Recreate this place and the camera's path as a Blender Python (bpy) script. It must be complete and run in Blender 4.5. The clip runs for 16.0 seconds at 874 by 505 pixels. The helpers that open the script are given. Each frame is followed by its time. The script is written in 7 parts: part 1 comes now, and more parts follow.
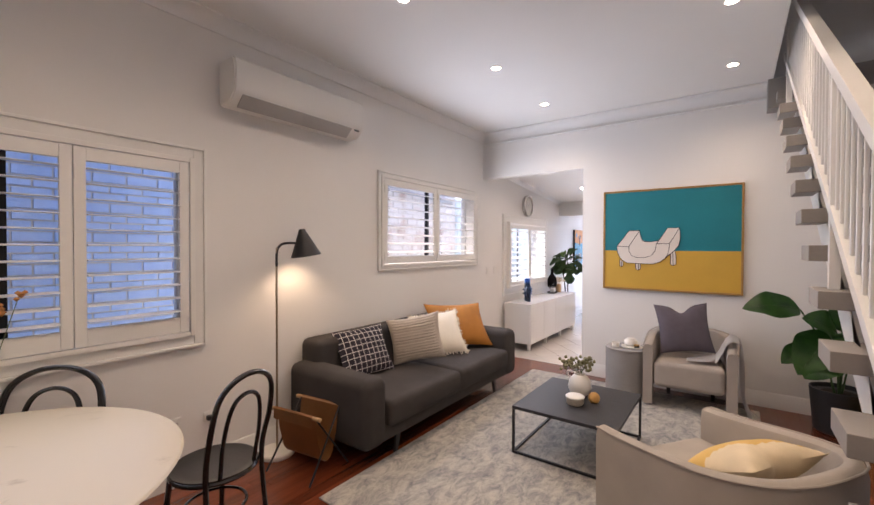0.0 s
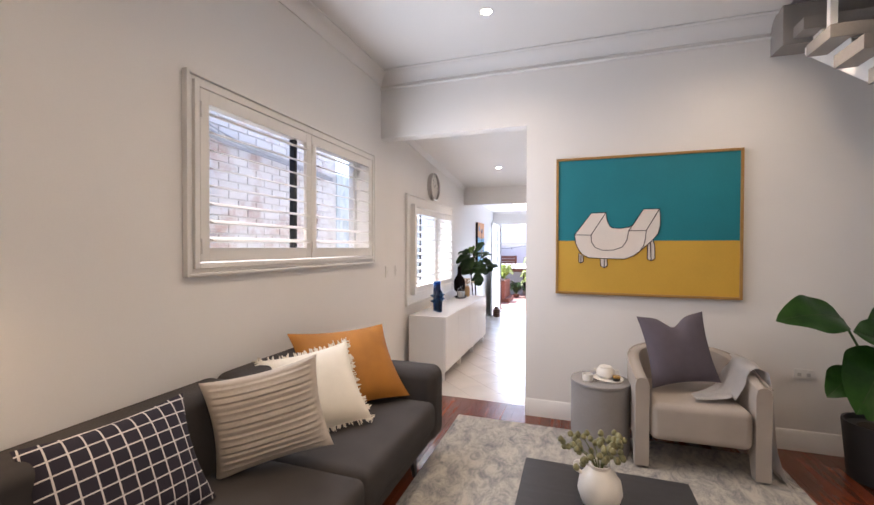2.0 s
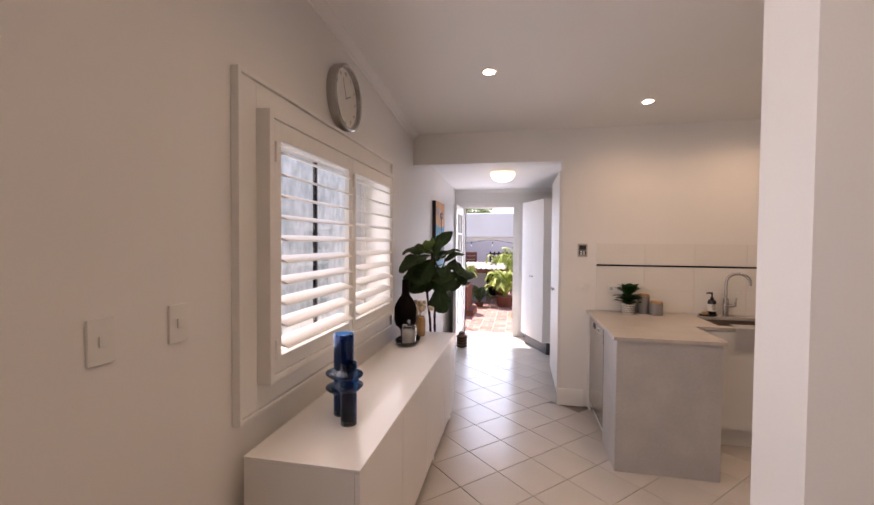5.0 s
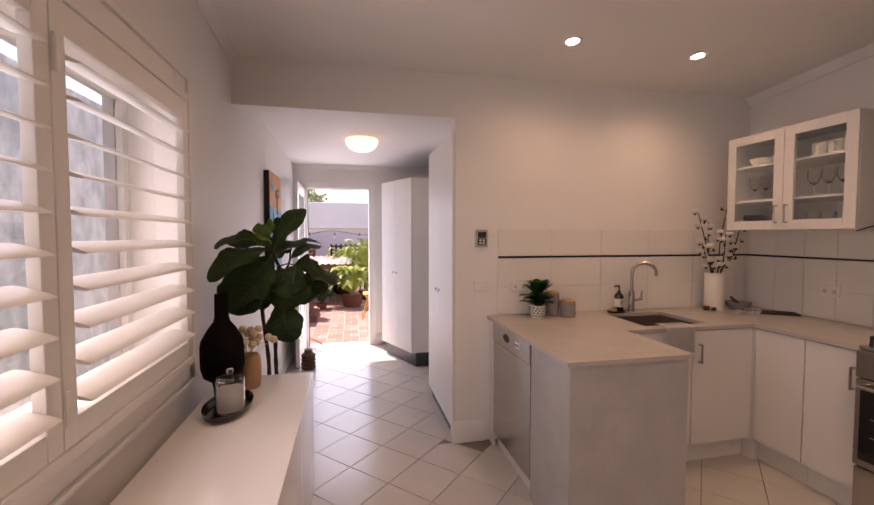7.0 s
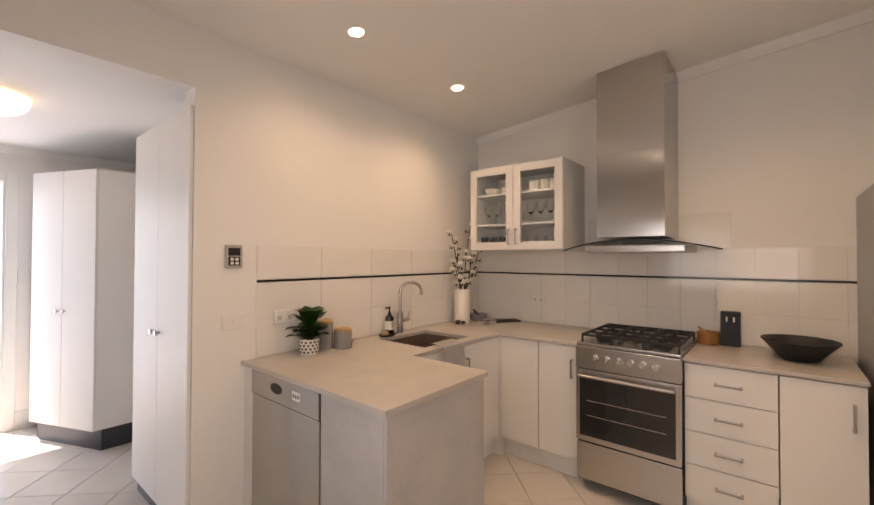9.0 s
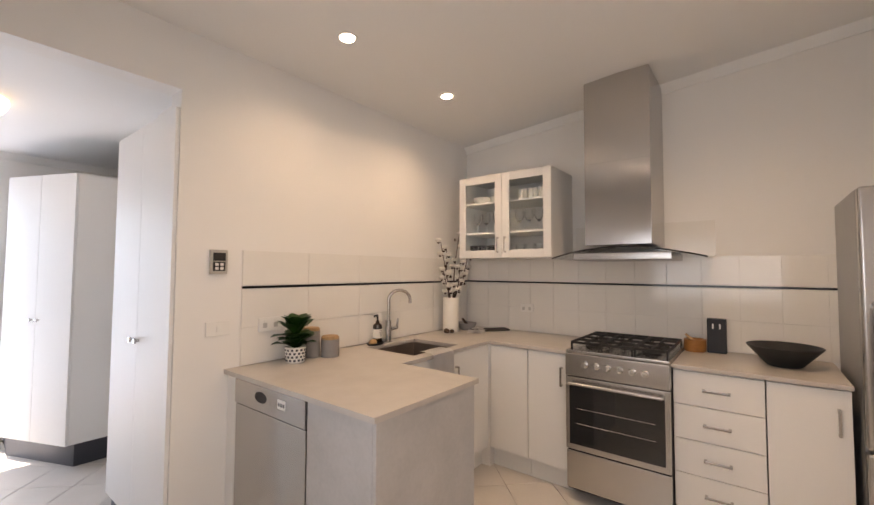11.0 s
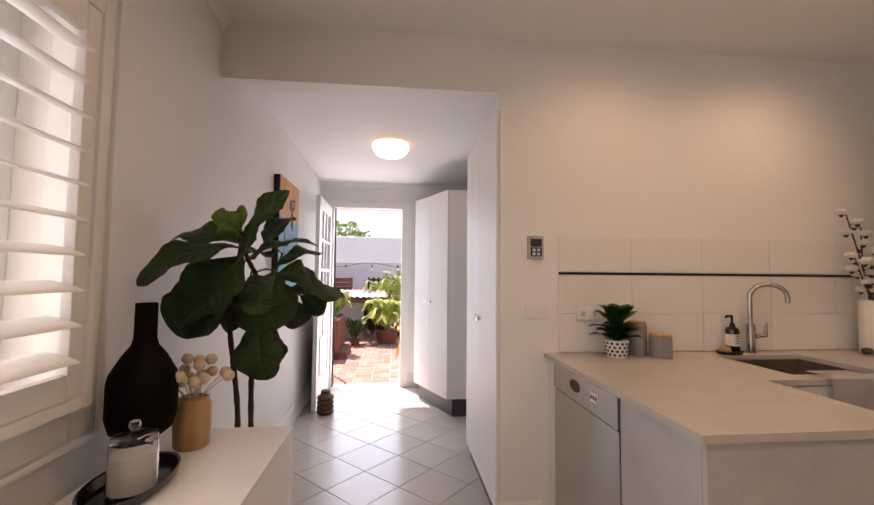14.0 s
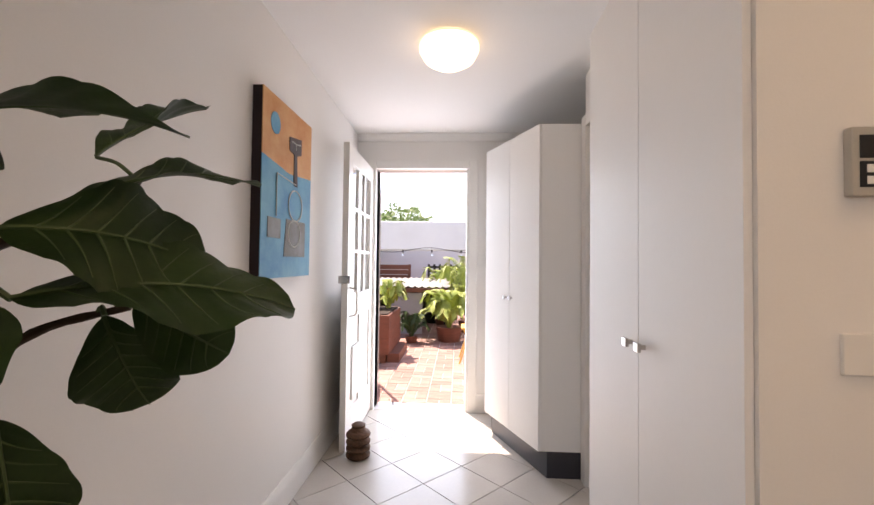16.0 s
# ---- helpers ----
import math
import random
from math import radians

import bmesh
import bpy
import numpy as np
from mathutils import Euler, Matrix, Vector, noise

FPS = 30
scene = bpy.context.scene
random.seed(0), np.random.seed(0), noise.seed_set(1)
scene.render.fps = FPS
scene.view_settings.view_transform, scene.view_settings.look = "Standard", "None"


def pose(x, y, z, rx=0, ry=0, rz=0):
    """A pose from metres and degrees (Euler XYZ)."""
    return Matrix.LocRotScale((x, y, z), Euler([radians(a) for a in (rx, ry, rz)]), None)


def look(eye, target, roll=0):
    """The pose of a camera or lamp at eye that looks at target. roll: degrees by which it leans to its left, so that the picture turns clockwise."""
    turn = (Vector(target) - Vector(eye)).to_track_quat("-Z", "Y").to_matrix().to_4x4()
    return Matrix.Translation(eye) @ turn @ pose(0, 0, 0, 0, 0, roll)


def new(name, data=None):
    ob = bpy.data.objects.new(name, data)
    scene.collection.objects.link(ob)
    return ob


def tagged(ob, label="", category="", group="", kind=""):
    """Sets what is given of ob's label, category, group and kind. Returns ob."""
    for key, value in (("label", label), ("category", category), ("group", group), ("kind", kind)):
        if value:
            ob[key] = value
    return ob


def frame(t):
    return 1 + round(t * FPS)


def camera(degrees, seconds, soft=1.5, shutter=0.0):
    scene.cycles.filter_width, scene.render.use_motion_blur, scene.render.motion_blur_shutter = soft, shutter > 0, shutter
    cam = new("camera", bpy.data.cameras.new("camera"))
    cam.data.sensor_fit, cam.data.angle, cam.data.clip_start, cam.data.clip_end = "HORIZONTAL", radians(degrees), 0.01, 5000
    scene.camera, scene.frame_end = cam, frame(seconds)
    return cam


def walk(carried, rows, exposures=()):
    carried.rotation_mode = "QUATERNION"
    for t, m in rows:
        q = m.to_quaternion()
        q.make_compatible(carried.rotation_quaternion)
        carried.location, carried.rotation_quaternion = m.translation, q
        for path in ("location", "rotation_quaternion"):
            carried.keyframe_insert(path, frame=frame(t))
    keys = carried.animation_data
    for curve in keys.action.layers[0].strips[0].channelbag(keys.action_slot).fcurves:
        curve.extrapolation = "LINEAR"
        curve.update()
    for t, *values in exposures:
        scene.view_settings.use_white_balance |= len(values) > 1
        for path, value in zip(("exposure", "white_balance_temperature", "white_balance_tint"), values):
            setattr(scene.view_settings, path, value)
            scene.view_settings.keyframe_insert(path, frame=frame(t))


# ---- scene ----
cam = camera(93.83, 16.0)
PATH = [
    (0.0, 0.063, -0.026, 1.593, 36.11, -0.81, -0.16),
    (0.5, -0.267, 0.246, 1.577, 31.38, -0.80, -0.24),
    (1.0, -0.545, 0.590, 1.556, 26.44, -0.83, -0.29),
    (1.5, -0.817, 1.025, 1.528, 22.11, -0.74, -0.29),
    (2.0, -1.067, 1.490, 1.495, 18.72, -0.74, -0.18),
    (2.5, -1.300, 1.984, 1.466, 16.13, -0.65, -0.17),
    (3.0, -1.511, 2.491, 1.450, 14.40, -0.65, -0.32),
    (3.5, -1.644, 3.014, 1.457, 13.30, -0.84, -0.50),
    (6.0, -2.052, 5.247, 1.504, 5.54, -1.99, -0.10),
    (6.5, -2.135, 5.490, 1.494, -1.77, -2.19, -0.08),
    (7.0, -2.220, 5.691, 1.446, -11.93, -2.42, -0.07),
    (7.5, -2.236, 5.919, 1.386, -23.69, -2.30, -0.15),
    (8.0, -2.272, 6.075, 1.406, -35.19, -1.82, -0.19),
    (8.5, -2.271, 6.193, 1.412, -44.57, -0.60, -0.19),
    (9.0, -2.276, 6.259, 1.416, -50.27, 0.87, -0.14),
    (11.5, -2.269, 6.280, 1.354, -51.99, 2.78, -0.18),
    (12.0, -2.249, 6.246, 1.312, -45.63, 2.83, -0.21),
    (12.5, -2.239, 6.235, 1.307, -35.63, 2.90, -0.24),
    (13.0, -2.219, 6.253, 1.321, -24.83, 3.12, -0.20),
    (13.5, -2.142, 6.282, 1.311, -14.32, 3.19, -0.33),
    (14.0, -2.055, 6.344, 1.277, -5.83, 3.17, -0.53),
    (14.5, -2.022, 6.544, 1.242, -0.50, 2.93, -0.65),
    (15.0, -2.018, 6.860, 1.233, 1.88, 2.25, -0.78),
    (15.5, -2.025, 7.250, 1.239, 2.59, 1.70, -0.73),
    (16.0, -2.046, 7.651, 1.242, 3.07, 1.44, -0.65),
]
EXPOSURES = [(0.0, 2.35, 6400, 23), (2.0, 2.3, 6400, 20), (3.5, 1.65, 6950, 29), (6.0, 1.3, 7900, 30), (7.0, 1.15, 8300, 39), (8.0, 1.5, 8350, 34), (9.0, 1.75, 8150, 25), (11.5, 1.9, 7400, 21), (12.5, 1.7, 7800, 26), (13.5, 1.4, 8100, 28), (14.5, 1.32, 8200, 30), (15.2, 1.5, 8200, 28), (16.0, 1.5, 8100, 24)]
walk(cam, [(t, pose(x, y, z, 90 + pitch, roll, yaw)) for t, x, y, z, yaw, pitch, roll in PATH], EXPOSURES)

# world and sun: a clear midday sky, the sun high behind the back yard
SUN_TO = Vector((-0.20, 0.37, 0.85)).normalized()
world = bpy.data.worlds.new("world")
scene.world = world
world.use_nodes = True
wn = world.node_tree.nodes
sky = wn.new("ShaderNodeTexSky")
sky.sky_type, sky.sun_disc = "NISHITA", False
sky.sun_elevation = math.asin(SUN_TO.z)
sky.sun_rotation = math.atan2(SUN_TO.x, SUN_TO.y)
world.node_tree.links.new(sky.outputs[0], wn["Background"].inputs[0])
wn["Background"].inputs[1].default_value = 0.15
sun = new("sun", bpy.data.lights.new("sun", "SUN"))
sun.data.energy, sun.data.angle, sun.data.color = 4.2, radians(0.5), (1.0, 0.96, 0.9)
sun.matrix_world = look((0, 0, 12), Vector((0, 0, 12)) - SUN_TO)


def daylight(name, at, target, w, h, watts, color=(0.93, 0.97, 1.0)):
    """Sky light that enters by a window or door."""
    lamp = new(name, bpy.data.lights.new(name, "AREA"))
    lamp.data.shape, lamp.data.size, lamp.data.size_y = "RECTANGLE", w, h
    lamp.data.energy, lamp.data.color = watts, color
    lamp.matrix_world = look(at, target)
    return lamp


def downlight_lamp(at, watts, color, size=0.07, cone=150):
    lamp = new("downlight_lamp", bpy.data.lights.new("downlight_lamp", "SPOT"))
    lamp.data.energy, lamp.data.color, lamp.data.spot_size, lamp.data.spot_blend = watts, color, radians(cone), 1.0
    lamp.data.shadow_soft_size = size
    lamp.matrix_world = look(at, (at[0], at[1], 0))


WARM, NEUTRAL = (1.0, 0.76, 0.51), (1.0, 0.80, 0.56)
daylight("dining_window_light", (-2.82, 0.25, 1.58), (0, 0.25, 1.4), 1.6, 1.1, 1.7, (0.80, 0.90, 1.0))
daylight("living_window_light", (-2.82, 4.0, 1.85), (0, 4.0, 1.75), 1.9, 0.9, 7.5, (0.80, 0.90, 1.0))
daylight("kitchen_window_light", (-2.74, 6.725, 1.40), (0, 6.725, 1.2), 1.5, 0.8, 2.2, (0.80, 0.90, 1.0))
daylight("kitchen_sky_light", (-3.05, 6.725, 1.465), (0, 6.725, 1.40), 1.5, 1.0, 2.0, (0.74, 0.87, 1.0))
daylight("back_door_light", (-2.36, 11.2, 1.05), (-2.3, 8, 0.9), 0.75, 1.9, 8.0, (0.61, 0.79, 1.0))


# ---- materials ----
def material(name, base, rough=0.5, metal=0.0, vary=0.06, scale=3.0, fine=60.0, bump=0.05, spread=0.0, coat=0.0, stretch=(1, 1, 1), rand=0.0, spec=0.5):
    """A surface with large stains and fine grain; spread lightens or darkens each piece a little."""
    m = bpy.data.materials.new(name)
    m.use_nodes = True
    n, l = m.node_tree.nodes, m.node_tree.links
    p = n["Principled BSDF"]
    p.inputs["Roughness"].default_value, p.inputs["Metallic"].default_value = rough, metal
    p.inputs["Coat Weight"].default_value = coat
    p.inputs["Specular IOR Level"].default_value = spec
    tc = n.new("ShaderNodeTexCoord")
    mp = n.new("ShaderNodeMapping")
    mp.inputs["Scale"].default_value = stretch
    l.new(tc.outputs["Object"], mp.inputs[0])
    big, small = n.new("ShaderNodeTexNoise"), n.new("ShaderNodeTexNoise")
    big.inputs["Scale"].default_value, small.inputs["Scale"].default_value = scale, fine
    big.inputs["Detail"].default_value, small.inputs["Detail"].default_value = 4, 3
    for t in (big, small):
        l.new(mp.outputs[0], t.inputs["Vector"])
    add = n.new("ShaderNodeMath")
    add.operation = "MULTIPLY_ADD"
    l.new(small.outputs[0], add.inputs[0])
    add.inputs[1].default_value = 0.4
    l.new(big.outputs[0], add.inputs[2])
    ramp = n.new("ShaderNodeMapRange")
    ramp.inputs[1].default_value, ramp.inputs[2].default_value = 0.45, 0.95
    ramp.inputs[3].default_value, ramp.inputs[4].default_value = 1 - vary, 1 + vary
    l.new(add.outputs[0], ramp.inputs[0])
    value = ramp.outputs[0]
    if spread:
        info = n.new("ShaderNodeObjectInfo")
        rr = n.new("ShaderNodeMapRange")
        rr.inputs[3].default_value, rr.inputs[4].default_value = 1 - spread, 1 + spread
        l.new(info.outputs["Random"], rr.inputs[0])
        mul = n.new("ShaderNodeMath")
        mul.operation = "MULTIPLY"
        l.new(value, mul.inputs[0]), l.new(rr.outputs[0], mul.inputs[1])
        value = mul.outputs[0]
    mix = n.new("ShaderNodeVectorMath")
    mix.operation = "SCALE"
    mix.inputs[0].default_value = base
    l.new(value, mix.inputs["Scale"])
    l.new(mix.outputs[0], p.inputs["Base Color"])
    if rand:
        rg = n.new("ShaderNodeMapRange")
        rg.inputs[3].default_value, rg.inputs[4].default_value = rough - rand, rough + rand
        l.new(big.outputs[0], rg.inputs[0]), l.new(rg.outputs[0], p.inputs["Roughness"])
    if bump:
        b = n.new("ShaderNodeBump")
        b.inputs["Strength"].default_value, b.inputs["Distance"].default_value = bump, 0.01
        l.new(small.outputs[0], b.inputs["Height"]), l.new(b.outputs[0], p.inputs["Normal"])
    return m


def two_tone(name, low, high, scale, rough=0.8, at=(0.4, 0.6), detail=6, stretch=(1, 1, 1), bump=0.2, distort=0.0, metal=0.0, fine=250.0):
    """A surface mottled between two colours."""
    m = material(name, low, rough, metal, bump=bump, fine=fine)
    n, l = m.node_tree.nodes, m.node_tree.links
    tc, mp, t, r = n.new("ShaderNodeTexCoord"), n.new("ShaderNodeMapping"), n.new("ShaderNodeTexNoise"), n.new("ShaderNodeValToRGB")
    mp.inputs["Scale"].default_value = stretch
    t.inputs["Scale"].default_value, t.inputs["Detail"].default_value, t.inputs["Distortion"].default_value = scale, detail, distort
    t.inputs["Roughness"].default_value = 0.65
    l.new(tc.outputs["Object"], mp.inputs[0]), l.new(mp.outputs[0], t.inputs["Vector"]), l.new(t.outputs[0], r.inputs[0])
    r.color_ramp.elements[0].position, r.color_ramp.elements[1].position = at
    r.color_ramp.elements[0].color, r.color_ramp.elements[1].color = (*low, 1), (*high, 1)
    l.new(r.outputs[0], n["Principled BSDF"].inputs["Base Color"])
    return m


def glow(name, color, strength):
    m = bpy.data.materials.new(name)
    m.use_nodes = True
    p = m.node_tree.nodes["Principled BSDF"]
    p.inputs["Base Color"].default_value = (0.9, 0.9, 0.88, 1)
    p.inputs["Emission Color"].default_value, p.inputs["Emission Strength"].default_value = (*color, 1), strength
    return m


def glass(name, tint=(1, 1, 1), rough=0.0):
    m = bpy.data.materials.new(name)
    m.use_nodes = True
    p = m.node_tree.nodes["Principled BSDF"]
    p.inputs["Base Color"].default_value, p.inputs["Roughness"].default_value = (*tint, 1), rough
    p.inputs["Transmission Weight"].default_value, p.inputs["IOR"].default_value = 1.0, 1.45
    return m


WALL = material("wall_paint", (0.80, 0.785, 0.76), 0.6, vary=0.025, scale=0.9, fine=180, bump=0.03)
CEIL = material("ceiling_paint", (0.82, 0.815, 0.80), 0.7, vary=0.02, scale=0.7, fine=140, bump=0.02)
TRIM = material("trim_gloss_paint", (0.80, 0.79, 0.76), 0.3, vary=0.03, scale=4, fine=90, bump=0.02)
SHUTTER = material("shutter_paint", (0.80, 0.785, 0.75), 0.38, vary=0.02, scale=5, bump=0.01)
CAB = material("cabinet_white", (0.72, 0.71, 0.69), 0.42, vary=0.015, scale=2, bump=0.0, rand=0.05)
GLOSS = material("sideboard_gloss_white", (0.80, 0.79, 0.78), 0.12, vary=0.015, scale=2, bump=0.0, rand=0.04)
STONE = two_tone("benchtop_stone", (0.44, 0.405, 0.37), (0.51, 0.475, 0.435), 5, 0.32, (0.35, 0.7), bump=0.02)
PENPANEL = material("bench_end_panel", (0.42, 0.41, 0.405), 0.45, vary=0.10, scale=5)
STEEL = material("brushed_steel", (0.52, 0.50, 0.48), 0.27, 1.0, vary=0.012, scale=0.5, fine=14, stretch=(1, 1, 30), bump=0.0)
HOODSTEEL = material("hood_brushed_steel", (0.52, 0.50, 0.48), 0.17, 1.0, vary=0.012, scale=0.5, fine=14, stretch=(1, 1, 30), bump=0.0)
tn = HOODSTEEL.node_tree.nodes.new("ShaderNodeTangent")
tn.direction_type, tn.axis = "RADIAL", "Z"
HOODSTEEL.node_tree.links.new(tn.outputs[0], HOODSTEEL.node_tree.nodes["Principled BSDF"].inputs["Tangent"])
HOODSTEEL.node_tree.nodes["Principled BSDF"].inputs["Anisotropic"].default_value = 0.85
CHROME = material("chrome", (0.75, 0.74, 0.72), 0.15, 1.0, vary=0.02, bump=0)
IRON = material("cast_iron_black", (0.02, 0.018, 0.017), 0.55, 0.3, vary=0.2, scale=20, bump=0.1)
BLACK = material("black_metal", (0.018, 0.018, 0.02), 0.42, 0.4, vary=0.15, scale=8, bump=0.03)
BLACKGLOSS = material("black_lacquer", (0.012, 0.011, 0.011), 0.2, vary=0.1, scale=6, bump=0.02, coat=0.3)
BLACKGLASS = material("oven_glass", (0.01, 0.01, 0.011), 0.06, vary=0.05, bump=0, coat=0.5)
SOFA = material("sofa_charcoal_wool", (0.058, 0.052, 0.049), 0.9, vary=0.14, scale=5, fine=420, bump=0.35, spec=0.2)
BOUCLE = material("armchair_oatmeal", (0.42, 0.37, 0.31), 0.95, vary=0.08, scale=5, fine=380, bump=0.4, spec=0.2)
GREYCHAIR = material("armchair_light_grey", (0.42, 0.375, 0.33), 0.95, vary=0.08, scale=5, fine=380, bump=0.4, spec=0.2)
MUSTARD = material("mustard_velvet", (0.34, 0.13, 0.011), 0.75, vary=0.16, scale=7, fine=300, bump=0.2)
YELLOW = material("yellow_linen", (0.66, 0.42, 0.12), 0.9, vary=0.12, scale=8, fine=300, bump=0.3)
CREAM = material("cream_cotton", (0.74, 0.68, 0.57), 0.95, vary=0.05, scale=9, fine=350, bump=0.4)
OAT = material("oat_ribbed_knit", (0.52, 0.46, 0.39), 0.95, vary=0.08, scale=9, fine=350, bump=0.5)
SLATE = material("slate_linen", (0.115, 0.10, 0.125), 0.95, vary=0.12, scale=9, fine=350, bump=0.4)
THROW = material("pale_grey_wool", (0.70, 0.68, 0.67), 0.95, vary=0.07, scale=9, fine=300, bump=0.5)
TAN = material("tan_leather", (0.30, 0.135, 0.045), 0.45, vary=0.2, scale=7, fine=200, bump=0.2, rand=0.08)
OAK = material("oak", (0.42, 0.26, 0.12), 0.45, vary=0.2, scale=3, fine=40, stretch=(12, 12, 1), bump=0.1)
MARBLE = two_tone("marble", (0.36, 0.30, 0.21), (0.56, 0.49, 0.375), 1.6, 0.38, (0.32, 0.42), distort=1.4, bump=0.0)
FLOORWOOD = material("jarrah_board", (0.14, 0.034, 0.014), 0.22, vary=0.3, scale=2, fine=30, stretch=(10, 0.6, 1), bump=0.05, spread=0.28, coat=0.25, rand=0.06)
TILE = material("floor_tile", (0.55, 0.515, 0.475), 0.22, vary=0.05, scale=2.5, fine=60, bump=0.02, spread=0.035, rand=0.06)
GROUT = material("grout", (0.24, 0.20, 0.175), 0.9, vary=0.2, scale=5)
WALLTILE = material("wall_tile_gloss", (0.78, 0.76, 0.72), 0.08, vary=0.015, scale=3, bump=0.004, spread=0.01)
WALLGROUT = material("wall_tile_grout", (0.77, 0.75, 0.71), 0.9)
RUG = two_tone("distressed_rug", (0.12, 0.135, 0.15), (0.48, 0.445, 0.39), 13, 0.97, (0.34, 0.58), detail=15, stretch=(1.0, 0.55, 1), bump=0.5, distort=0.6)
RUG.node_tree.nodes["Noise Texture.002"].inputs["Roughness"].default_value = 0.82
HALLWHITE = material("cupboard_satin_white", (0.82, 0.81, 0.79), 0.48, vary=0.015, scale=2, bump=0.0, rand=0.05)
CONCRETE = material("side_table_grey", (0.27, 0.255, 0.25), 0.8, vary=0.08, scale=5, bump=0.06)
CERAMIC = material("white_ceramic", (0.78, 0.75, 0.69), 0.3, vary=0.04, scale=9, bump=0.03)
DARKCERAMIC = material("dark_bottle_vase", (0.005, 0.003, 0.003), 0.75, vary=0.2, scale=8, bump=0.05, spec=0.08)
BLUEGLASS = glass("blue_glass", (0.035, 0.13, 0.29), 0.03)
LEAF = two_tone("fig_leaf", (0.020, 0.048, 0.013), (0.058, 0.110, 0.028), 7, 0.45, (0.3, 0.75), bump=0.1, fine=60)
LEAF.node_tree.nodes["Principled BSDF"].inputs["Specular IOR Level"].default_value = 0.42
LEAFVEIN = material("leaf_vein", (0.06, 0.105, 0.035), 0.5)
NEWLEAF = material("young_leaf", (0.15, 0.26, 0.04), 0.4, vary=0.2, scale=9, bump=0.1)
BIGLEAF = two_tone("broad_leaf", (0.014, 0.062, 0.012), (0.055, 0.165, 0.025), 6, 0.3, (0.3, 0.75), bump=0.1, fine=60)
BARK = material("bark", (0.055, 0.032, 0.02), 0.9, vary=0.3, scale=30, bump=0.5)
POT = material("charcoal_pot", (0.022, 0.022, 0.024), 0.6, vary=0.15, scale=8, bump=0.08)
GREYPLASTIC = material("charcoal_kick", (0.03, 0.03, 0.04), 0.45, vary=0.1)
PLASTIC = material("white_plastic", (0.78, 0.77, 0.74), 0.35, vary=0.01, bump=0)
GREYMETAL = material("stair_grey_paint", (0.30, 0.275, 0.25), 0.5, vary=0.06, scale=4)
PANE = glass("window_glass")
CLEAR = glass("clear_glass")
FROST = glass("cabinet_glass", (0.92, 0.95, 0.94), 0.04)
# The sky's blue light in the passage, put into the brick colour.
SKYLITBRICK = two_tone("skylit_blue_brick", (0.30, 0.45, 0.74), (0.42, 0.57, 0.84), 5, 0.85, (0.3, 0.7), bump=0.6, fine=90)
BRICK = two_tone("pale_brick", (0.42, 0.31, 0.27), (0.64, 0.64, 0.64), 2.6, 0.9, (0.34, 0.50), bump=0.6, fine=90)
l_ = BRICK.node_tree.links
l_.new(BRICK.node_tree.nodes.new("ShaderNodeNewGeometry").outputs["Position"], BRICK.node_tree.nodes["Mapping.001"].inputs[0])
MORTAR = material("mortar", (0.58, 0.57, 0.55), 0.95, vary=0.15, scale=8, bump=0.3)
PAVER = material("brick_paver", (0.34, 0.20, 0.175), 0.9, vary=0.2, scale=8, fine=90, bump=0.4, spread=0.2)
RENDERED = material("white_render", (0.72, 0.72, 0.72), 0.9, vary=0.05, scale=2, fine=80, bump=0.2)
DARKWOOD = material("dark_timber", (0.03, 0.024, 0.02), 0.8, vary=0.3, scale=4, stretch=(1, 1, 8), bump=0.3)
REDWOOD = material("merbau_timber", (0.16, 0.05, 0.028), 0.6, vary=0.25, scale=4, stretch=(1, 1, 8), bump=0.2)
PALM = material("palm_leaf", (0.30, 0.38, 0.07), 0.5, vary=0.3, scale=6)
LAMPGLOW = glow("downlight_lens", (1.0, 0.86, 0.66), 14)
OYSTERGLOW = glow("oyster_diffuser", (1.0, 0.80, 0.52), 0.75)
BULBGLOW = glow("bulb", (1.0, 0.78, 0.5), 8)


# ---- mesh tools ----
def finish(ob, angle=38):
    me = ob.data
    bm = bmesh.new()
    bm.from_mesh(me)
    for f in bm.faces:
        f.smooth = True
    for e in bm.edges:
        e.smooth = not (len(e.link_faces) != 2 or e.calc_face_angle(0) > radians(angle))
    normals = flat_faced_normals(bm) if len(bm.faces) < 700 else None
    bm.to_mesh(me)
    bm.free()
    if normals:
        me.normals_split_custom_set(normals)
    return ob


def flat_faced_normals(bm):
    """Corner normals weighted by face area, so that large faces stay flat and only the rounded edges bend."""
    areas = [f.calc_area() for f in bm.faces]
    if not areas or max(areas) < 15 * sorted(areas)[len(areas) // 2]:
        return None
    bm.faces.index_update()
    out = []
    for f in bm.faces:
        for loop in f.loops:
            seen, todo, total = {f}, [f], Vector()
            while todo:
                g = todo.pop()
                total += g.normal * areas[g.index]
                for e in g.edges:
                    if e.smooth and loop.vert in e.verts:
                        for h in e.link_faces:
                            if h not in seen:
                                seen.add(h)
                                todo.append(h)
            out.append(total.normalized() if total.length > 1e-12 else f.normal.copy())
    return out


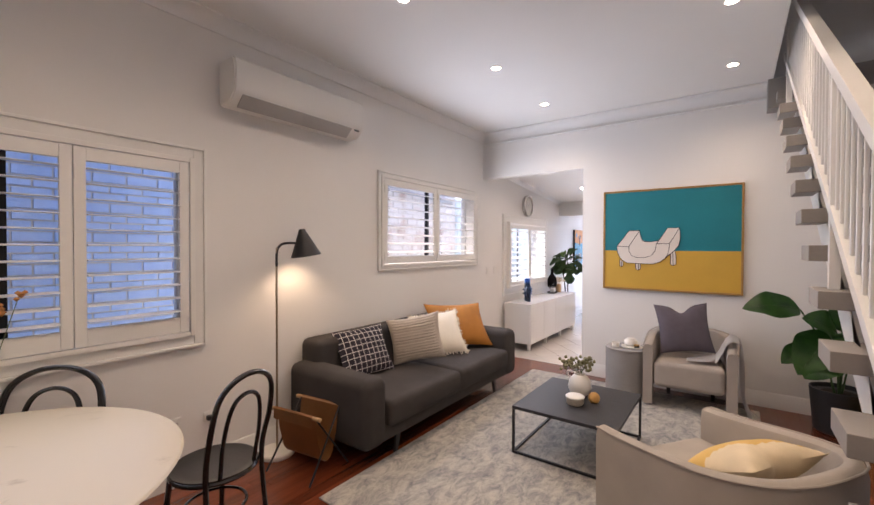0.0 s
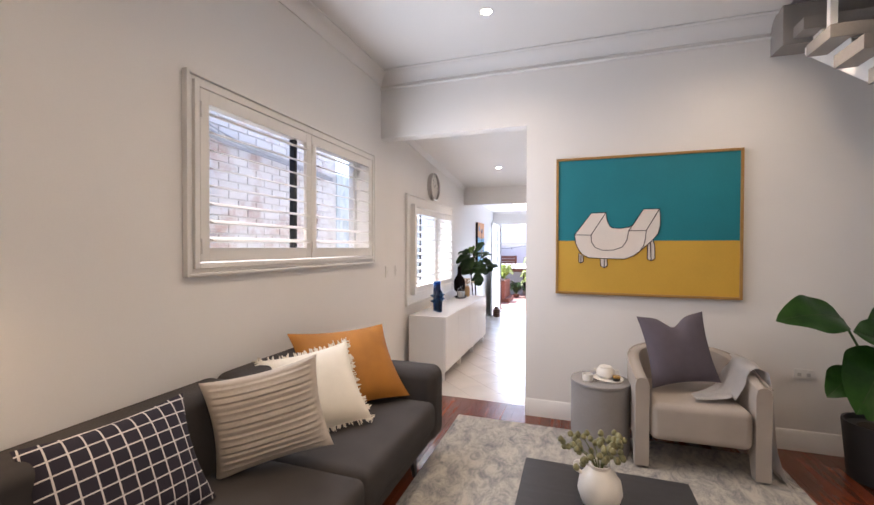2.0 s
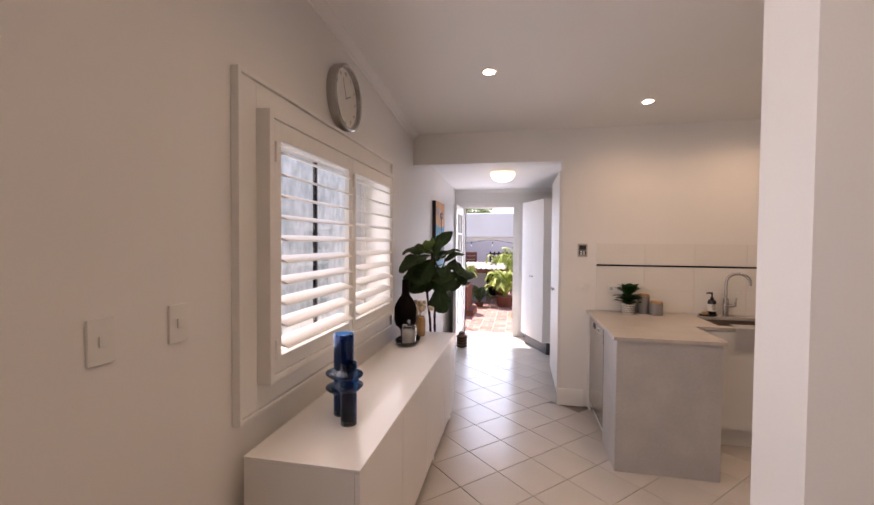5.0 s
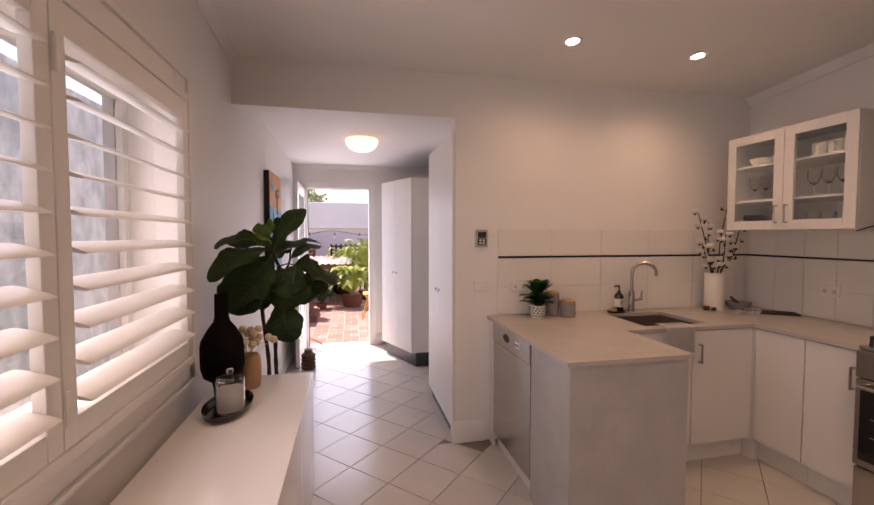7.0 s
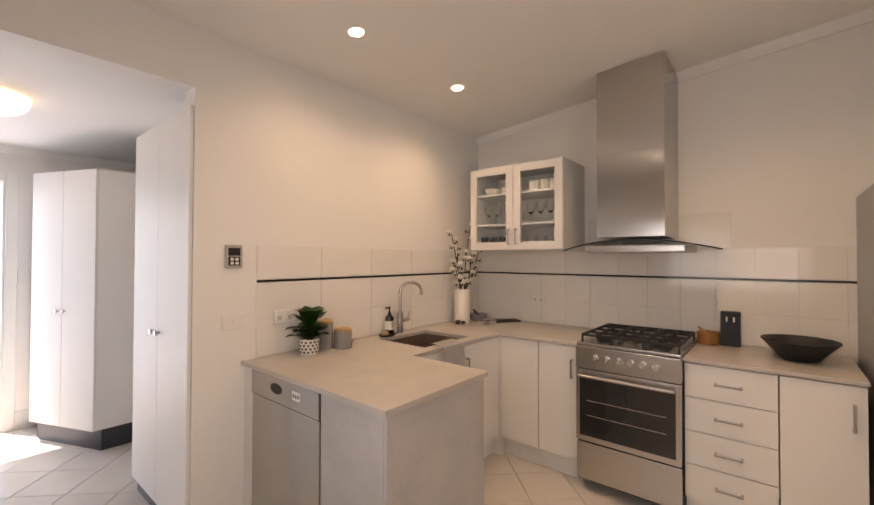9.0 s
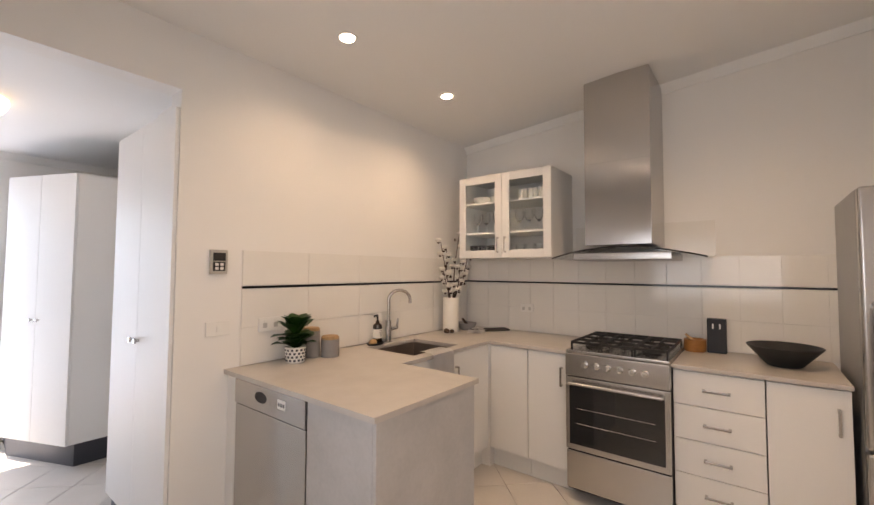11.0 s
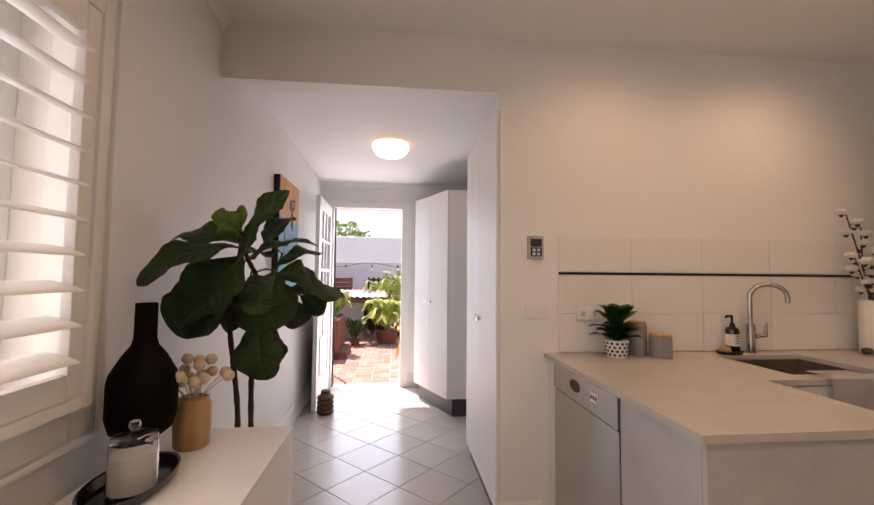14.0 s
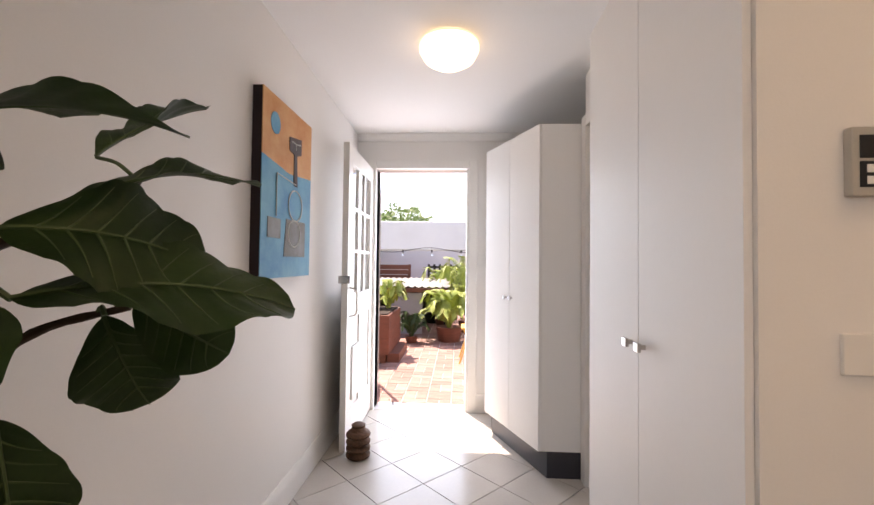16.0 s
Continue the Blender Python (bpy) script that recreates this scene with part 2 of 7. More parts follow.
def part(name, bm, mat, parent=None, label="", m=None):
    """One mesh object under a thing or a part."""
    me = bpy.data.meshes.new(name)
    bm.normal_update()
    bm.to_mesh(me)
    bm.free()
    for k in (mat if isinstance(mat, (list, tuple)) else (mat,)):
        me.materials.append(k)
    ob = new(name, me)
    finish(ob)
    if parent:
        ob.parent = parent
    if m is not None:
        ob.matrix_local = m
    if label:
        ob["label"] = label
    return ob


def thing(name, at, label, category, group="", turn=0, kind=""):
    ob = new(name)
    ob.empty_display_size = 0.1
    ob.matrix_world = pose(*at, 0, 0, turn)
    return tagged(ob, label, category, group, kind)


def structure(name, bm, mat, label="", category=""):
    return tagged(part(name, bm, mat), label, category, kind="structure")


def box(x0, y0, z0, x1, y1, z1, bev=0.0, bm=None, seg=2):
    b = bmesh.new()
    bmesh.ops.create_cube(b, size=1)
    for v in b.verts:
        v.co = Vector(((x0 + x1) / 2 + v.co.x * (x1 - x0), (y0 + y1) / 2 + v.co.y * (y1 - y0), (z0 + z1) / 2 + v.co.z * (z1 - z0)))
    if bev:
        bmesh.ops.bevel(b, geom=b.edges[:], offset=min(bev, 0.49 * min(abs(x1 - x0), abs(y1 - y0), abs(z1 - z0))), segments=seg, profile=0.5, affect="EDGES")
    return join(bm, b)


def join(bm, b, m=None):
    """Adds b to bm and frees it."""
    if m is not None:
        b.transform(m)
    if bm is None:
        return b
    me = bpy.data.meshes.new("tmp")
    b.to_mesh(me)
    bm.from_mesh(me)
    b.free()
    bpy.data.meshes.remove(me)
    return bm


def lathe(profile, seg=24, bm=None, at=(0, 0, 0)):
    b = bmesh.new()
    rings = []
    for r, z in profile:
        if r <= 1e-5:
            rings.append([b.verts.new((at[0], at[1], at[2] + z))])
        else:
            rings.append([b.verts.new((at[0] + r * math.cos(2 * math.pi * k / seg), at[1] + r * math.sin(2 * math.pi * k / seg), at[2] + z)) for k in range(seg)])
    for a, c in zip(rings, rings[1:]):
        for k in range(seg):
            if len(a) == 1 and len(c) > 1:
                b.faces.new((a[0], c[(k + 1) % seg], c[k]))
            elif len(c) == 1 and len(a) > 1:
                b.faces.new((a[k], a[(k + 1) % seg], c[0]))
            elif len(a) > 1:
                b.faces.new((a[k], a[(k + 1) % seg], c[(k + 1) % seg], c[k]))
    bmesh.ops.recalc_face_normals(b, faces=b.faces)
    return join(bm, b)


def tube(points, r, seg=8, bm=None, closed=False):
    """A round bar along points; r may be one radius or one for each point."""
    b = bmesh.new()
    pts = [Vector(p) for p in points]
    rs = r if isinstance(r, (list, tuple)) else [r] * len(pts)
    rings, up = [], None
    for i, p in enumerate(pts):
        a = pts[i - 1] if i or closed else p
        c = pts[(i + 1) % len(pts)] if i < len(pts) - 1 or closed else p
        d = (c - a).normalized()
        if up is None:
            up = d.orthogonal().normalized()
        up = (up - d * up.dot(d)).normalized()
        side = d.cross(up)
        rings.append([b.verts.new(p + rs[i] * (math.cos(2 * math.pi * k / seg) * up + math.sin(2 * math.pi * k / seg) * side)) for k in range(seg)])
    for a, c in list(zip(rings, rings[1:])) + ([(rings[-1], rings[0])] if closed else []):
        for k in range(seg):
            b.faces.new((a[k], a[(k + 1) % seg], c[(k + 1) % seg], c[k]))
    if not closed:
        b.faces.new(rings[0][::-1]), b.faces.new(rings[-1])
    bmesh.ops.recalc_face_normals(b, faces=b.faces)
    return join(bm, b)


def bend(points, steps=8):
    """A smooth line through points (Catmull-Rom)."""
    p = [Vector(q) for q in points]
    p = [2 * p[0] - p[1]] + p + [2 * p[-1] - p[-2]]
    out = []
    for i in range(1, len(p) - 2):
        for k in range(steps):
            t = k / steps
            a, b, c, d = p[i - 1:i + 3]
            out.append(0.5 * (2 * b + (c - a) * t + (2 * a - 5 * b + 4 * c - d) * t * t + (3 * b - a - 3 * c + d) * t ** 3))
    return out + [p[-2]]


def with_holes(axis, at0, at1, u0, u1, z0, z1, holes):
    """A wall across axis ('x' or 'y') between at0 and at1, with holes (u0, u1, z0, z1) right through it."""
    us = sorted({u0, u1, *[h[0] for h in holes], *[h[1] for h in holes]})
    zs = sorted({z0, z1, *[h[2] for h in holes], *[h[3] for h in holes]})
    cells = {(i, k) for i in range(len(us) - 1) for k in range(len(zs) - 1)
             if not any(h[0] - 1e-6 <= us[i] and us[i + 1] <= h[1] + 1e-6 and h[2] - 1e-6 <= zs[k] and zs[k + 1] <= h[3] + 1e-6 for h in holes)}
    b = bmesh.new()
    made = {}

    def vert(a, i, k):
        if (a, i, k) not in made:
            w = (at0, at1)[a]
            made[a, i, k] = b.verts.new((w, us[i], zs[k]) if axis == "x" else (us[i], w, zs[k]))
        return made[a, i, k]
    for i, k in cells:
        for a in (0, 1):
            b.faces.new([vert(a, *q) for q in ((i, k), (i + 1, k), (i + 1, k + 1), (i, k + 1))])
        for (di, dk), (p, q) in {(-1, 0): ((i, k), (i, k + 1)), (1, 0): ((i + 1, k), (i + 1, k + 1)), (0, -1): ((i, k), (i + 1, k)), (0, 1): ((i, k + 1), (i + 1, k + 1))}.items():
            if (i + di, k + dk) not in cells:
                b.faces.new((vert(0, *p), vert(1, *p), vert(1, *q), vert(0, *q)))
    bmesh.ops.recalc_face_normals(b, faces=b.faces)
    return b


def sweep_profile(profile, a, c, out, bm=None):
    """A moulding: profile points (d outwards, z) run from a to c; out is the unit vector away from the wall."""
    b = bmesh.new()
    a, c, out = Vector(a), Vector(c), Vector(out)
    r0 = [b.verts.new(a + out * d + Vector((0, 0, z))) for d, z in profile]
    r1 = [b.verts.new(c + out * d + Vector((0, 0, z))) for d, z in profile]
    n = len(profile)
    for k in range(n):
        b.faces.new((r0[k], r0[(k + 1) % n], r1[(k + 1) % n], r1[k]))
    b.faces.new(r0), b.faces.new(r1)
    bmesh.ops.recalc_face_normals(b, faces=b.faces)
    return join(bm, b)


# ---- the large structure ----
XW, XE = -2.92, 0.90          # west wall; kitchen's east wall
Y1, Y1B, Y2, Y2B, Y3 = 5.20, 5.34, 8.40, 8.52, 11.10
LIV_E, LIV_S, LIV_H = 1.32, -2.6, 3.20
WELL_X, WELL_Y0, WELL_Y1 = 0.34, -0.6, 5.12
WIN = {"dining": (-0.62, 1.24, 0.99, 2.18), "living": (3.05, 4.98, 1.38, 2.34), "kitchen": (5.925, 7.525, 0.93, 2.0)}
structure("wall_west", with_holes("x", XW - 0.24, XW, LIV_S - 0.2, Y3 + 0.16, -0.1, 3.3, [*WIN.values()]), WALL, "white painted plaster wall with three shuttered windows", "wall")
structure("wall_south", with_holes("y", LIV_S - 0.2, LIV_S, XW, LIV_E, -0.1, 5.6, []), WALL, "white painted plaster wall", "wall")
structure("wall_stair", with_holes("x", LIV_E, LIV_E + 0.2, LIV_S - 0.2, Y1, -0.1, 5.6, []), WALL, "white painted plaster wall beside the stairs", "wall")
structure("wall_middle", with_holes("y", Y1, Y1B, XW, LIV_E + 0.2, -0.1, 3.3, [(XW, -1.485, -0.1, 2.58)]), WALL, "white painted plaster wall with a wide opening to the kitchen", "wall")
structure("wall_stairwell_north", with_holes("y", Y1, Y1B, WELL_X - 0.1, LIV_E + 0.2, 3.3, 5.6, []), WALL, "white painted wall above the stairwell", "wall")
structure("wall_stairwell_west", with_holes("x", WELL_X - 0.1, WELL_X, LIV_S, Y1, 3.5, 5.6, []), WALL, "white painted wall of the upper floor", "wall")
structure("ceiling_stairwell", box(WELL_X - 0.1, LIV_S - 0.2, 5.6, LIV_E + 0.2, Y1B, 5.7), CEIL, "white ceiling above the stairs", "ceiling")
structure("wall_kitchen_east", with_holes("x", XE, XE + 0.2, Y1B, Y2B, -0.1, 3.3, []), WALL, "white painted kitchen wall", "wall")
structure("wall_kitchen_north", with_holes("y", Y2, Y2B, XW, XE + 0.2, -0.1, 3.3, [(XW, -1.52, -0.1, 2.237)]), WALL, "white painted wall with an opening to the back hall", "wall")
structure("wall_hall_east", with_holes("x", -0.9, -0.75, Y2B, Y3 + 0.16, -0.1, 2.6, []), WALL, "white painted hall wall", "wall")
structure("wall_hall_north", with_holes("y", Y3, Y3 + 0.16, XW, -0.75, -0.1, 2.6, [(-2.755, -1.965, -0.1, 2.04)]), WALL, "white painted wall with the back door's opening", "wall")


def ceiling_plate(x0, x1, y0, y1, za, zb, t=0.12):
    """A ceiling whose underside lies at za at y0 and at zb at y1."""
    b = box(x0, y0, 0, x1, y1, t)
    for v in b.verts:
        v.co.z += za + (zb - za) * (v.co.y - y0) / (y1 - y0)
    return b


b = box(XW, LIV_S, LIV_H, WELL_X, Y1, 3.5)
box(WELL_X, WELL_Y1, LIV_H, LIV_E, Y1, 3.5, bm=b)
box(WELL_X, LIV_S, LIV_H, LIV_E, WELL_Y0, 3.5, bm=b)
structure("ceiling_living", b, CEIL, "white painted living room ceiling", "ceiling")
structure("ceiling_kitchen", ceiling_plate(XW, XE, Y1B, Y2, 2.80, 2.53), CEIL, "white sloping kitchen ceiling", "ceiling")
structure("ceiling_hall", ceiling_plate(XW, -0.9, Y2B, Y3, 2.40, 2.33), CEIL, "white hall ceiling", "ceiling")

# coved cornices
COVE = [(0, 0), (0, -0.10), (0.012, -0.10), (0.016, -0.085), (0.03, -0.055), (0.055, -0.03), (0.085, -0.016), (0.10, -0.012), (0.10, 0)]
b = sweep_profile(COVE, (XW, LIV_S, LIV_H), (XW, Y1, LIV_H), (1, 0, 0))
sweep_profile(COVE, (XW, Y1, LIV_H), (WELL_X, Y1, LIV_H), (0, -1, 0), b)
BEAD = [(0, 0), (0, -0.02), (0.02, -0.02), (0.028, -0.01), (0.02, 0)]
sweep_profile(BEAD, (XW, Y1 - 0.001, LIV_H - 0.125), (WELL_X, Y1 - 0.001, LIV_H - 0.125), (0, -1, 0), b)
sweep_profile([(d + 0.12, z) for d, z in BEAD], (XW, Y1, LIV_H), (WELL_X, Y1, LIV_H), (0, -1, 0), b)
structure("cornice_living", b, CEIL, "white moulded plaster cornice", "cornice")
SMALLCOVE = [(0, 0), (0, -0.055), (0.01, -0.055), (0.02, -0.03), (0.045, -0.012), (0.05, 0)]
b = bmesh.new()
for x, s in ((XE, -1), (XW, 1)):
    q = sweep_profile(SMALLCOVE, (x, Y1B, 2.80), (x, Y2, 2.80), (s, 0, 0))
    for v in q.verts:
        v.co.z -= 0.27 * (v.co.y - Y1B) / (Y2 - Y1B)
    join(b, q)
structure("cornice_kitchen", b, CEIL, "white kitchen cornice", "cornice")
b = sweep_profile(SMALLCOVE, (XW, Y3, 2.33), (-0.9, Y3, 2.33), (0, -1, 0))
structure("cornice_hall", b, CEIL, "white hall cornice", "cornice")

# baseboards
BASE = [(0, 0), (0.018, 0), (0.018, 0.10), (0.012, 0.115), (0.012, 0.135), (0.004, 0.15), (0, 0.15)]
b = sweep_profile(BASE, (XW, LIV_S, 0), (XW, Y1B, 0), (1, 0, 0))
sweep_profile(BASE, (-1.485, Y1, 0), (LIV_E, Y1, 0), (0, -1, 0), b)
sweep_profile(BASE, (LIV_E, LIV_S, 0), (LIV_E, Y1, 0), (-1, 0, 0), b)
structure("baseboard_living", b, TRIM, "white moulded timber baseboard", "baseboard")
b = sweep_profile(BASE, (XW, Y1B, 0), (XW, Y3, 0), (1, 0, 0))
sweep_profile(BASE, (-1.535, Y2, 0), (-1.31, Y2, 0), (0, -1, 0), b)
sweep_profile(BASE, (-1.965 + 0.07, Y3, 0), (-1.80, Y3, 0), (0, -1, 0), b)
structure("baseboard_kitchen", b, TRIM, "white painted baseboard", "baseboard")

# Unseen short eave, added to cut the sun at the west windows.
structure("eave", box(XW - 0.36, LIV_S - 0.2, 2.96, XW - 0.24, Y3 + 0.4, 3.06), TRIM, "unseen white eave added to hold sun off the side windows", "eave")
# Unseen roof, added to keep sky light off the bricks outside.
structure("added_shade_roof", box(XW - 0.85, LIV_S - 0.2, 2.86, XW - 0.361, 2.3, 2.95), TRIM, "unseen white roof added to shade the view from the dining window", "roof")
# the ground outside and the floor slabs
structure("ground", box(-60, -60, -0.16, 60, 60, -0.12), material("bare_ground", (0.22, 0.2, 0.17), 0.95, vary=0.2, scale=0.8, fine=12, bump=0.3), "bare paved ground round the house", "ground")
floor_living = structure("floor_living", box(XW, LIV_S, -0.1, LIV_E, Y1B + 0.06, -0.012), GROUT, "polished red-brown jarrah board floor", "floor")
floor_kitchen = structure("floor_kitchen", box(XW, Y1B + 0.06, -0.1, XE, Y3 + 0.16, -0.008), GROUT, "pale ceramic tiles laid diagonally with dark grout", "floor")


# ---- windows with plantation shutters ----
def shutter_window(name, y0, y1, z0, z1, label, panels, casing, proud, louvre, tilt, sill=True, rails=(0.055, 0.075, 0.10), sash=(0.017, 0.046), jamb=None):
    w = thing(name, (XW, (y0 + y1) / 2, z0), label, "window", kind="structure")
    hw, h = (y1 - y0) / 2, z1 - z0

    def cut(*args, **k):
        return box(*args, **k)
    # architrave: two stepped boards all round
    for nm, d0, d1, t in (("architrave", 0.0, casing, 0.022), ("architrave_bead", casing, casing + 0.018, 0.034)):
        b = cut(0, -hw - d1, -d1, t, -hw - d0, h + d1, 0.004)
        cut(0, hw + d0, -d1, t, hw + d1, h + d1, 0.004, bm=b)
        cut(0, -hw - d0, h + d0, t - 0.001, hw + d0, h + d1, 0.004, bm=b)
        cut(0, -hw - d0, -d1, t - 0.001, hw + d0, -d0, 0.004, bm=b)
        part(nm, b, TRIM, w)
    if sill:
        b = cut(0, -hw - casing - 0.02, -casing - 0.05, 0.05, hw + casing + 0.02, -casing - 0.018, 0.008)
        part("window_sill", b, TRIM, w)
    # shutter frame
    f = 0.03
    b = cut(-0.05, -hw, 0, proud, -hw + f, h, 0.004)
    cut(-0.05, hw - f, 0, proud, hw, h, 0.004, bm=b)
    cut(-0.05, -hw + f, h - f, proud - 0.002, hw - f, h, 0.004, bm=b)
    cut(-0.05, -hw + f, 0, proud - 0.002, hw - f, f, 0.004, bm=b)
    part("shutter_frame", b, SHUTTER, w)
    edge = -hw + f + 0.004
    width = 2 * hw - 2 * f - 0.008
    for share in panels:
        a, c = edge, edge + width * share - 0.004
        edge += width * share
        st, top, bot = rails
        x0, x1 = proud - 0.032, proud - 0.004
        b = cut(x0, a, f + 0.004, x1, a + st, h - f - 0.004, 0.003)
        cut(x0, c - st, f + 0.004, x1, c, h - f - 0.004, 0.003, bm=b)
        cut(x0, a + st, h - f - 0.004 - top, x1 - 0.001, c - st, h - f - 0.004, 0.003, bm=b)
        cut(x0, a + st, f + 0.004, x1 - 0.001, c - st, f + 0.004 + bot, 0.003, bm=b)
        panel = part("shutter_panel", b, SHUTTER, w)
        lo, hi = f + 0.004 + bot, h - f - 0.004 - top
        count = max(3, round((hi - lo) / louvre))
        step = (hi - lo) / count
        b = bmesh.new()
        prof = [(math.cos(2 * math.pi * k / 12) * louvre * 0.53, math.sin(2 * math.pi * k / 12) * 0.0055) for k in range(12)]
        r0 = [b.verts.new((p, a + st + 0.002, z)) for p, z in prof]
        r1 = [b.verts.new((p, c - st - 0.002, z)) for p, z in prof]
        for k in range(12):
            b.faces.new((r0[k], r0[(k + 1) % 12], r1[(k + 1) % 12], r1[k]))
        b.faces.new(r0), b.faces.new(r1)
        bmesh.ops.recalc_face_normals(b, faces=b.faces)
        first = None
        for k in range(count):
            m = pose((x0 + x1) / 2, 0, lo + (k + 0.5) * step, 0, tilt, 0)
            if first is None:
                first = part("louvre", b, SHUTTER, panel, m=m)
            else:
                o = new("louvre", first.data)
                o.parent = panel
                o.matrix_local = m
        b = tube([(x1 + 0.006, a + 0.004, h * 0.85 - 0.04), (x1 + 0.006, a + 0.004, h * 0.85 + 0.04)], 0.006, 8)
        tube([(x1 + 0.006, a + 0.004, h * 0.12 - 0.04), (x1 + 0.006, a + 0.004, h * 0.12 + 0.04)], 0.006, 8, b)
        part("hinge", b, SHUTTER, panel)
    # the sliding sash outside
    b = cut(-0.20, -hw, 0, -0.15, -hw + 0.04, h, 0.002)
    cut(-0.20, hw - 0.04, 0, -0.15, hw, h, 0.002, bm=b)
    cut(-0.20, -hw + 0.04, 0, -0.151, hw - 0.04, 0.04, 0.002, bm=b)
    cut(-0.20, -hw + 0.04, h - 0.04, -0.151, hw - 0.04, h, 0.002, bm=b)
    part("sash_frame", b, jamb or BLACK, w)
    sw, sd = sash
    part("meeting_stile", cut(-0.195, -sw + hw * 0.06, 0.04, -0.195 + sd, sw + hw * 0.06, h - 0.04, 0.002), BLACK, w, "black aluminium sliding sash")
    for a, c in ((-hw + 0.04, -sw + hw * 0.06), (sw + hw * 0.06, hw - 0.04)):
        p = part("pane", cut(-0.180, a, 0.04, -0.174, c, h - 0.04), PANE, w)
        p.visible_shadow = False
    return w


shutter_window("window_1", *WIN["dining"], "dining window with cream plantation shutters, louvres open", [0.34, 0.33, 0.33], 0.062, 0.045, 0.089, 3, sill=False, jamb=TRIM)
shutter_window("window_2", *WIN["living"], "wide high window with white plantation shutters, louvres open", [0.5, 0.5], 0.022, 0.04, 0.09, 14, sill=False, rails=(0.055, 0.07, 0.075), jamb=TRIM)
shutter_window("window_3", *WIN["kitchen"], "kitchen window with white plantation shutters, louvres tilted open", [0.505, 0.495], 0.10, 0.08, 0.085, 17, sill=False, rails=(0.048, 0.074, 0.062), sash=(0.011, 0.024), jamb=TRIM)


# ---- back door ----
door = thing("door_1", (-2.78, Y3, 0), "white half-glazed back door standing open against the wall", "door", turn=-90 + 0.8, kind="structure")
DW, DH = 0.82, 2.03
b = box(0, -0.04, 0.012, 0.11, 0, DH, 0.003)
box(DW - 0.11, -0.04, 0.012, DW, 0, DH, 0.003, bm=b)
box(0.11, -0.04, 0.012, DW - 0.11, -0.001, 0.24, 0.003, bm=b)
box(0.11, -0.04, 0.86, DW - 0.11, -0.001, 1.02, 0.003, bm=b)
box(0.11, -0.04, DH - 0.12, DW - 0.11, -0.001, DH, 0.003, bm=b)
box(DW / 2 - 0.05, -0.04, 0.24, DW / 2 + 0.05, -0.001, 0.86, 0.003, bm=b)
part("door_leaf", b, TRIM, door)
for k in range(1, 3):
    x = 0.11 + (DW - 0.22) * k / 3
    part("glazing_bar", box(x - 0.012, -0.035, 1.02, x + 0.012, -0.005, DH - 0.12, 0.003), TRIM, door)
for k in range(1, 3):
    z = 1.02 + (DH - 1.14) * k / 3
    part("glazing_bar", box(0.11, -0.033, z - 0.012, DW - 0.11, -0.007, z + 0.012, 0.003), TRIM, door)
p = part("pane", box(0.11, -0.022, 1.02, DW - 0.11, -0.018, DH - 0.12), PANE, door)
p.visible_shadow = False
for x in (0.11, DW / 2 + 0.05):
    part("door_panel", box(x + 0.0, -0.03, 0.24, x + (DW - 0.32) / 2, -0.012, 0.86, 0.006), TRIM, door)
b = box(0.44, -0.05, 0.30, 0.68, 0.008, 0.66, 0.006)
part("pet_flap", b, PLASTIC, door, "white framed pet flap")
b = tube(bend([(DW - 0.05, 0.0, 1.07), (DW - 0.05, 0.045, 1.05), (DW - 0.05, 0.05, 0.97), (DW - 0.05, 0.045, 0.90), (DW - 0.05, 0.0, 0.88)]), 0.008, 8)
part("handle", b, CHROME, door, "chrome pull handle")
b = box(DW - 0.05, -0.06, 1.10, DW + 0.012, 0.02, 1.15, 0.004)
part("lock", b, STEEL, door, "steel rim lock")
b = box(-2.825, Y3 - 0.02, 0, -2.755, Y3 + 0.0, 2.11, 0.004)
box(-1.965, Y3 - 0.02, 0, -1.895, Y3, 2.11, 0.004, bm=b)
box(-2.755, Y3 - 0.019, 2.04, -1.965, Y3, 2.11, 0.004, bm=b)
box(-1.985, Y3, 0, -1.965, Y3 + 0.16, 2.04, 0.003, bm=b)
box(-2.775, Y3 + 0.02, 0, -2.755, Y3 + 0.16, 2.04, 0.003, bm=b)
structure("door_architrave", b, TRIM, "white moulded door architrave", "trim")


# ---- stairs ----
STX0, STX1, RUN, RISE, ST0, STZ = 0.36, 1.28, 0.305, 0.204, 0.595, 0.178


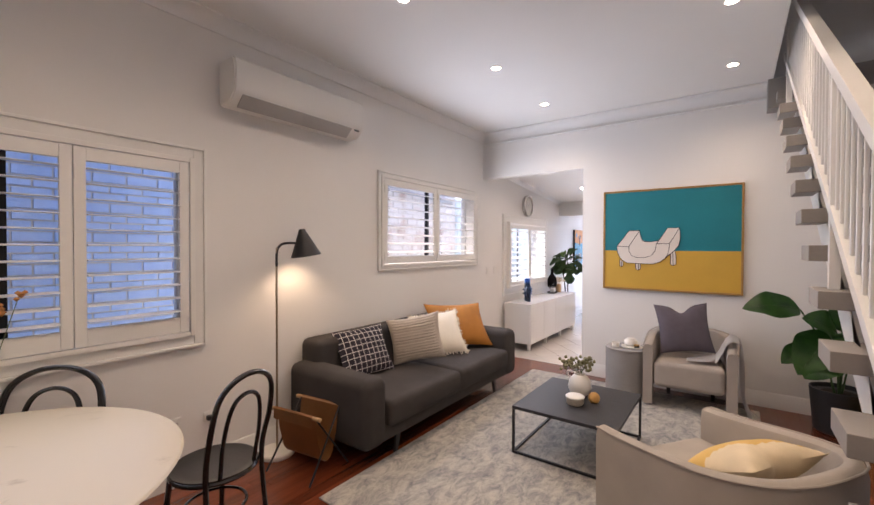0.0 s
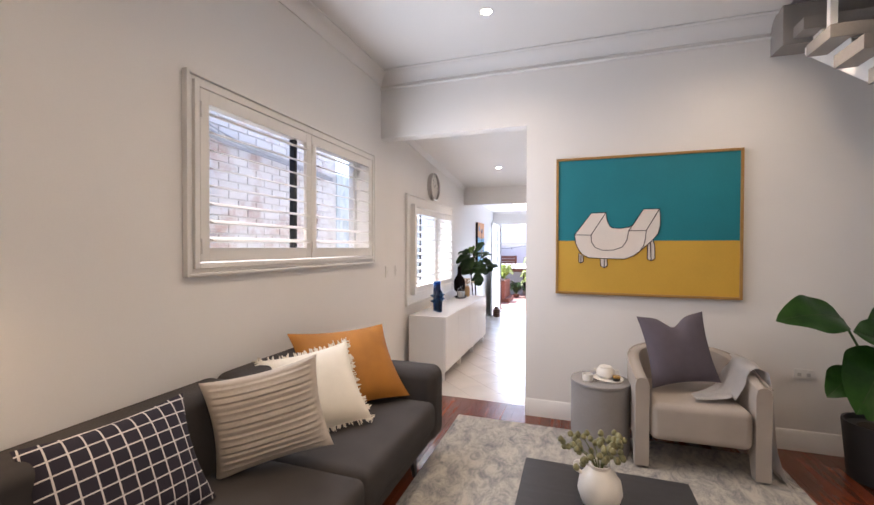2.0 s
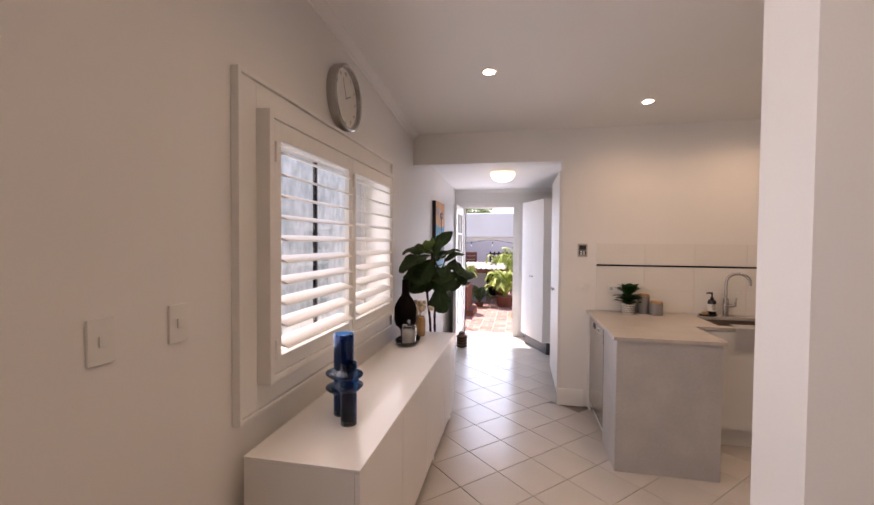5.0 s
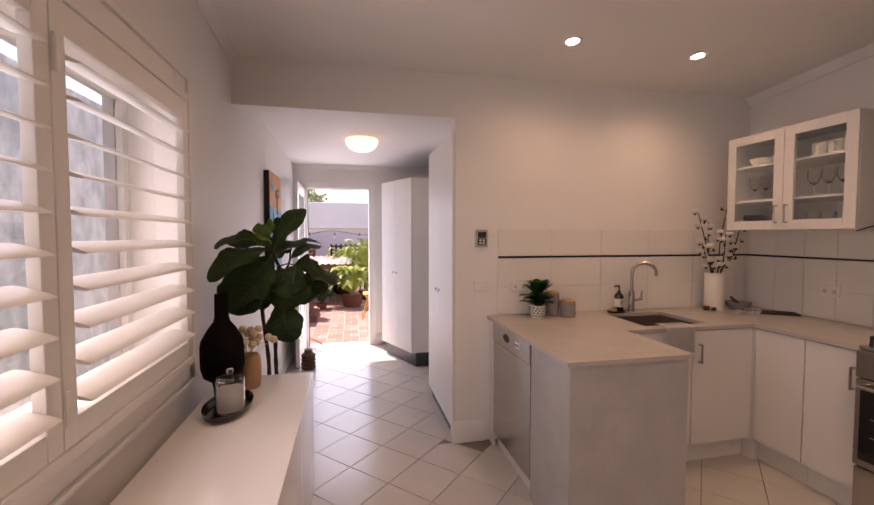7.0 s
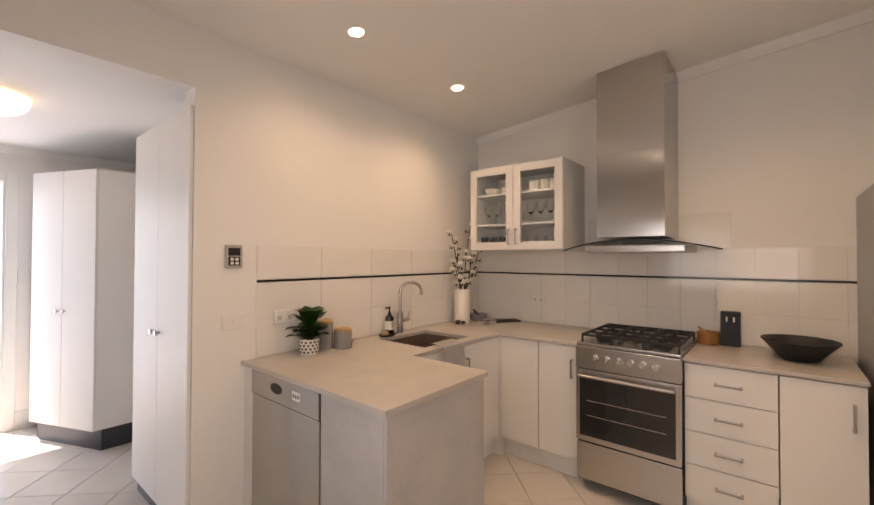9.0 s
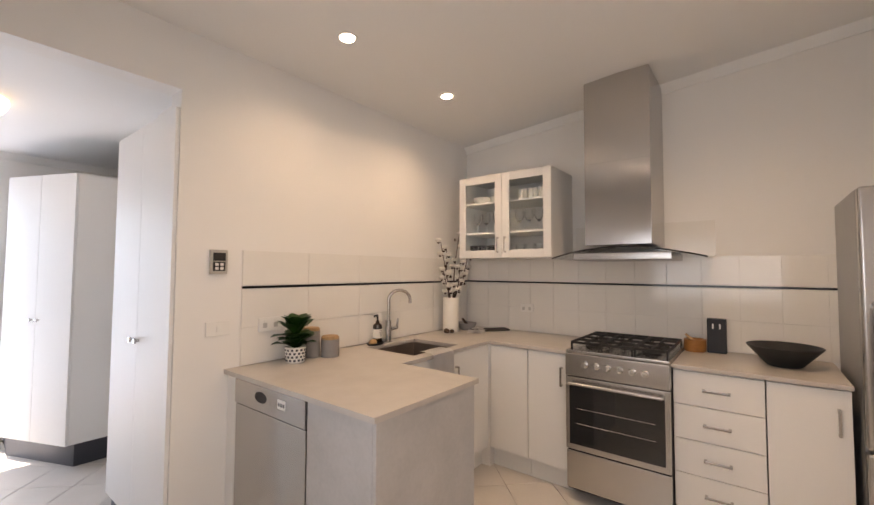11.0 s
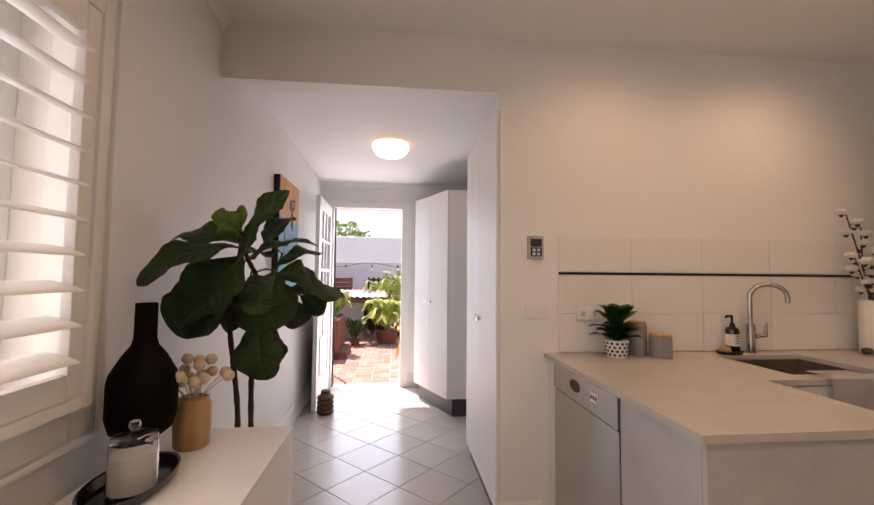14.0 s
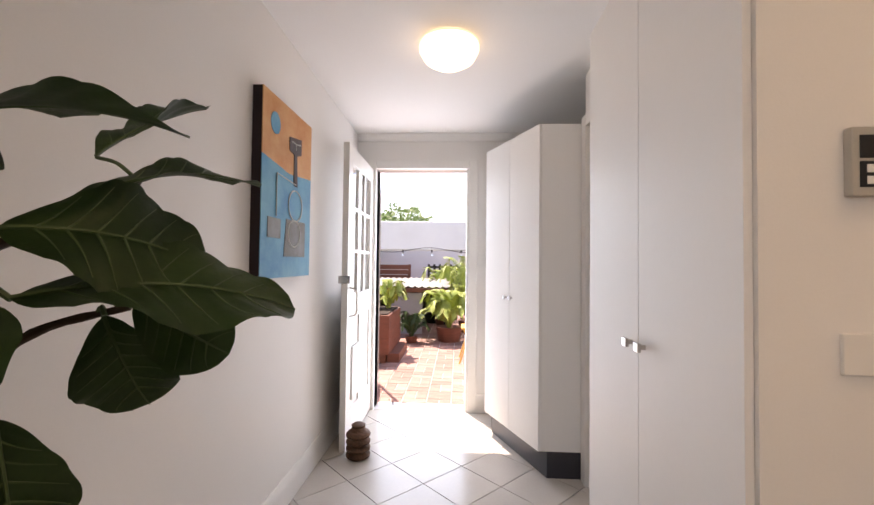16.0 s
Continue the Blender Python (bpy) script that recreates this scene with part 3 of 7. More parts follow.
def staircase():
    s = thing("staircase", (0, 0, 0), "open-riser stair with chunky grey treads on white stringers", "stairs", kind="structure")
    first = None
    for k in range(15):
        y, z = ST0 + k * RUN, STZ + k * RISE
        if first is None:
            first = part("tread", box(STX0, 0.0, -0.08, STX1, 0.27, 0.0, 0.004), GREYMETAL, s, m=pose(0, y, z))
        else:
            o = new("tread", first.data)
            o.parent = s
            o.matrix_local = pose(0, y, z)
    # saw-tooth stringers under the treads
    for x in (0.47, 1.12):
        b = bmesh.new()
        top = []
        for k in range(15):
            y, z = ST0 + k * RUN, STZ + k * RISE - 0.081
            top += [(y + 0.03, z), (y + 0.24, z)]
        low = [(ST0 + 14 * RUN + 0.24, STZ + 14 * RISE - 0.16), (ST0 + 0.22, 0.0), (ST0 + 0.03, 0.0)]
        r0 = [b.verts.new((x, y, z)) for y, z in top + low]
        r1 = [b.verts.new((x + 0.06, y, z)) for y, z in top + low]
        n = len(r0)
        b.faces.new(r0), b.faces.new(r1[::-1])
        for k in range(n):
            b.faces.new((r0[k], r1[k], r1[(k + 1) % n], r0[(k + 1) % n]))
        bmesh.ops.triangulate(b, faces=[f for f in b.faces if len(f.verts) > 4])
        bmesh.ops.recalc_face_normals(b, faces=b.faces)
        part("stringer", b, TRIM, s)
    part("landing_beam", box(0.30, 5.0, 2.92, STX1, 5.198, 3.198, 0.004), GREYMETAL, s)
    return s


def balustrade(x, name, label):
    s = thing(name, (x, 0, 0), label, "railing", kind="structure")
    slope = RISE / RUN

    def line(y, up):
        return (y - ST0) * slope + STZ + up
    y0, y1 = ST0 - 0.05, 4.95
    for up, hw, hh, nm in ((0.95, 0.03, 0.035, "handrail"), (0.28, 0.022, 0.03, "bottom_rail")):
        b = box(-hw, 0, -hh, hw, 1, hh, 0.004)
        for v in b.verts:
            yy = y0 + v.co.y * (y1 - y0)
            v.co = Vector((v.co.x, yy, v.co.z + line(yy, up)))
        part(nm, b, TRIM, s)
    q = part("baluster", tube([(0, 0, 0), (0, 0, 0.62)], 0.008, 6), TRIM, s, m=pose(0, y0 + 0.06, line(y0 + 0.06, 0.30)))
    n = int((y1 - y0) / 0.1)
    for k in range(1, n):
        o = new("baluster", q.data)
        o.parent = s
        yy = y0 + 0.06 + k * 0.1
        o.matrix_local = pose(0, yy, line(yy, 0.30))
    for k in (0, 6, 13):
        yy = ST0 + k * RUN + 0.13
        part("post", box(-0.02, yy - 0.02, STZ + k * RISE, 0.02, yy + 0.02, line(yy, 0.92), 0.003), TRIM, s)
    return s


staircase()
balustrade(0.43, "balustrade", "white painted balustrade with thin round balusters on the stair")
balustrade(1.24, "balustrade", "white painted balustrade on the wall side of the stair")


# ---- lamps ----
def downlight(x, y, z, label, watts, color, tilt=0):
    d = thing("downlight", (x, y, z), label, "downlight", "recessed ceiling downlights")
    d.matrix_world = pose(x, y, z, tilt, 0, 0)
    part("trim_ring", lathe([(0.036, -0.001), (0.040, -0.006), (0.050, -0.005), (0.054, -0.0005), (0.054, 0.004), (0.036, 0.004)], 28), PLASTIC, d)
    part("lens", lathe([(0, -0.002), (0.036, -0.002), (0.036, 0.004)], 24), LAMPGLOW, d, "glowing lens")
    downlight_lamp((x, y, z - 0.02), watts, color)


# Rows at y 2.0, 0.7 and -0.6 are unseen, added to light the room.
for y in (4.42, 3.27, 2.0, 0.7, -0.6):
    for x in (-1.69, 0.03):
        downlight(x, y, LIV_H, "white recessed downlight, seen or added for light, switched on", 8.5, NEUTRAL)
KSLOPE = -0.27 / (Y2 - Y1B)
# The last, strongest one is unseen, added to brighten the east side.
for x, y, watts in ((-2.06, 5.85, 5.5), (-2.11, 7.28, 5.5), (-0.95, 7.90, 6.4), (-0.08, 7.91, 7.8), (-0.35, 6.3, 17.0)):
    downlight(x, y, 2.80 + KSLOPE * (y - Y1B), "white recessed downlight, seen or added for light, switched on", watts, WARM, math.degrees(math.atan(KSLOPE)))
oy = thing("ceiling_light", (-2.107, 9.73, 2.368), "round frosted oyster ceiling light, switched on", "ceiling light")
part("base_ring", lathe([(0, 0.005), (0.140, 0.005), (0.145, -0.01), (0.14, -0.02), (0, -0.02)], 40), PLASTIC, oy)
part("diffuser", lathe([(0.150, -0.006), (0.154, -0.02), (0.152, -0.04), (0.13, -0.08), (0.09, -0.105), (0.045, -0.118), (0, -0.121)], 40), OYSTERGLOW, oy, "glowing frosted glass dome")
o = new("oyster_lamp", bpy.data.lights.new("oyster_lamp", "POINT"))
o.data.energy, o.data.color, o.data.shadow_soft_size = 0.15, WARM, 0.12
o.location = (-2.107, 9.73, 2.16)


# ---- soft furnishings ----
def pillow(w, h, d, n=22, dip=0.0, rib=0.0, ribs=14, pinch=0.10, seed=1):
    """A stuffed cushion in its own x, y plane: pinched edges, pulled-out corners, soft creases."""
    b = bmesh.new()
    rows = {}
    for s in (1, -1):
        for i in range(n + 1):
            for k in range(n + 1):
                u, v = 2 * i / n - 1, 2 * k / n - 1
                x = u * (1 - pinch * (1 - v * v) * abs(u)) * w / 2
                y = v * (1 - pinch * (1 - u * u) * abs(v)) * h / 2
                y -= dip * math.exp(-(u / 0.3) ** 2) * max(0, v) ** 2
                z = s * d / 2 * ((1 - abs(u) ** 2.6) * (1 - abs(v) ** 2.6)) ** 0.62
                if dip:
                    z *= 1 - 0.35 * math.exp(-(u / 0.25) ** 2) * max(0, v)
                z += s * 0.006 * noise.noise((x * 9 + seed, y * 9, s * 3)) * (1 - u * u) * (1 - v * v)
                if rib:
                    z += s * rib * abs(math.sin(v * ribs * math.pi / 2)) * (1 - u ** 8)
                edge = abs(u) > 0.999 or abs(v) > 0.999
                key = (i, k) if edge else (i, k, s)
                if key not in rows:
                    rows[key] = b.verts.new((x, y, 0 if edge else z))
        for i in range(n):
            for k in range(n):
                q = [rows.get((a, c, s)) or rows[(a, c)] for a, c in ((i, k), (i + 1, k), (i + 1, k + 1), (i, k + 1))]
                b.faces.new(q if s > 0 else q[::-1])
    return b


def grid_cloth():
    m = material("navy_grid_wool", (0.02, 0.018, 0.03), 0.95, fine=350, bump=0.4)
    n, l = m.node_tree.nodes, m.node_tree.links
    tc, br = n.new("ShaderNodeTexCoord"), n.new("ShaderNodeTexBrick")
    br.offset, br.squash = 0.0, 1.0
    for key, v in (("Color1", (0.02, 0.017, 0.028, 1)), ("Color2", (0.026, 0.022, 0.034, 1)), ("Mortar", (0.62, 0.58, 0.55, 1))):
        br.inputs[key].default_value = v
    br.inputs["Scale"].default_value, br.inputs["Mortar Size"].default_value = 1.0, 0.0028
    br.inputs["Brick Width"].default_value = br.inputs["Row Height"].default_value = 0.05
    l.new(tc.outputs["Object"], br.inputs["Vector"]), l.new(br.outputs[0], n["Principled BSDF"].inputs["Base Color"])
    return m


def cushion(name, at, w, h, d, mat, label, lean, yaw, roll=0, **k):
    """at: the middle of the lower edge."""
    c = part(name, pillow(w, h, d, **k), mat)
    c.matrix_world = pose(*at, 0, 0, yaw) @ pose(0, 0, 0, 90 - lean, 0, 0) @ pose(0, 0, 0, 0, 0, roll) @ pose(0, h / 2, 0)
    return tagged(c, label, "cushion")


# ---- the rug and the sofa ----
b = box(-2.04, 1.60, 0.001, 0.27, 4.98, 0.012, 0.004)
tagged(part("rug", b, RUG), "distressed grey and ivory woven rug on the timber floor", "rug")

SY0, SY1, SXB, SXF = 1.94, 4.34, -2.89, -1.97
sofa = thing("sofa", (SXB, SY0, 0), "charcoal wool two-seater sofa with low arms and black legs", "sofa")
sofa.matrix_world = Matrix.Identity(4)
part("base", box(SXB + 0.06, SY0 + 0.05, 0.15, SXF - 0.03, SY1 - 0.05, 0.27, 0.03), SOFA, sofa)
for y0, y1 in ((SY0, SY0 + 0.235), (SY1 - 0.235, SY1)):
    part("arm", box(SXB + 0.01, y0, 0.14, SXF, y1, 0.65, 0.075, seg=5), SOFA, sofa)
ym = (SY0 + SY1) / 2
for y0, y1 in ((SY0 + 0.24, ym - 0.003), (ym + 0.003, SY1 - 0.24)):
    b = box(SXB + 0.22, y0, 0.255, SXF + 0.02, y1, 0.455, 0.05, seg=4)
    bmesh.ops.subdivide_edges(b, edges=[e for e in b.edges if e.calc_length() > 0.3], cuts=6, use_grid_fill=True)
    for v in b.verts:
        if v.co.z > 0.445:
            v.co.z += 0.018 * math.sin(math.pi * (v.co.y - y0) / (y1 - y0)) * math.sin(math.pi * min(1, max(0, (v.co.x - SXB - 0.22) / 0.66)))
    part("seat_cushion", b, SOFA, sofa)
    part("back_cushion", box(SXB + 0.002, y0 - (0.12 if y0 < ym - 0.5 else 0), 0.27, SXB + 0.235, y1 + (0.12 if y1 > ym + 0.5 else 0), 0.825, 0.06, seg=5), SOFA, sofa)
for x in (SXB + 0.1, SXF - 0.08):
    for y in (SY0 + 0.42, SY1 - 0.42):
        b = box(x - 0.012, y - 0.03, 0.0, x + 0.012, y + 0.03, 0.16, 0.003)
        for v in b.verts:
            if v.co.z < 0.05:
                v.co.y = y + (v.co.y - y) * 0.5 + (0.03 if y < ym else -0.03) * -1
        part("leg", b, BLACK, sofa)

cushion("grid_cushion", (-2.482, 2.501, 0.469), 0.53, 0.445, 0.15, grid_cloth(), "dark navy cushion with a white window-pane grid", 27.2, 79.7, 2.3, seed=2)
cushion("ribbed_cushion", (-2.373, 3.042, 0.490), 0.52, 0.445, 0.16, OAT, "oatmeal cushion with ribbed tufted rows", 6.8, 36, 10.5, rib=0.011, ribs=16, n=44, seed=3)
c = cushion("fringed_cushion", (-2.343, 3.404, 0.474), 0.535, 0.505, 0.16, CREAM, "cream cotton cushion with a short fringe", 37.9, 48.1, 7.0, seed=4)
b = bmesh.new()
for k in range(260):
    side, t = k % 4, random.uniform(-1, 1)
    u, v = ((t, 1), (t, -1), (1, t), (-1, t))[side]
    x = u * (1 - 0.10 * (1 - v * v) * abs(u)) * 0.267
    y = v * (1 - 0.10 * (1 - u * u) * abs(v)) * 0.252
    out = Vector(((0, 1), (0, -1), (1, 0), (-1, 0))[side] + (0,)) * random.uniform(0.012, 0.026) + Vector((random.uniform(-1, 1), random.uniform(-1, 1), random.uniform(-1, 1))) * 0.008
    tube([(x, y, 0), Vector((x, y, 0)) + out], [0.005, 0.003], 5, b)
tagged(part("fringe", b, CREAM, c), kind="stuff")
cushion("mustard_cushion", (-2.322, 3.757, 0.494), 0.71, 0.575, 0.17, MUSTARD, "mustard velvet cushion leaning on the sofa back", 41.4, 58.3, -1.7, seed=5)


# ---- floor lamp, magazine rack ----
lamp = thing("floor_lamp", (-2.76, 1.77, 0), "slim brass floor lamp with a black cone shade, switched on", "floor lamp")
part("base", lathe([(0, 0), (0.125, 0), (0.13, 0.008), (0.13, 0.028), (0.122, 0.036), (0, 0.036)], 36), CERAMIC, lamp, "round white marble base")
part("pole", tube(bend([(0, 0, 0.03), (0, 0, 0.8), (0, 0, 1.50), (0.0, 0.012, 1.575), (0.01, 0.05, 1.612), (0.03, 0.12, 1.618), (0.045, 0.20, 1.615)], 6), 0.008, 10), material("aged_brass", (0.36, 0.29, 0.2), 0.35, 1.0), lamp)
part("elbow", tube(bend([(0, 0, 1.44), (0, 0, 1.52), (0.0, 0.012, 1.578), (0.01, 0.05, 1.612), (0.03, 0.12, 1.618), (0.045, 0.2, 1.615)], 6), 0.0095, 10), BLACK, lamp)
sh = part("shade", lathe([(0.004, 0.11), (0.022, 0.112), (0.026, 0.10), (0.118, -0.105), (0.115, -0.106), (0.022, 0.095), (0.004, 0.095)], 40), BLACK, lamp, "black metal cone shade", pose(0.05, 0.21, 1.62, 8, -4, 0))
part("bulb", lathe([(0, -0.07), (0.022, -0.06), (0.028, -0.04), (0.018, -0.005), (0.012, 0.03)], 16), BULBGLOW, lamp, "glowing bulb", pose(0.05, 0.21, 1.62, 8, -4, 0))
o = new("floor_lamp_light", bpy.data.lights.new("floor_lamp_light", "SPOT"))
o.data.energy, o.data.color, o.data.spot_size, o.data.spot_blend, o.data.shadow_soft_size = 1.7, (1, 0.72, 0.42), radians(128), 0.7, 0.03
o.matrix_world = look((-2.71, 1.985, 1.545), (-2.80, 2.0, 0))

rack = thing("magazine_rack", (-2.42, 1.80, 0), "tan leather sling magazine rack on thin black legs", "magazine rack", turn=8)
for s in (-1, 1):
    x = s * 0.17
    part("leg", tube([(x, -0.17, 0), (x * 0.9, 0.11, 0.39)], 0.006, 8), BLACK, rack)
    part("leg", tube([(x, 0.17, 0), (x * 0.9, -0.11, 0.39)], 0.006, 8), BLACK, rack)
for s in (-1, 1):
    part("rail", tube([(-0.2, s * 0.115, 0.385), (0.2, s * 0.115, 0.385)], 0.013, 12), OAK, rack, "round oak rail")
b = bmesh.new()
prof = [Vector(p + (0,)) for p in ((-0.132, 0.33), (-0.13, 0.395), (-0.115, 0.402), (-0.102, 0.39), (-0.085, 0.25), (-0.05, 0.12), (-0.025, 0.085), (0.0, 0.076), (0.025, 0.085), (0.05, 0.12), (0.085, 0.25), (0.102, 0.39), (0.115, 0.402), (0.13, 0.395), (0.132, 0.33))]
r0 = [b.verts.new((-0.15, p.x, p.y)) for p in prof]
r1 = [b.verts.new((0.15, p.x, p.y)) for p in prof]
for k in range(len(prof) - 1):
    b.faces.new((r0[k], r0[k + 1], r1[k + 1], r1[k]))
bmesh.ops.solidify(b, geom=b.faces[:], thickness=0.004)
part("sling", b, TAN, rack, "tan leather sling")
rack.scale = (1.22, 1.12, 1.12)

# ---- coffee table and what stands on it ----
CT = (-1.31, -0.55, 2.84, 3.70, 0.375)
table = thing("coffee_table", ((CT[0] + CT[1]) / 2, (CT[2] + CT[3]) / 2, 0.012), "low square black coffee table on a thin steel frame", "coffee table")
hx, hy, H = (CT[1] - CT[0]) / 2, (CT[3] - CT[2]) / 2, CT[4] - 0.012
part("tabletop", box(-hx, -hy, H - 0.025, hx, hy, H, 0.003), material("black_stained_oak", (0.022, 0.022, 0.026), 0.5, vary=0.25, scale=3, fine=40, stretch=(2, 14, 1), bump=0.08), table)
for sx in (-1, 1):
    for sy in (-1, 1):
        part("leg", box(sx * hx - sx * 0.018 if sx > 0 else sx * hx, sy * hy - 0.018 if sy > 0 else sy * hy, 0.018, sx * hx if sx > 0 else sx * hx + 0.018, sy * hy if sy > 0 else sy * hy + 0.018, H - 0.026, 0.002), BLACK, table)
for s in (-1, 1):
    part("foot_rail", box(-hx, s * hy - (0.018 if s > 0 else 0), 0, hx, s * hy + (0 if s > 0 else 0.018), 0.018, 0.002), BLACK, table)
    part("foot_rail", box(s * hx - (0.018 if s > 0 else 0), -hy + 0.019, 0, s * hx + (0 if s > 0 else 0.018), hy - 0.019, 0.018, 0.002), BLACK, table)
ZT = CT[4] + 0.001
vase = thing("vase", (-0.96, 3.38, ZT), "round cream ceramic vase with eucalyptus gumnut stems", "vase")
part("vase_body", lathe([(0, 0), (0.05, 0), (0.075, 0.02), (0.092, 0.07), (0.085, 0.12), (0.06, 0.155), (0.042, 0.17), (0.045, 0.185), (0.038, 0.185), (0.036, 0.168), (0.05, 0.15), (0, 0.14)], 32), CERAMIC, vase)
part("vase_handle", tube(bend([(-0.075, 0, 0.135), (-0.10, 0, 0.15), (-0.095, 0, 0.18), (-0.045, 0, 0.178)]), 0.008, 8), CERAMIC, vase)
GUM = material("gumnut_green", (0.20, 0.19, 0.09), 0.6, vary=0.25, scale=30)
EUC = material("eucalyptus_leaf", (0.12, 0.14, 0.055), 0.6, vary=0.25, scale=20)
for k in range(11):
    a = 2.4 * k
    lean = 0.05 + 0.10 * ((k * 7) % 5) / 4
    top = Vector((math.cos(a) * lean, math.sin(a) * lean, 0.235 + 0.035 * (k % 3)))
    st = part("stem", tube(bend([(0, 0, 0.12), (top.x * 0.3, top.y * 0.3, 0.2), top], 4), 0.0025, 5), EUC, vase)
    b = bmesh.new()
    for q in range(6):
        c = top + Vector((random.uniform(-1, 1), random.uniform(-1, 1), random.uniform(-0.9, 0.5))) * 0.04
        lathe([(0, -0.014), (0.010, -0.009), (0.0135, 0), (0.010, 0.009), (0.004, 0.015), (0, 0.015)], 8, b, c)
    tagged(part("gumnut", b, GUM, st), kind="stuff")
bowl = thing("candle_bowl", (-0.93, 3.16, ZT), "cream ceramic candle bowl with a pale lid", "candle")
part("bowl_body", lathe([(0, 0), (0.058, 0), (0.066, 0.012), (0.068, 0.05), (0.064, 0.052), (0, 0.05)], 32), material("speckled_cream", (0.50, 0.44, 0.36), 0.6, vary=0.15, scale=40), bowl)
part("lid", lathe([(0, 0.052), (0.069, 0.052), (0.071, 0.06), (0.06, 0.069), (0, 0.072)], 32), CERAMIC, bowl)
w = part("wooden_scoop", lathe([(0, 0), (0.03, 0.0), (0.045, 0.02), (0.04, 0.045), (0.02, 0.055), (0, 0.056)], 18), material("honey_wood", (0.50, 0.28, 0.08), 0.5, vary=0.2, scale=14), None)
w.matrix_world = pose(-0.835, 3.30, ZT + 0.022, 62, 10, 35)
tagged(w, "small honey wooden scoop lying on the coffee table", "scoop")


# ---- tub armchairs ----
def tub_chair(name, at, turn, mat, label, rise=0.12, size=1.0, deep=0.0):
    """A tub chair that faces its own -y: a wrapped shell that runs down to the floor at the front, seat cushion and piping."""
    c = thing(name, at, label, "armchair", turn=turn)
    plan = []
    w, d = 0.345 * size, 0.30 * size + deep
    for k in range(6):
        plan.append((-w, -d + d * k / 5, 0))
    for k in range(1, 14):
        a = math.pi - math.pi * k / 14
        plan.append((math.copysign(abs(math.cos(a)) ** 0.72, math.cos(a)) * w, 0.0 + abs(math.sin(a)) ** 0.85 * 0.32 * size, 1))
    for k in range(6):
        plan.append((w, -d + d * (5 - k) / 5, 0))
    n = len(plan)
    b = bmesh.new()
    rings, rim = [], []
    for i, (x, y, _) in enumerate(plan):
        p, q = Vector(plan[max(0, i - 1)][:2]), Vector(plan[min(n - 1, i + 1)][:2])
        t = (q - p).normalized()
        o = Vector((-t.y, t.x))
        s = i / (n - 1)
        back = 0.5 - 0.5 * math.cos(2 * math.pi * s)
        top = 0.61 + rise * back ** 0.8
        low = 0.02 if i in (0, n - 1) else (0.02 if i in (1, n - 2) else 0.19)
        th = 0.042
        prof = [(th, low), (th, 0.35), (th * 1.05, top - 0.05), (th * 0.8, top - 0.012), (th * 0.3, top), (-th * 0.3, top), (-th * 0.8, top - 0.012), (-th * 1.05, top - 0.05), (-th, 0.35), (-th, low)]
        rings.append([b.verts.new((x + o.x * r, y + o.y * r, z)) for r, z in prof])
        rim.append((x + o.x * th * 0.95, y + o.y * th * 0.95, top - 0.006))
    m = len(rings[0])
    for a, e in zip(rings, rings[1:]):
        for k in range(m):
            b.faces.new((a[k], a[(k + 1) % m], e[(k + 1) % m], e[k]))
    b.faces.new(rings[0]), b.faces.new(rings[-1])
    bmesh.ops.recalc_face_normals(b, faces=b.faces)
    shell = part("shell", b, mat, c)
    part("piping", tube(rim, 0.006, 6), mat, shell)
    b = box(-0.295 * size, -0.31 * size - deep, 0.20, 0.295 * size, 0.27 * size, 0.45, 0.05, seg=4)
    for v in b.verts:
        if v.co.y > 0.1:
            v.co.x *= 1 - 0.5 * (v.co.y - 0.1)
        if v.co.z > 0.39:
            v.co.z += 0.015 * (1 - (v.co.x / 0.3) ** 2)
    part("seat", b, mat, c)
    for x in (-0.2, 0.2):
        part("leg", lathe([(0, 0), (0.018, 0), (0.022, 0.19), (0, 0.19)], 12, at=(x, 0.2, 0)), BLACK, c)
    return c


tub_chair("armchair", (-0.30, 4.83, 0.012), 2, GREYCHAIR, "pale grey upholstered tub armchair against the wall")
tub_chair("armchair", (0.083, 2.362, 0.012), 235, BOUCLE, "oatmeal upholstered tub armchair facing the coffee table", rise=0.09, size=1.12, deep=0.12)
cushion("slate_cushion", (-0.312, 4.79, 0.520), 0.50, 0.51, 0.15, SLATE, "slate grey linen cushion with a dented top on the armchair", 18, 19, 4.5, dip=0.075, seed=7)
c = cushion("yellow_cushion", (-0.035, 2.43, 0.50), 0.48, 0.42, 0.19, YELLOW, "yellow linen cushion with a cream back lying in the armchair", 62, 235, 0, seed=8, dip=0.05)
c.data.materials.append(material("pale_cream_linen", (0.70, 0.57, 0.37), 0.9, vary=0.1, scale=8, fine=300, bump=0.3))
for f in c.data.polygons:
    f.material_index = 1 if 0.45 * f.center.x + 0.84 * f.center.y > 0.06 or f.normal.z < -0.2 else 0


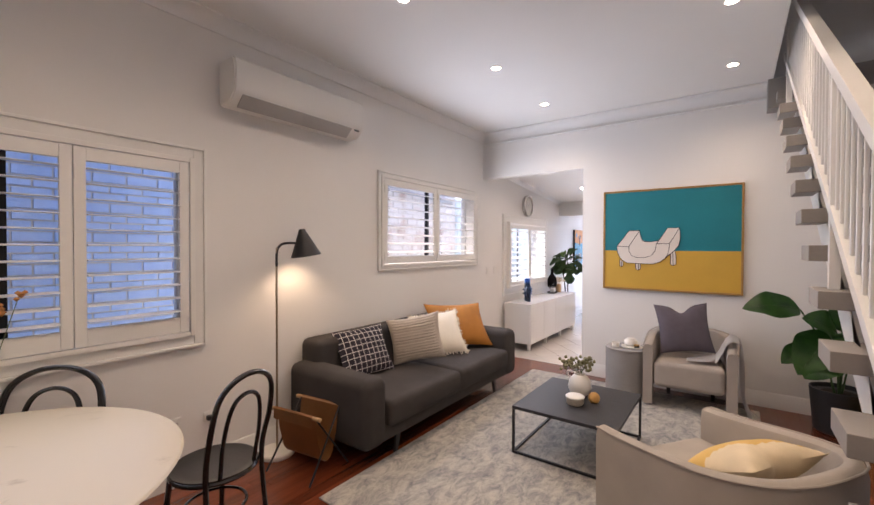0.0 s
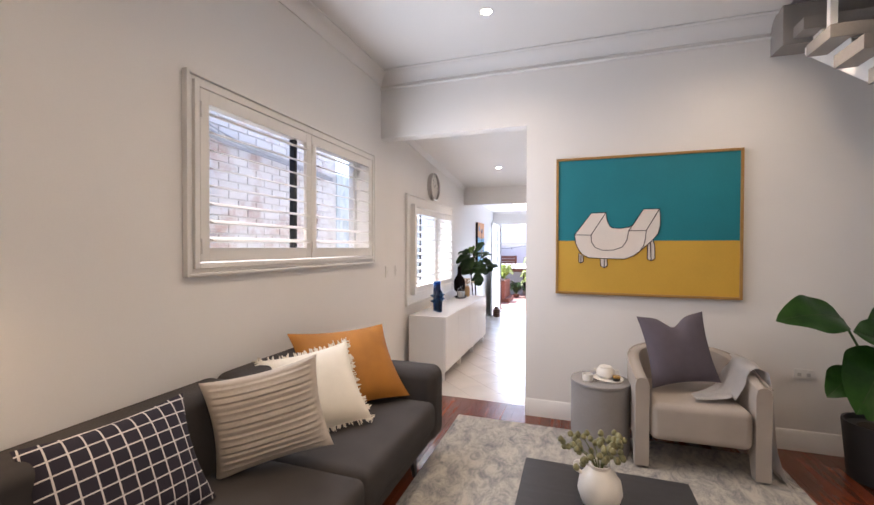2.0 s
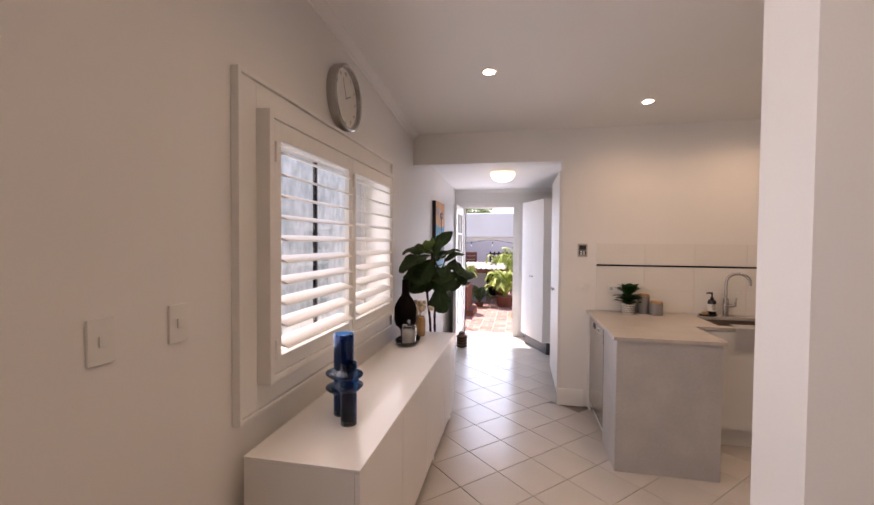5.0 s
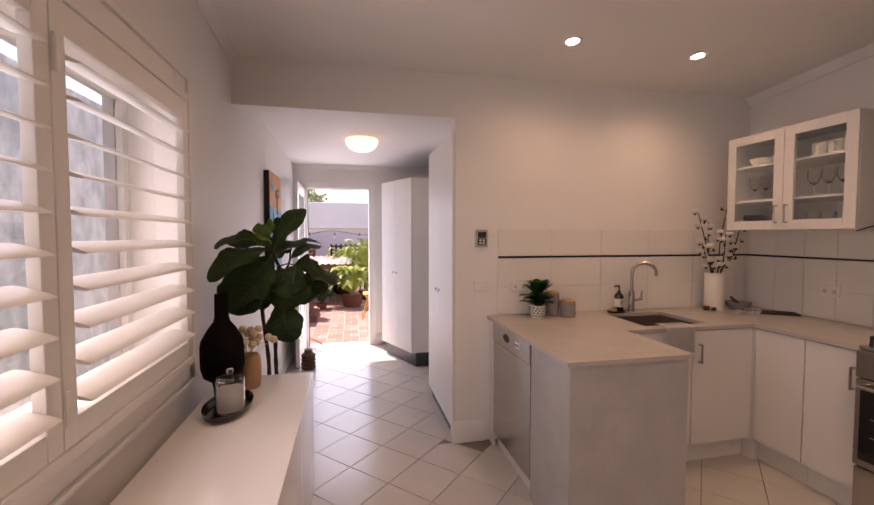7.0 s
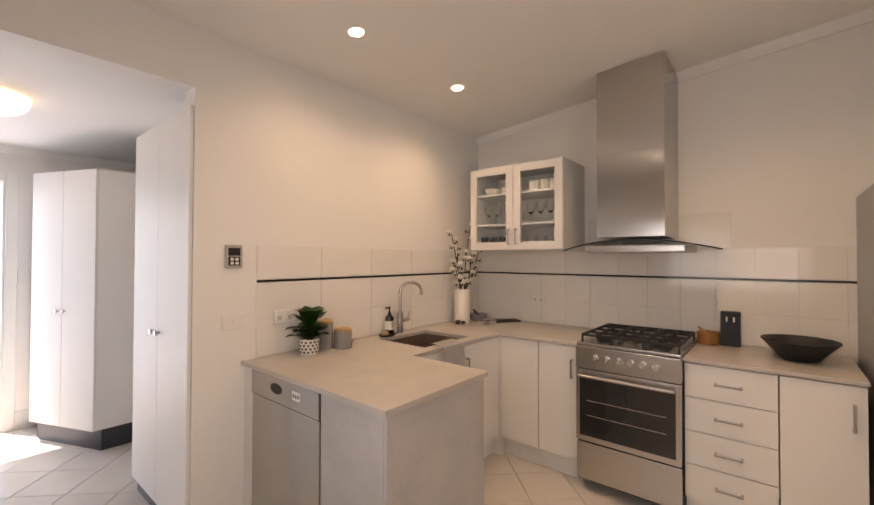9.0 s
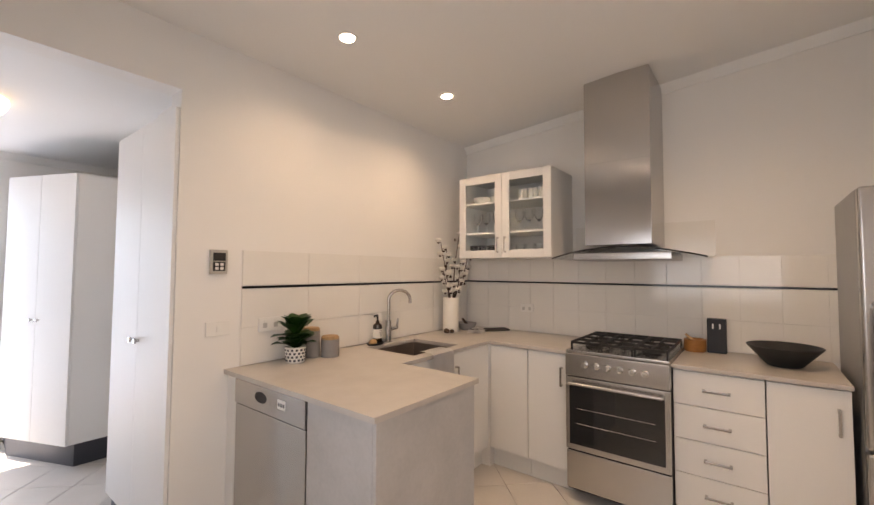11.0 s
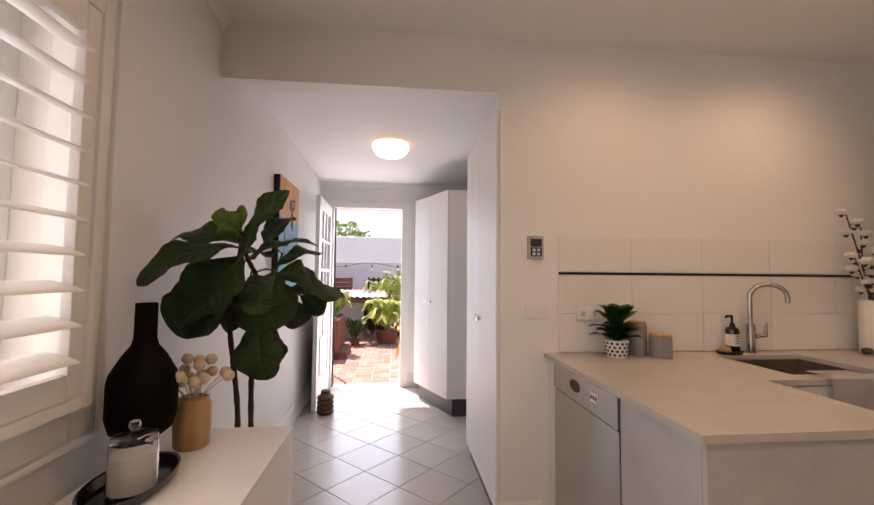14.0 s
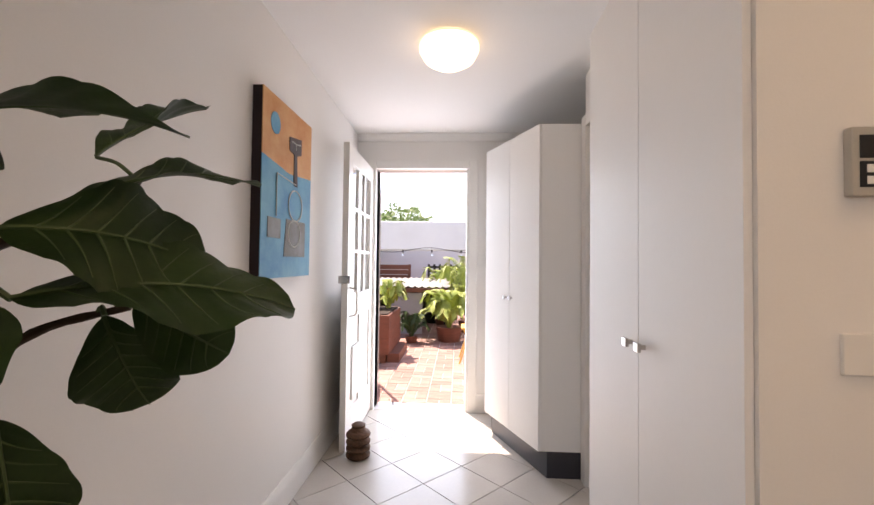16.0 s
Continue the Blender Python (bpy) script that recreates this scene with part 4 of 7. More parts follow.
def throw_blanket():
    """A soft throw that lies on the seat's corner, climbs the arm and hangs outside it to the floor."""
    b = bmesh.new()
    line = bend([(-0.02, -0.20, 0.478), (0.10, -0.14, 0.482), (0.20, -0.08, 0.505), (0.262, -0.02, 0.60), (0.30, 0.03, 0.68), (0.352, 0.05, 0.705), (0.402, 0.03, 0.67), (0.412, 0.0, 0.55), (0.418, -0.04, 0.38), (0.426, -0.10, 0.18), (0.47, -0.15, 0.025)], 6)
    rows, n = [], 16
    for i, p in enumerate(line):
        s = i / (len(line) - 1)
        w = 0.05 + 0.15 * min(1, 3.2 * s) - 0.09 * max(0, s - 0.45)
        rows.append([])
        for k in range(n + 1):
            u = k / n * 2 - 1
            fold = math.sin(u * 7 + s * 4) * 0.5 + 0.5 * math.sin(u * 13 - s * 6)
            hang = min(1, max(0, (s - 0.5) * 4))
            rows[-1].append(b.verts.new((p.x + (0.012 + 0.016 * fold) * hang + 0.004 * (1 - hang), p.y + u * w + 0.015 * math.sin(s * 9), max(0.012, p.z + (0.011 + 0.008 * fold) * (1 - hang) - 0.05 * u * u * (1 - s) * (0.2 < s < 0.6)))))
    for a, c in zip(rows, rows[1:]):
        for k in range(n):
            b.faces.new((a[k], a[k + 1], c[k + 1], c[k]))
    bmesh.ops.solidify(b, geom=b.faces[:], thickness=0.008)
    t = part("throw_blanket", b, THROW)
    t.matrix_world = pose(-0.30, 4.83, 0.012, 0, 0, 2)
    b = bmesh.new()
    for k in range(26):
        x, y = 0.475 + random.uniform(-0.015, 0.02), -0.31 + 0.3 * k / 25
        tube([(x, y, 0.03), (x + random.uniform(0.0, 0.05), y + random.uniform(-0.02, 0.02), 0.004)], 0.003, 4, b)
    tagged(part("fringe", b, THROW, t), kind="stuff")
    return tagged(t, "pale grey wool throw draped over the armchair's arm", "throw blanket")


throw_blanket()

# ---- side table and tea set ----
st = thing("side_table", (-0.885, 4.78, 0.012), "round grey drum side table", "side table")
part("drum", lathe([(0, 0), (0.203, 0), (0.207, 0.006), (0.207, 0.46), (0.2, 0.475), (0.2, 0.478), (0.21, 0.48), (0.21, 0.494), (0.206, 0.498), (0, 0.498)], 48), CONCRETE, st)
ZS = 0.512
tray = thing("round_tray", (-0.83, 4.78, ZS), "round pale wooden tray with a lip", "tray")
part("tray_plate", lathe([(0, 0), (0.1, 0), (0.108, 0.014), (0.102, 0.015), (0.096, 0.006), (0, 0.006)], 32), CERAMIC, tray)
pot = thing("teapot", (-0.845, 4.81, ZS + 0.008), "white ceramic teapot with a flat lid", "teapot")
part("pot_body", lathe([(0, 0), (0.05, 0), (0.066, 0.02), (0.066, 0.05), (0.05, 0.072), (0, 0.074)], 28), CERAMIC, pot)
part("lid", lathe([(0, 0.074), (0.045, 0.074), (0.046, 0.08), (0.03, 0.086), (0, 0.088)], 24), CERAMIC, pot)
part("spout", tube([(-0.055, 0, 0.04), (-0.085, 0, 0.06)], [0.011, 0.007], 10), CERAMIC, pot)
part("handle", tube(bend([(0.06, 0, 0.055), (0.088, 0, 0.055), (0.088, 0, 0.03), (0.062, 0, 0.022)]), 0.005, 8), CERAMIC, pot)
cup = thing("tea_cup", (-0.975, 4.70, ZS), "small white ceramic cup", "cup")
part("cup_body", lathe([(0, 0), (0.03, 0), (0.037, 0.008), (0.038, 0.052), (0.035, 0.052), (0.034, 0.01), (0, 0.008)], 24), CERAMIC, cup)
tin = thing("gold_tin", (-0.775, 4.74, ZS + 0.008), "small black and gold candle tin", "candle")
part("tin_body", lathe([(0, 0), (0.026, 0), (0.026, 0.024), (0, 0.024)], 20), BLACKGLOSS, tin)
part("lid", lathe([(0, 0.024), (0.027, 0.024), (0.027, 0.034), (0, 0.035)], 20), material("gold", (0.7, 0.42, 0.1), 0.25, 1.0), tin, "gold lid")


# ---- leaves and the potted plant ----
def leaf(base, tip, width, droop=0.1, wavy=0.1, n=14, m=6, tipw=0.55, up=(0, 0, 1), cup=0.15, seed=0, quilt=0.0, blunt=0.75):
    """A thin blade from base to tip; tipw > 0.5 puts the widest place towards the tip."""
    b = bmesh.new()
    base, tip = Vector(base), Vector(tip)
    d = tip - base
    L = d.length
    side = d.cross(Vector(up))
    side = side.normalized() if side.length > 1e-4 else d.orthogonal().normalized()
    nor = side.cross(d).normalized()
    rows = []
    for i in range(n + 1):
        t = i / n
        mid = base + d * t + nor * L * droop * 4 * t * (1 - t)
        w = width / 2 * (math.sin(math.pi * t ** (math.log(0.5) / math.log(tipw))) ** blunt) if 0 < t < 1 else 0.001
        row = []
        for k in range(-m, m + 1):
            u = k / m
            z = cup * abs(u) * w + wavy * w * abs(u) ** 1.5 * math.sin(t * 11 + seed + (2.0 if u > 0 else 0))
            z += quilt * w * (abs(math.sin(math.pi * (8 * t - 1.6 * abs(u)))) - 0.5) * min(1, 3 * abs(u)) + 0.25 * wavy * w * noise.noise((t * 3 + seed, u * 1.5, seed))
            e = w * (1 + (0.09 * noise.noise((t * 7, math.copysign(3, u), seed)) if quilt else 0))
            row.append(b.verts.new(mid + side * u * e + nor * z))
        rows.append(row)
    for a, c in zip(rows, rows[1:]):
        for k in range(2 * m):
            b.faces.new((a[k], a[k + 1], c[k + 1], c[k]))
    return b, [base + d * (i / n) + nor * (L * droop * 4 * (i / n) * (1 - i / n) + 0.0025) for i in range(n + 1)], side, nor, width


def leaf_part(owner, mat, veins=True, **k):
    b, mid, side, nor, width = leaf(**k)
    n, m = k.get("n", 14), k.get("m", 6)
    grid = [v.co.copy() for v in b.verts] if k.get("quilt") else []
    bmesh.ops.solidify(b, geom=b.faces[:], thickness=0.0012)
    o = part("leaf", b, mat, owner)
    if veins:
        v = tube(mid, [0.003 * (1 - 0.7 * i / len(mid)) for i in range(len(mid))], 5)
        for i in range(5, n - 8, 5) if grid else ():
            for s in (-1, 1):
                tube([grid[(i + j) * (2 * m + 1) + m + s * j] + nor * 0.0012 for j in range(m)], [0.0016 - 0.00018 * j for j in range(m)], 4, v)
        part("midrib", v, LEAFVEIN, o)
    return o


pp = thing("potted_plant", (0.80, 4.86, 0), "broad-leaved bird-of-paradise plant in a charcoal pot on the floor", "potted plant")
part("pot", lathe([(0, 0), (0.155, 0), (0.165, 0.01), (0.195, 0.36), (0.195, 0.375), (0.182, 0.375), (0.178, 0.34), (0, 0.335)], 40), POT, pp)
part("soil", lathe([(0, 0.337), (0.176, 0.339)], 30), material("potting_soil", (0.03, 0.02, 0.014), 0.95, bump=0.8, fine=60), pp)
for tip, base, w in (((-0.68, -0.28, 1.04), (-0.27, -0.11, 1.05), 0.25), ((-0.27, -0.22, 0.99), (-0.02, -0.05, 0.85), 0.24), ((-0.30, -0.32, 0.52), (-0.04, -0.06, 0.86), 0.30),
                     ((0.30, -0.12, 1.04), (0.06, -0.02, 0.96), 0.26), ((0.12, -0.3, 0.70), (0.03, -0.06, 0.88), 0.26), ((-0.40, -0.24, 0.58), (-0.2, -0.1, 0.72), 0.17),
                     ((0.40, -0.1, 0.72), (0.14, -0.02, 0.8), 0.24), ((0.05, 0.12, 1.14), (0.02, 0.04, 0.86), 0.2), ((-0.26, -0.34, 0.50), (-0.06, -0.18, 0.70), 0.26)):
    part("stem", tube(bend([(base[0] * 0.12, base[1] * 0.2, 0.33), (base[0] * 0.45, base[1] * 0.5, 0.33 + (base[2] - 0.33) * 0.6), base], 6), 0.007, 7), material("stalk_green", (0.05, 0.10, 0.03), 0.5) if not bpy.data.materials.get("stalk_green") else bpy.data.materials["stalk_green"], pp)
    leaf_part(pp, BIGLEAF, up=(0.05, -0.72, 0.69), base=base, tip=tip, width=w * 1.15, droop=0.12, wavy=0.12, tipw=0.42, seed=tip[0] * 20)
cab = thing("ochre_cabinet", (1.12, 4.72, 0), "low ochre-yellow cabinet under the stairs", "cabinet")
part("body", box(-0.18, -0.3, 0.0, 0.18, 0.3, 0.42, 0.006), material("ochre_paint", (0.52, 0.30, 0.05), 0.5), cab)

# ---- painting of a chair ----
PX0, PX1, PZ0, PZ1 = -1.228, 0.135, 1.10, 2.255
art = thing("painting", ((PX0 + PX1) / 2, Y1 - 0.002, PZ0), "large framed painting of a white armchair on teal and yellow", "painting")
PW, PH = PX1 - PX0, PZ1 - PZ0
GOLD = material("pale_gold_wood", (0.36, 0.20, 0.06), 0.4, vary=0.15, scale=10)
for a in ((-PW / 2, 0, -PW / 2 + 0.02, PH), (PW / 2 - 0.02, 0, PW / 2, PH), (-PW / 2 + 0.02, 0, PW / 2 - 0.02, 0.02), (-PW / 2 + 0.02, PH - 0.02, PW / 2 - 0.02, PH)):
    part("frame_bar", box(a[0], -0.04, a[1], a[2], 0, a[3], 0.002), GOLD, art)
HZ = 0.02 + (PH - 0.04) * 0.389
part("canvas_upper", box(-PW / 2 + 0.02, -0.03, HZ, PW / 2 - 0.02, -0.004, PH - 0.02), material("teal_acrylic", (0.001, 0.19, 0.24), 0.55, vary=0.08, scale=3, fine=120, bump=0.15), art)
part("canvas_lower", box(-PW / 2 + 0.02, -0.0295, 0.02, PW / 2 - 0.02, -0.004, HZ), material("yellow_acrylic", (0.60, 0.365, 0.05), 0.55, vary=0.06, scale=3, fine=120, bump=0.15), art)


def art_pt(u, v, d=-0.033):
    """u to the right, v down, as shares of the canvas."""
    return Vector((-PW / 2 + 0.02 + u * (PW - 0.04), d, 0.02 + (1 - v) * (PH - 0.04)))


OUT = [(0.2, 0.403), (0.287, 0.401), (0.29, 0.442), (0.297, 0.473), (0.308, 0.501), (0.324, 0.517), (0.373, 0.52), (0.422, 0.511), (0.444, 0.493), (0.499, 0.382), (0.587, 0.383), (0.592, 0.462), (0.591, 0.5), (0.58, 0.559), (0.55, 0.608), (0.481, 0.688), (0.445, 0.722), (0.394, 0.746), (0.294, 0.745), (0.186, 0.739), (0.15, 0.716), (0.125, 0.68), (0.107, 0.629), (0.101, 0.566)]
LEGS = [[(0.126, 0.705), (0.127, 0.772), (0.139, 0.783), (0.154, 0.768), (0.153, 0.727)], [(0.254, 0.747), (0.258, 0.8), (0.279, 0.814), (0.297, 0.796), (0.294, 0.748)], [(0.523, 0.639), (0.522, 0.745), (0.543, 0.757), (0.564, 0.74), (0.562, 0.65), (0.554, 0.609)]]
SEAMS = [[(0.101, 0.566), (0.199, 0.569), (0.287, 0.401)],
         [(0.199, 0.569), (0.203, 0.621), (0.224, 0.663), (0.27, 0.683), (0.329, 0.681), (0.381, 0.659), (0.407, 0.612), (0.417, 0.539), (0.499, 0.382)],
         [(0.417, 0.539), (0.515, 0.538), (0.587, 0.383)],
         [(0.515, 0.538), (0.511, 0.597), (0.501, 0.65), (0.481, 0.688)],
         [(0.14, 0.721), (0.139, 0.781)],
         [(0.278, 0.75), (0.279, 0.812)],
         [(0.539, 0.624), (0.543, 0.755)]]
SKIN = material("off_white_acrylic", (0.74, 0.68, 0.62), 0.6, vary=0.04, scale=8)


def prism(loop, d):
    """A thin plate with the outline loop, its back at the points and its front moved by d."""
    bb = bmesh.new()
    r0, r1 = [bb.verts.new(p) for p in loop], [bb.verts.new(Vector(p) + Vector(d)) for p in loop]
    bb.faces.new(r0), bb.faces.new(r1[::-1])
    for k in range(len(loop)):
        bb.faces.new((r0[k], r1[k], r1[(k + 1) % len(loop)], r0[(k + 1) % len(loop)]))
    bb.normal_update()
    bmesh.ops.triangulate(bb, faces=[f for f in bb.faces if len(f.verts) > 4], ngon_method="EAR_CLIP")
    bmesh.ops.recalc_face_normals(bb, faces=bb.faces)
    return bb


part("painted_chair", prism([art_pt(u, v, -0.028) for u, v in OUT], (0, -0.006, 0)), SKIN, art, "white painted armchair shape")
for leg in LEGS:
    part("painted_leg", prism([art_pt(u, v, -0.0281) for u, v in leg], (0, -0.0045, 0)), SKIN, art)
b = bmesh.new()
for line in [OUT + [OUT[0]]] + SEAMS + LEGS:
    tube([art_pt(*q, -0.0335) for q in line], 0.0034, 5, b)
part("painted_outline", b, material("black_line", (0.02, 0.012, 0.015), 0.6), art)

# ---- air conditioner ----
ac = thing("air_conditioner", (XW, 2.02, 2.58), "white wall-mounted split air conditioner", "air conditioner")
b = bmesh.new()
prof = [(0, 0.02), (0.03, 0.0), (0.15, 0.012), (0.205, 0.06), (0.222, 0.12), (0.225, 0.24), (0.21, 0.305), (0.18, 0.325), (0, 0.325)]
r0 = [b.verts.new((x, -0.60, z)) for x, z in prof]
r1 = [b.verts.new((x, 0.60, z)) for x, z in prof]
for k in range(len(prof)):
    b.faces.new((r0[k], r0[(k + 1) % len(prof)], r1[(k + 1) % len(prof)], r1[k]))
b.faces.new(r0), b.faces.new(r1)
bmesh.ops.recalc_face_normals(b, faces=b.faces)
bmesh.ops.bevel(b, geom=[e for e in b.edges if abs(e.verts[0].co.y - e.verts[1].co.y) < 0.01], offset=0.012, segments=3, affect="EDGES")
part("casing", b, PLASTIC, ac)
b = box(-0.055, -0.50, -0.004, 0.055, 0.50, 0.004, 0.002)
part("air_flap", b, material("grey_plastic", (0.42, 0.41, 0.40), 0.4), ac, "grey air outlet flap", pose(0.175, -0.04, 0.029, 0, -42, 0))
part("status_panel", box(0.0, -0.02, 0, 0.004, 0.04, 0.016, 0.001), BLACKGLOSS, ac, "", pose(0.208, 0.51, 0.05, 0, -8, 0))


# ---- dining corner ----
dt = thing("dining_table", (-2.10, -0.06, 0), "oval marble-topped pedestal dining table", "dining table")
b = lathe([(0, 0.725), (0.9, 0.725), (0.97, 0.735), (1.0, 0.748), (0.99, 0.755), (0, 0.755)], 72)
for v in b.verts:
    v.co.x *= 0.80
    v.co.y *= 0.85
    v.co.z += 0.018
part("tabletop", b, MARBLE, dt)
part("pedestal", lathe([(0, 0), (0.29, 0), (0.295, 0.012), (0.2, 0.03), (0.07, 0.09), (0.045, 0.25), (0.05, 0.5), (0.09, 0.66), (0.18, 0.742), (0, 0.742)], 40), material("white_lacquer", (0.75, 0.74, 0.72), 0.25), dt)
pl = thing("dinner_plate", (-2.35, 0.05, 0.774), "white ceramic plate on the marble table", "plate")
part("plate_body", lathe([(0, 0), (0.08, 0), (0.13, 0.016), (0.126, 0.018), (0.08, 0.005), (0, 0.005)], 36), CERAMIC, pl)


def bentwood_chair(at, turn, wide=1.0):
    c = thing("bentwood_chair", at, "black bentwood dining chair with a looped back", "chair", "chairs round the dining table", turn=turn)
    part("seat", lathe([(0, 0.452), (0.15, 0.45), (0.19, 0.458), (0.205, 0.462), (0.205, 0.445), (0.19, 0.43), (0, 0.432)], 36), BLACKGLOSS, c)
    part("seat_ring", tube([(0.20 * math.cos(a), 0.20 * math.sin(a), 0.445) for a in [2 * math.pi * k / 32 for k in range(32)]], 0.014, 8, closed=True), BLACKGLOSS, c)
    part("back_hoop", tube(bend([(-0.17, 0.20, 0.0), (-0.165, 0.15, 0.45), (-0.175, 0.20, 0.70), (-0.15, 0.235, 0.86), (-0.06, 0.255, 0.935), (0.06, 0.255, 0.935), (0.15, 0.235, 0.86), (0.175, 0.20, 0.70), (0.165, 0.15, 0.45), (0.17, 0.20, 0.0)], 8), 0.0135, 9), BLACKGLOSS, c)
    part("inner_hoop", tube(bend([(-0.10, 0.165, 0.45), (-0.105, 0.20, 0.65), (-0.075, 0.228, 0.80), (0, 0.238, 0.845), (0.075, 0.228, 0.80), (0.105, 0.20, 0.65), (0.10, 0.165, 0.45)], 8), 0.0105, 8), BLACKGLOSS, c)
    for hoop in [k for k in c.children if "hoop" in k.name]:
        for v in hoop.data.vertices:
            v.co.x *= 1 + (wide - 1) * min(1, max(0, (v.co.z - 0.45) / 0.2))
            v.co.z *= 1.02
    for s in (-1, 1):
        part("leg", tube(bend([(s * 0.15, -0.13, 0.44), (s * 0.165, -0.16, 0.2), (s * 0.19, -0.2, 0.0)], 5), 0.014, 8), BLACKGLOSS, c)
    part("stretcher_ring", tube([(0.15 * math.cos(a), 0.15 * math.sin(a), 0.24) for a in [2 * math.pi * k / 28 for k in range(28)]], 0.008, 7, closed=True), BLACKGLOSS, c)
    return c


bentwood_chair((-2.13, 1.01, 0), -78)
bentwood_chair((-2.58, 0.34, 0), 45, 1.32)
fl = thing("flowers", (-2.72, 0.22, 0.774), "yellow flowers in a small glass on the table", "flowers")
part("tumbler", lathe([(0, 0), (0.035, 0), (0.04, 0.11), (0.037, 0.11), (0.033, 0.006), (0, 0.006)], 20), CLEAR, fl)
for k in range(7):
    tip = Vector((0.05 * math.cos(k * 2.4) , 0.12 * (k % 3) / 2 + 0.04 * math.sin(k), 0.46 + 0.06 * (k % 4)))
    s = part("stem", tube(bend([(0, 0, 0.01), tip * 0.5, tip], 4), 0.002, 5), EUC, fl)
    b = bmesh.new()
    for q in range(7):
        lathe([(0, -0.012), (0.014, 0), (0, 0.012)], 6, b, tip + Vector((random.uniform(-1, 1), random.uniform(-1, 1), random.uniform(-1, 1))) * 0.018)
    tagged(part("blossom", b, MUSTARD, s), kind="stuff")


# ---- switches and sockets on the living room walls ----
def wall_plate(at, axis, label, w=0.115, h=0.07, holes="socket", name="power_outlet"):
    """A plate on a wall; axis: the way it faces."""
    turn = {"x": 90, "-y": 0, "-x": -90}[axis]
    p = thing(name, at, label, "switch" if holes == "switch" else "power outlet", turn=turn)
    part("plate", box(-w / 2, -0.009, -h / 2, w / 2, 0, h / 2, 0.003), PLASTIC, p)
    if holes == "socket":
        for s in (-1, 1):
            part("socket", box(s * w * 0.24 - 0.012, -0.011, -0.018, s * w * 0.24 + 0.012, -0.009, 0.008, 0.001), material("socket_grey", (0.5, 0.49, 0.47), 0.5) if not bpy.data.materials.get("socket_grey") else bpy.data.materials["socket_grey"], p)
            part("rocker", box(s * w * 0.24 - 0.008, -0.013, 0.014, s * w * 0.24 + 0.008, -0.009, 0.027, 0.001), PLASTIC, p)
    else:
        part("rocker", box(-0.01, -0.014, -0.014, 0.01, -0.009, 0.014, 0.002), PLASTIC, p)
    return p


o = wall_plate((XW, 1.36, 0.40), "x", "white double power outlet with a black plug")
part("plug", box(-0.045, -0.05, -0.02, -0.01, -0.013, 0.012, 0.006), BLACK, o, "black plug")
part("cord", tube(bend([(-0.027, -0.04, -0.02), (-0.03, -0.05, -0.15), (0.1, -0.04, -0.36), (0.36, -0.06, -0.392)], 6), 0.003, 6), PLASTIC, o)
wall_plate((XW, 1.10, 0.415), "x", "white double power outlet low on the wall", 0.125, 0.075)
wall_plate((0.53, Y1, 0.57), "-y", "white double power outlet on the living room wall")
wall_plate((XW, 5.332, 1.24), "x", "white light switch plate", 0.07, 0.115, "switch", "light_switch")
wall_plate((XW, 5.567, 1.24), "x", "white light switch plate", 0.07, 0.115, "switch", "light_switch")


# ---- kitchen ----
BT = 0.885                     # top of the benchtops
BF = 0.29                      # front of the east bench
PX_0, PX_1, PY_0 = -1.29, -0.63, 7.31


# benchtops: the peninsula with the sink run, and the two parts beside the cooker
top = thing("benchtop", (-0.96, 7.85, BT), "pale grey-beige stone benchtop in an L with an undermount sink cut-out", "benchtop")
top.matrix_world = Matrix.Identity(4)
SK = (-0.44, 0.02, 7.88, 8.28)
b = bmesh.new()
for a in ((PX_0, PY_0, PX_1, Y2), (PX_1, 7.80, SK[0], Y2), (SK[0], 7.80, SK[1], SK[2]), (SK[0], SK[3], SK[1], Y2), (SK[1], 7.80, BF, Y2), (BF, 7.225, XE, Y2)):
    box(a[0], a[1], BT - 0.022, a[2], a[3], BT, bm=b)
bmesh.ops.remove_doubles(b, verts=b.verts, dist=0.0005)
part("slab", b, STONE, top)
top = thing("benchtop", (0.6, 6.3, BT), "pale grey-beige stone benchtop beside the cooker", "benchtop")
part("slab", box(BF - 0.6, 5.95 - 6.3, -0.022, XE - 0.6, 6.655 - 6.3, 0, 0.003), STONE, top)

# sink
sink = thing("sink", ((SK[0] + SK[1]) / 2, (SK[2] + SK[3]) / 2, 0.70), "square undermount stainless steel sink", "sink")
hx, hy = (SK[1] - SK[0]) / 2, (SK[3] - SK[2]) / 2
b = box(-hx, -hy, 0, hx, hy, 0.006)
for a in ((-hx - 0.006, -hy, -hx, hy), (hx, -hy, hx + 0.006, hy), (-hx, -hy - 0.006, hx, -hy), (-hx, hy, hx, hy + 0.006)):
    box(a[0], a[1], 0, a[2], a[3], 0.160, bm=b)
part("bowl", b, material("sink_steel", (0.36, 0.31, 0.27), 0.4, 1.0, vary=0.05), sink)
part("drain", lathe([(0, 0.0065), (0.04, 0.0065), (0.045, 0.009), (0.03, 0.008), (0, 0.0075)], 24), CHROME, sink)
tap = thing("tap", (-0.19, 8.335, BT), "brushed steel gooseneck mixer tap", "tap")
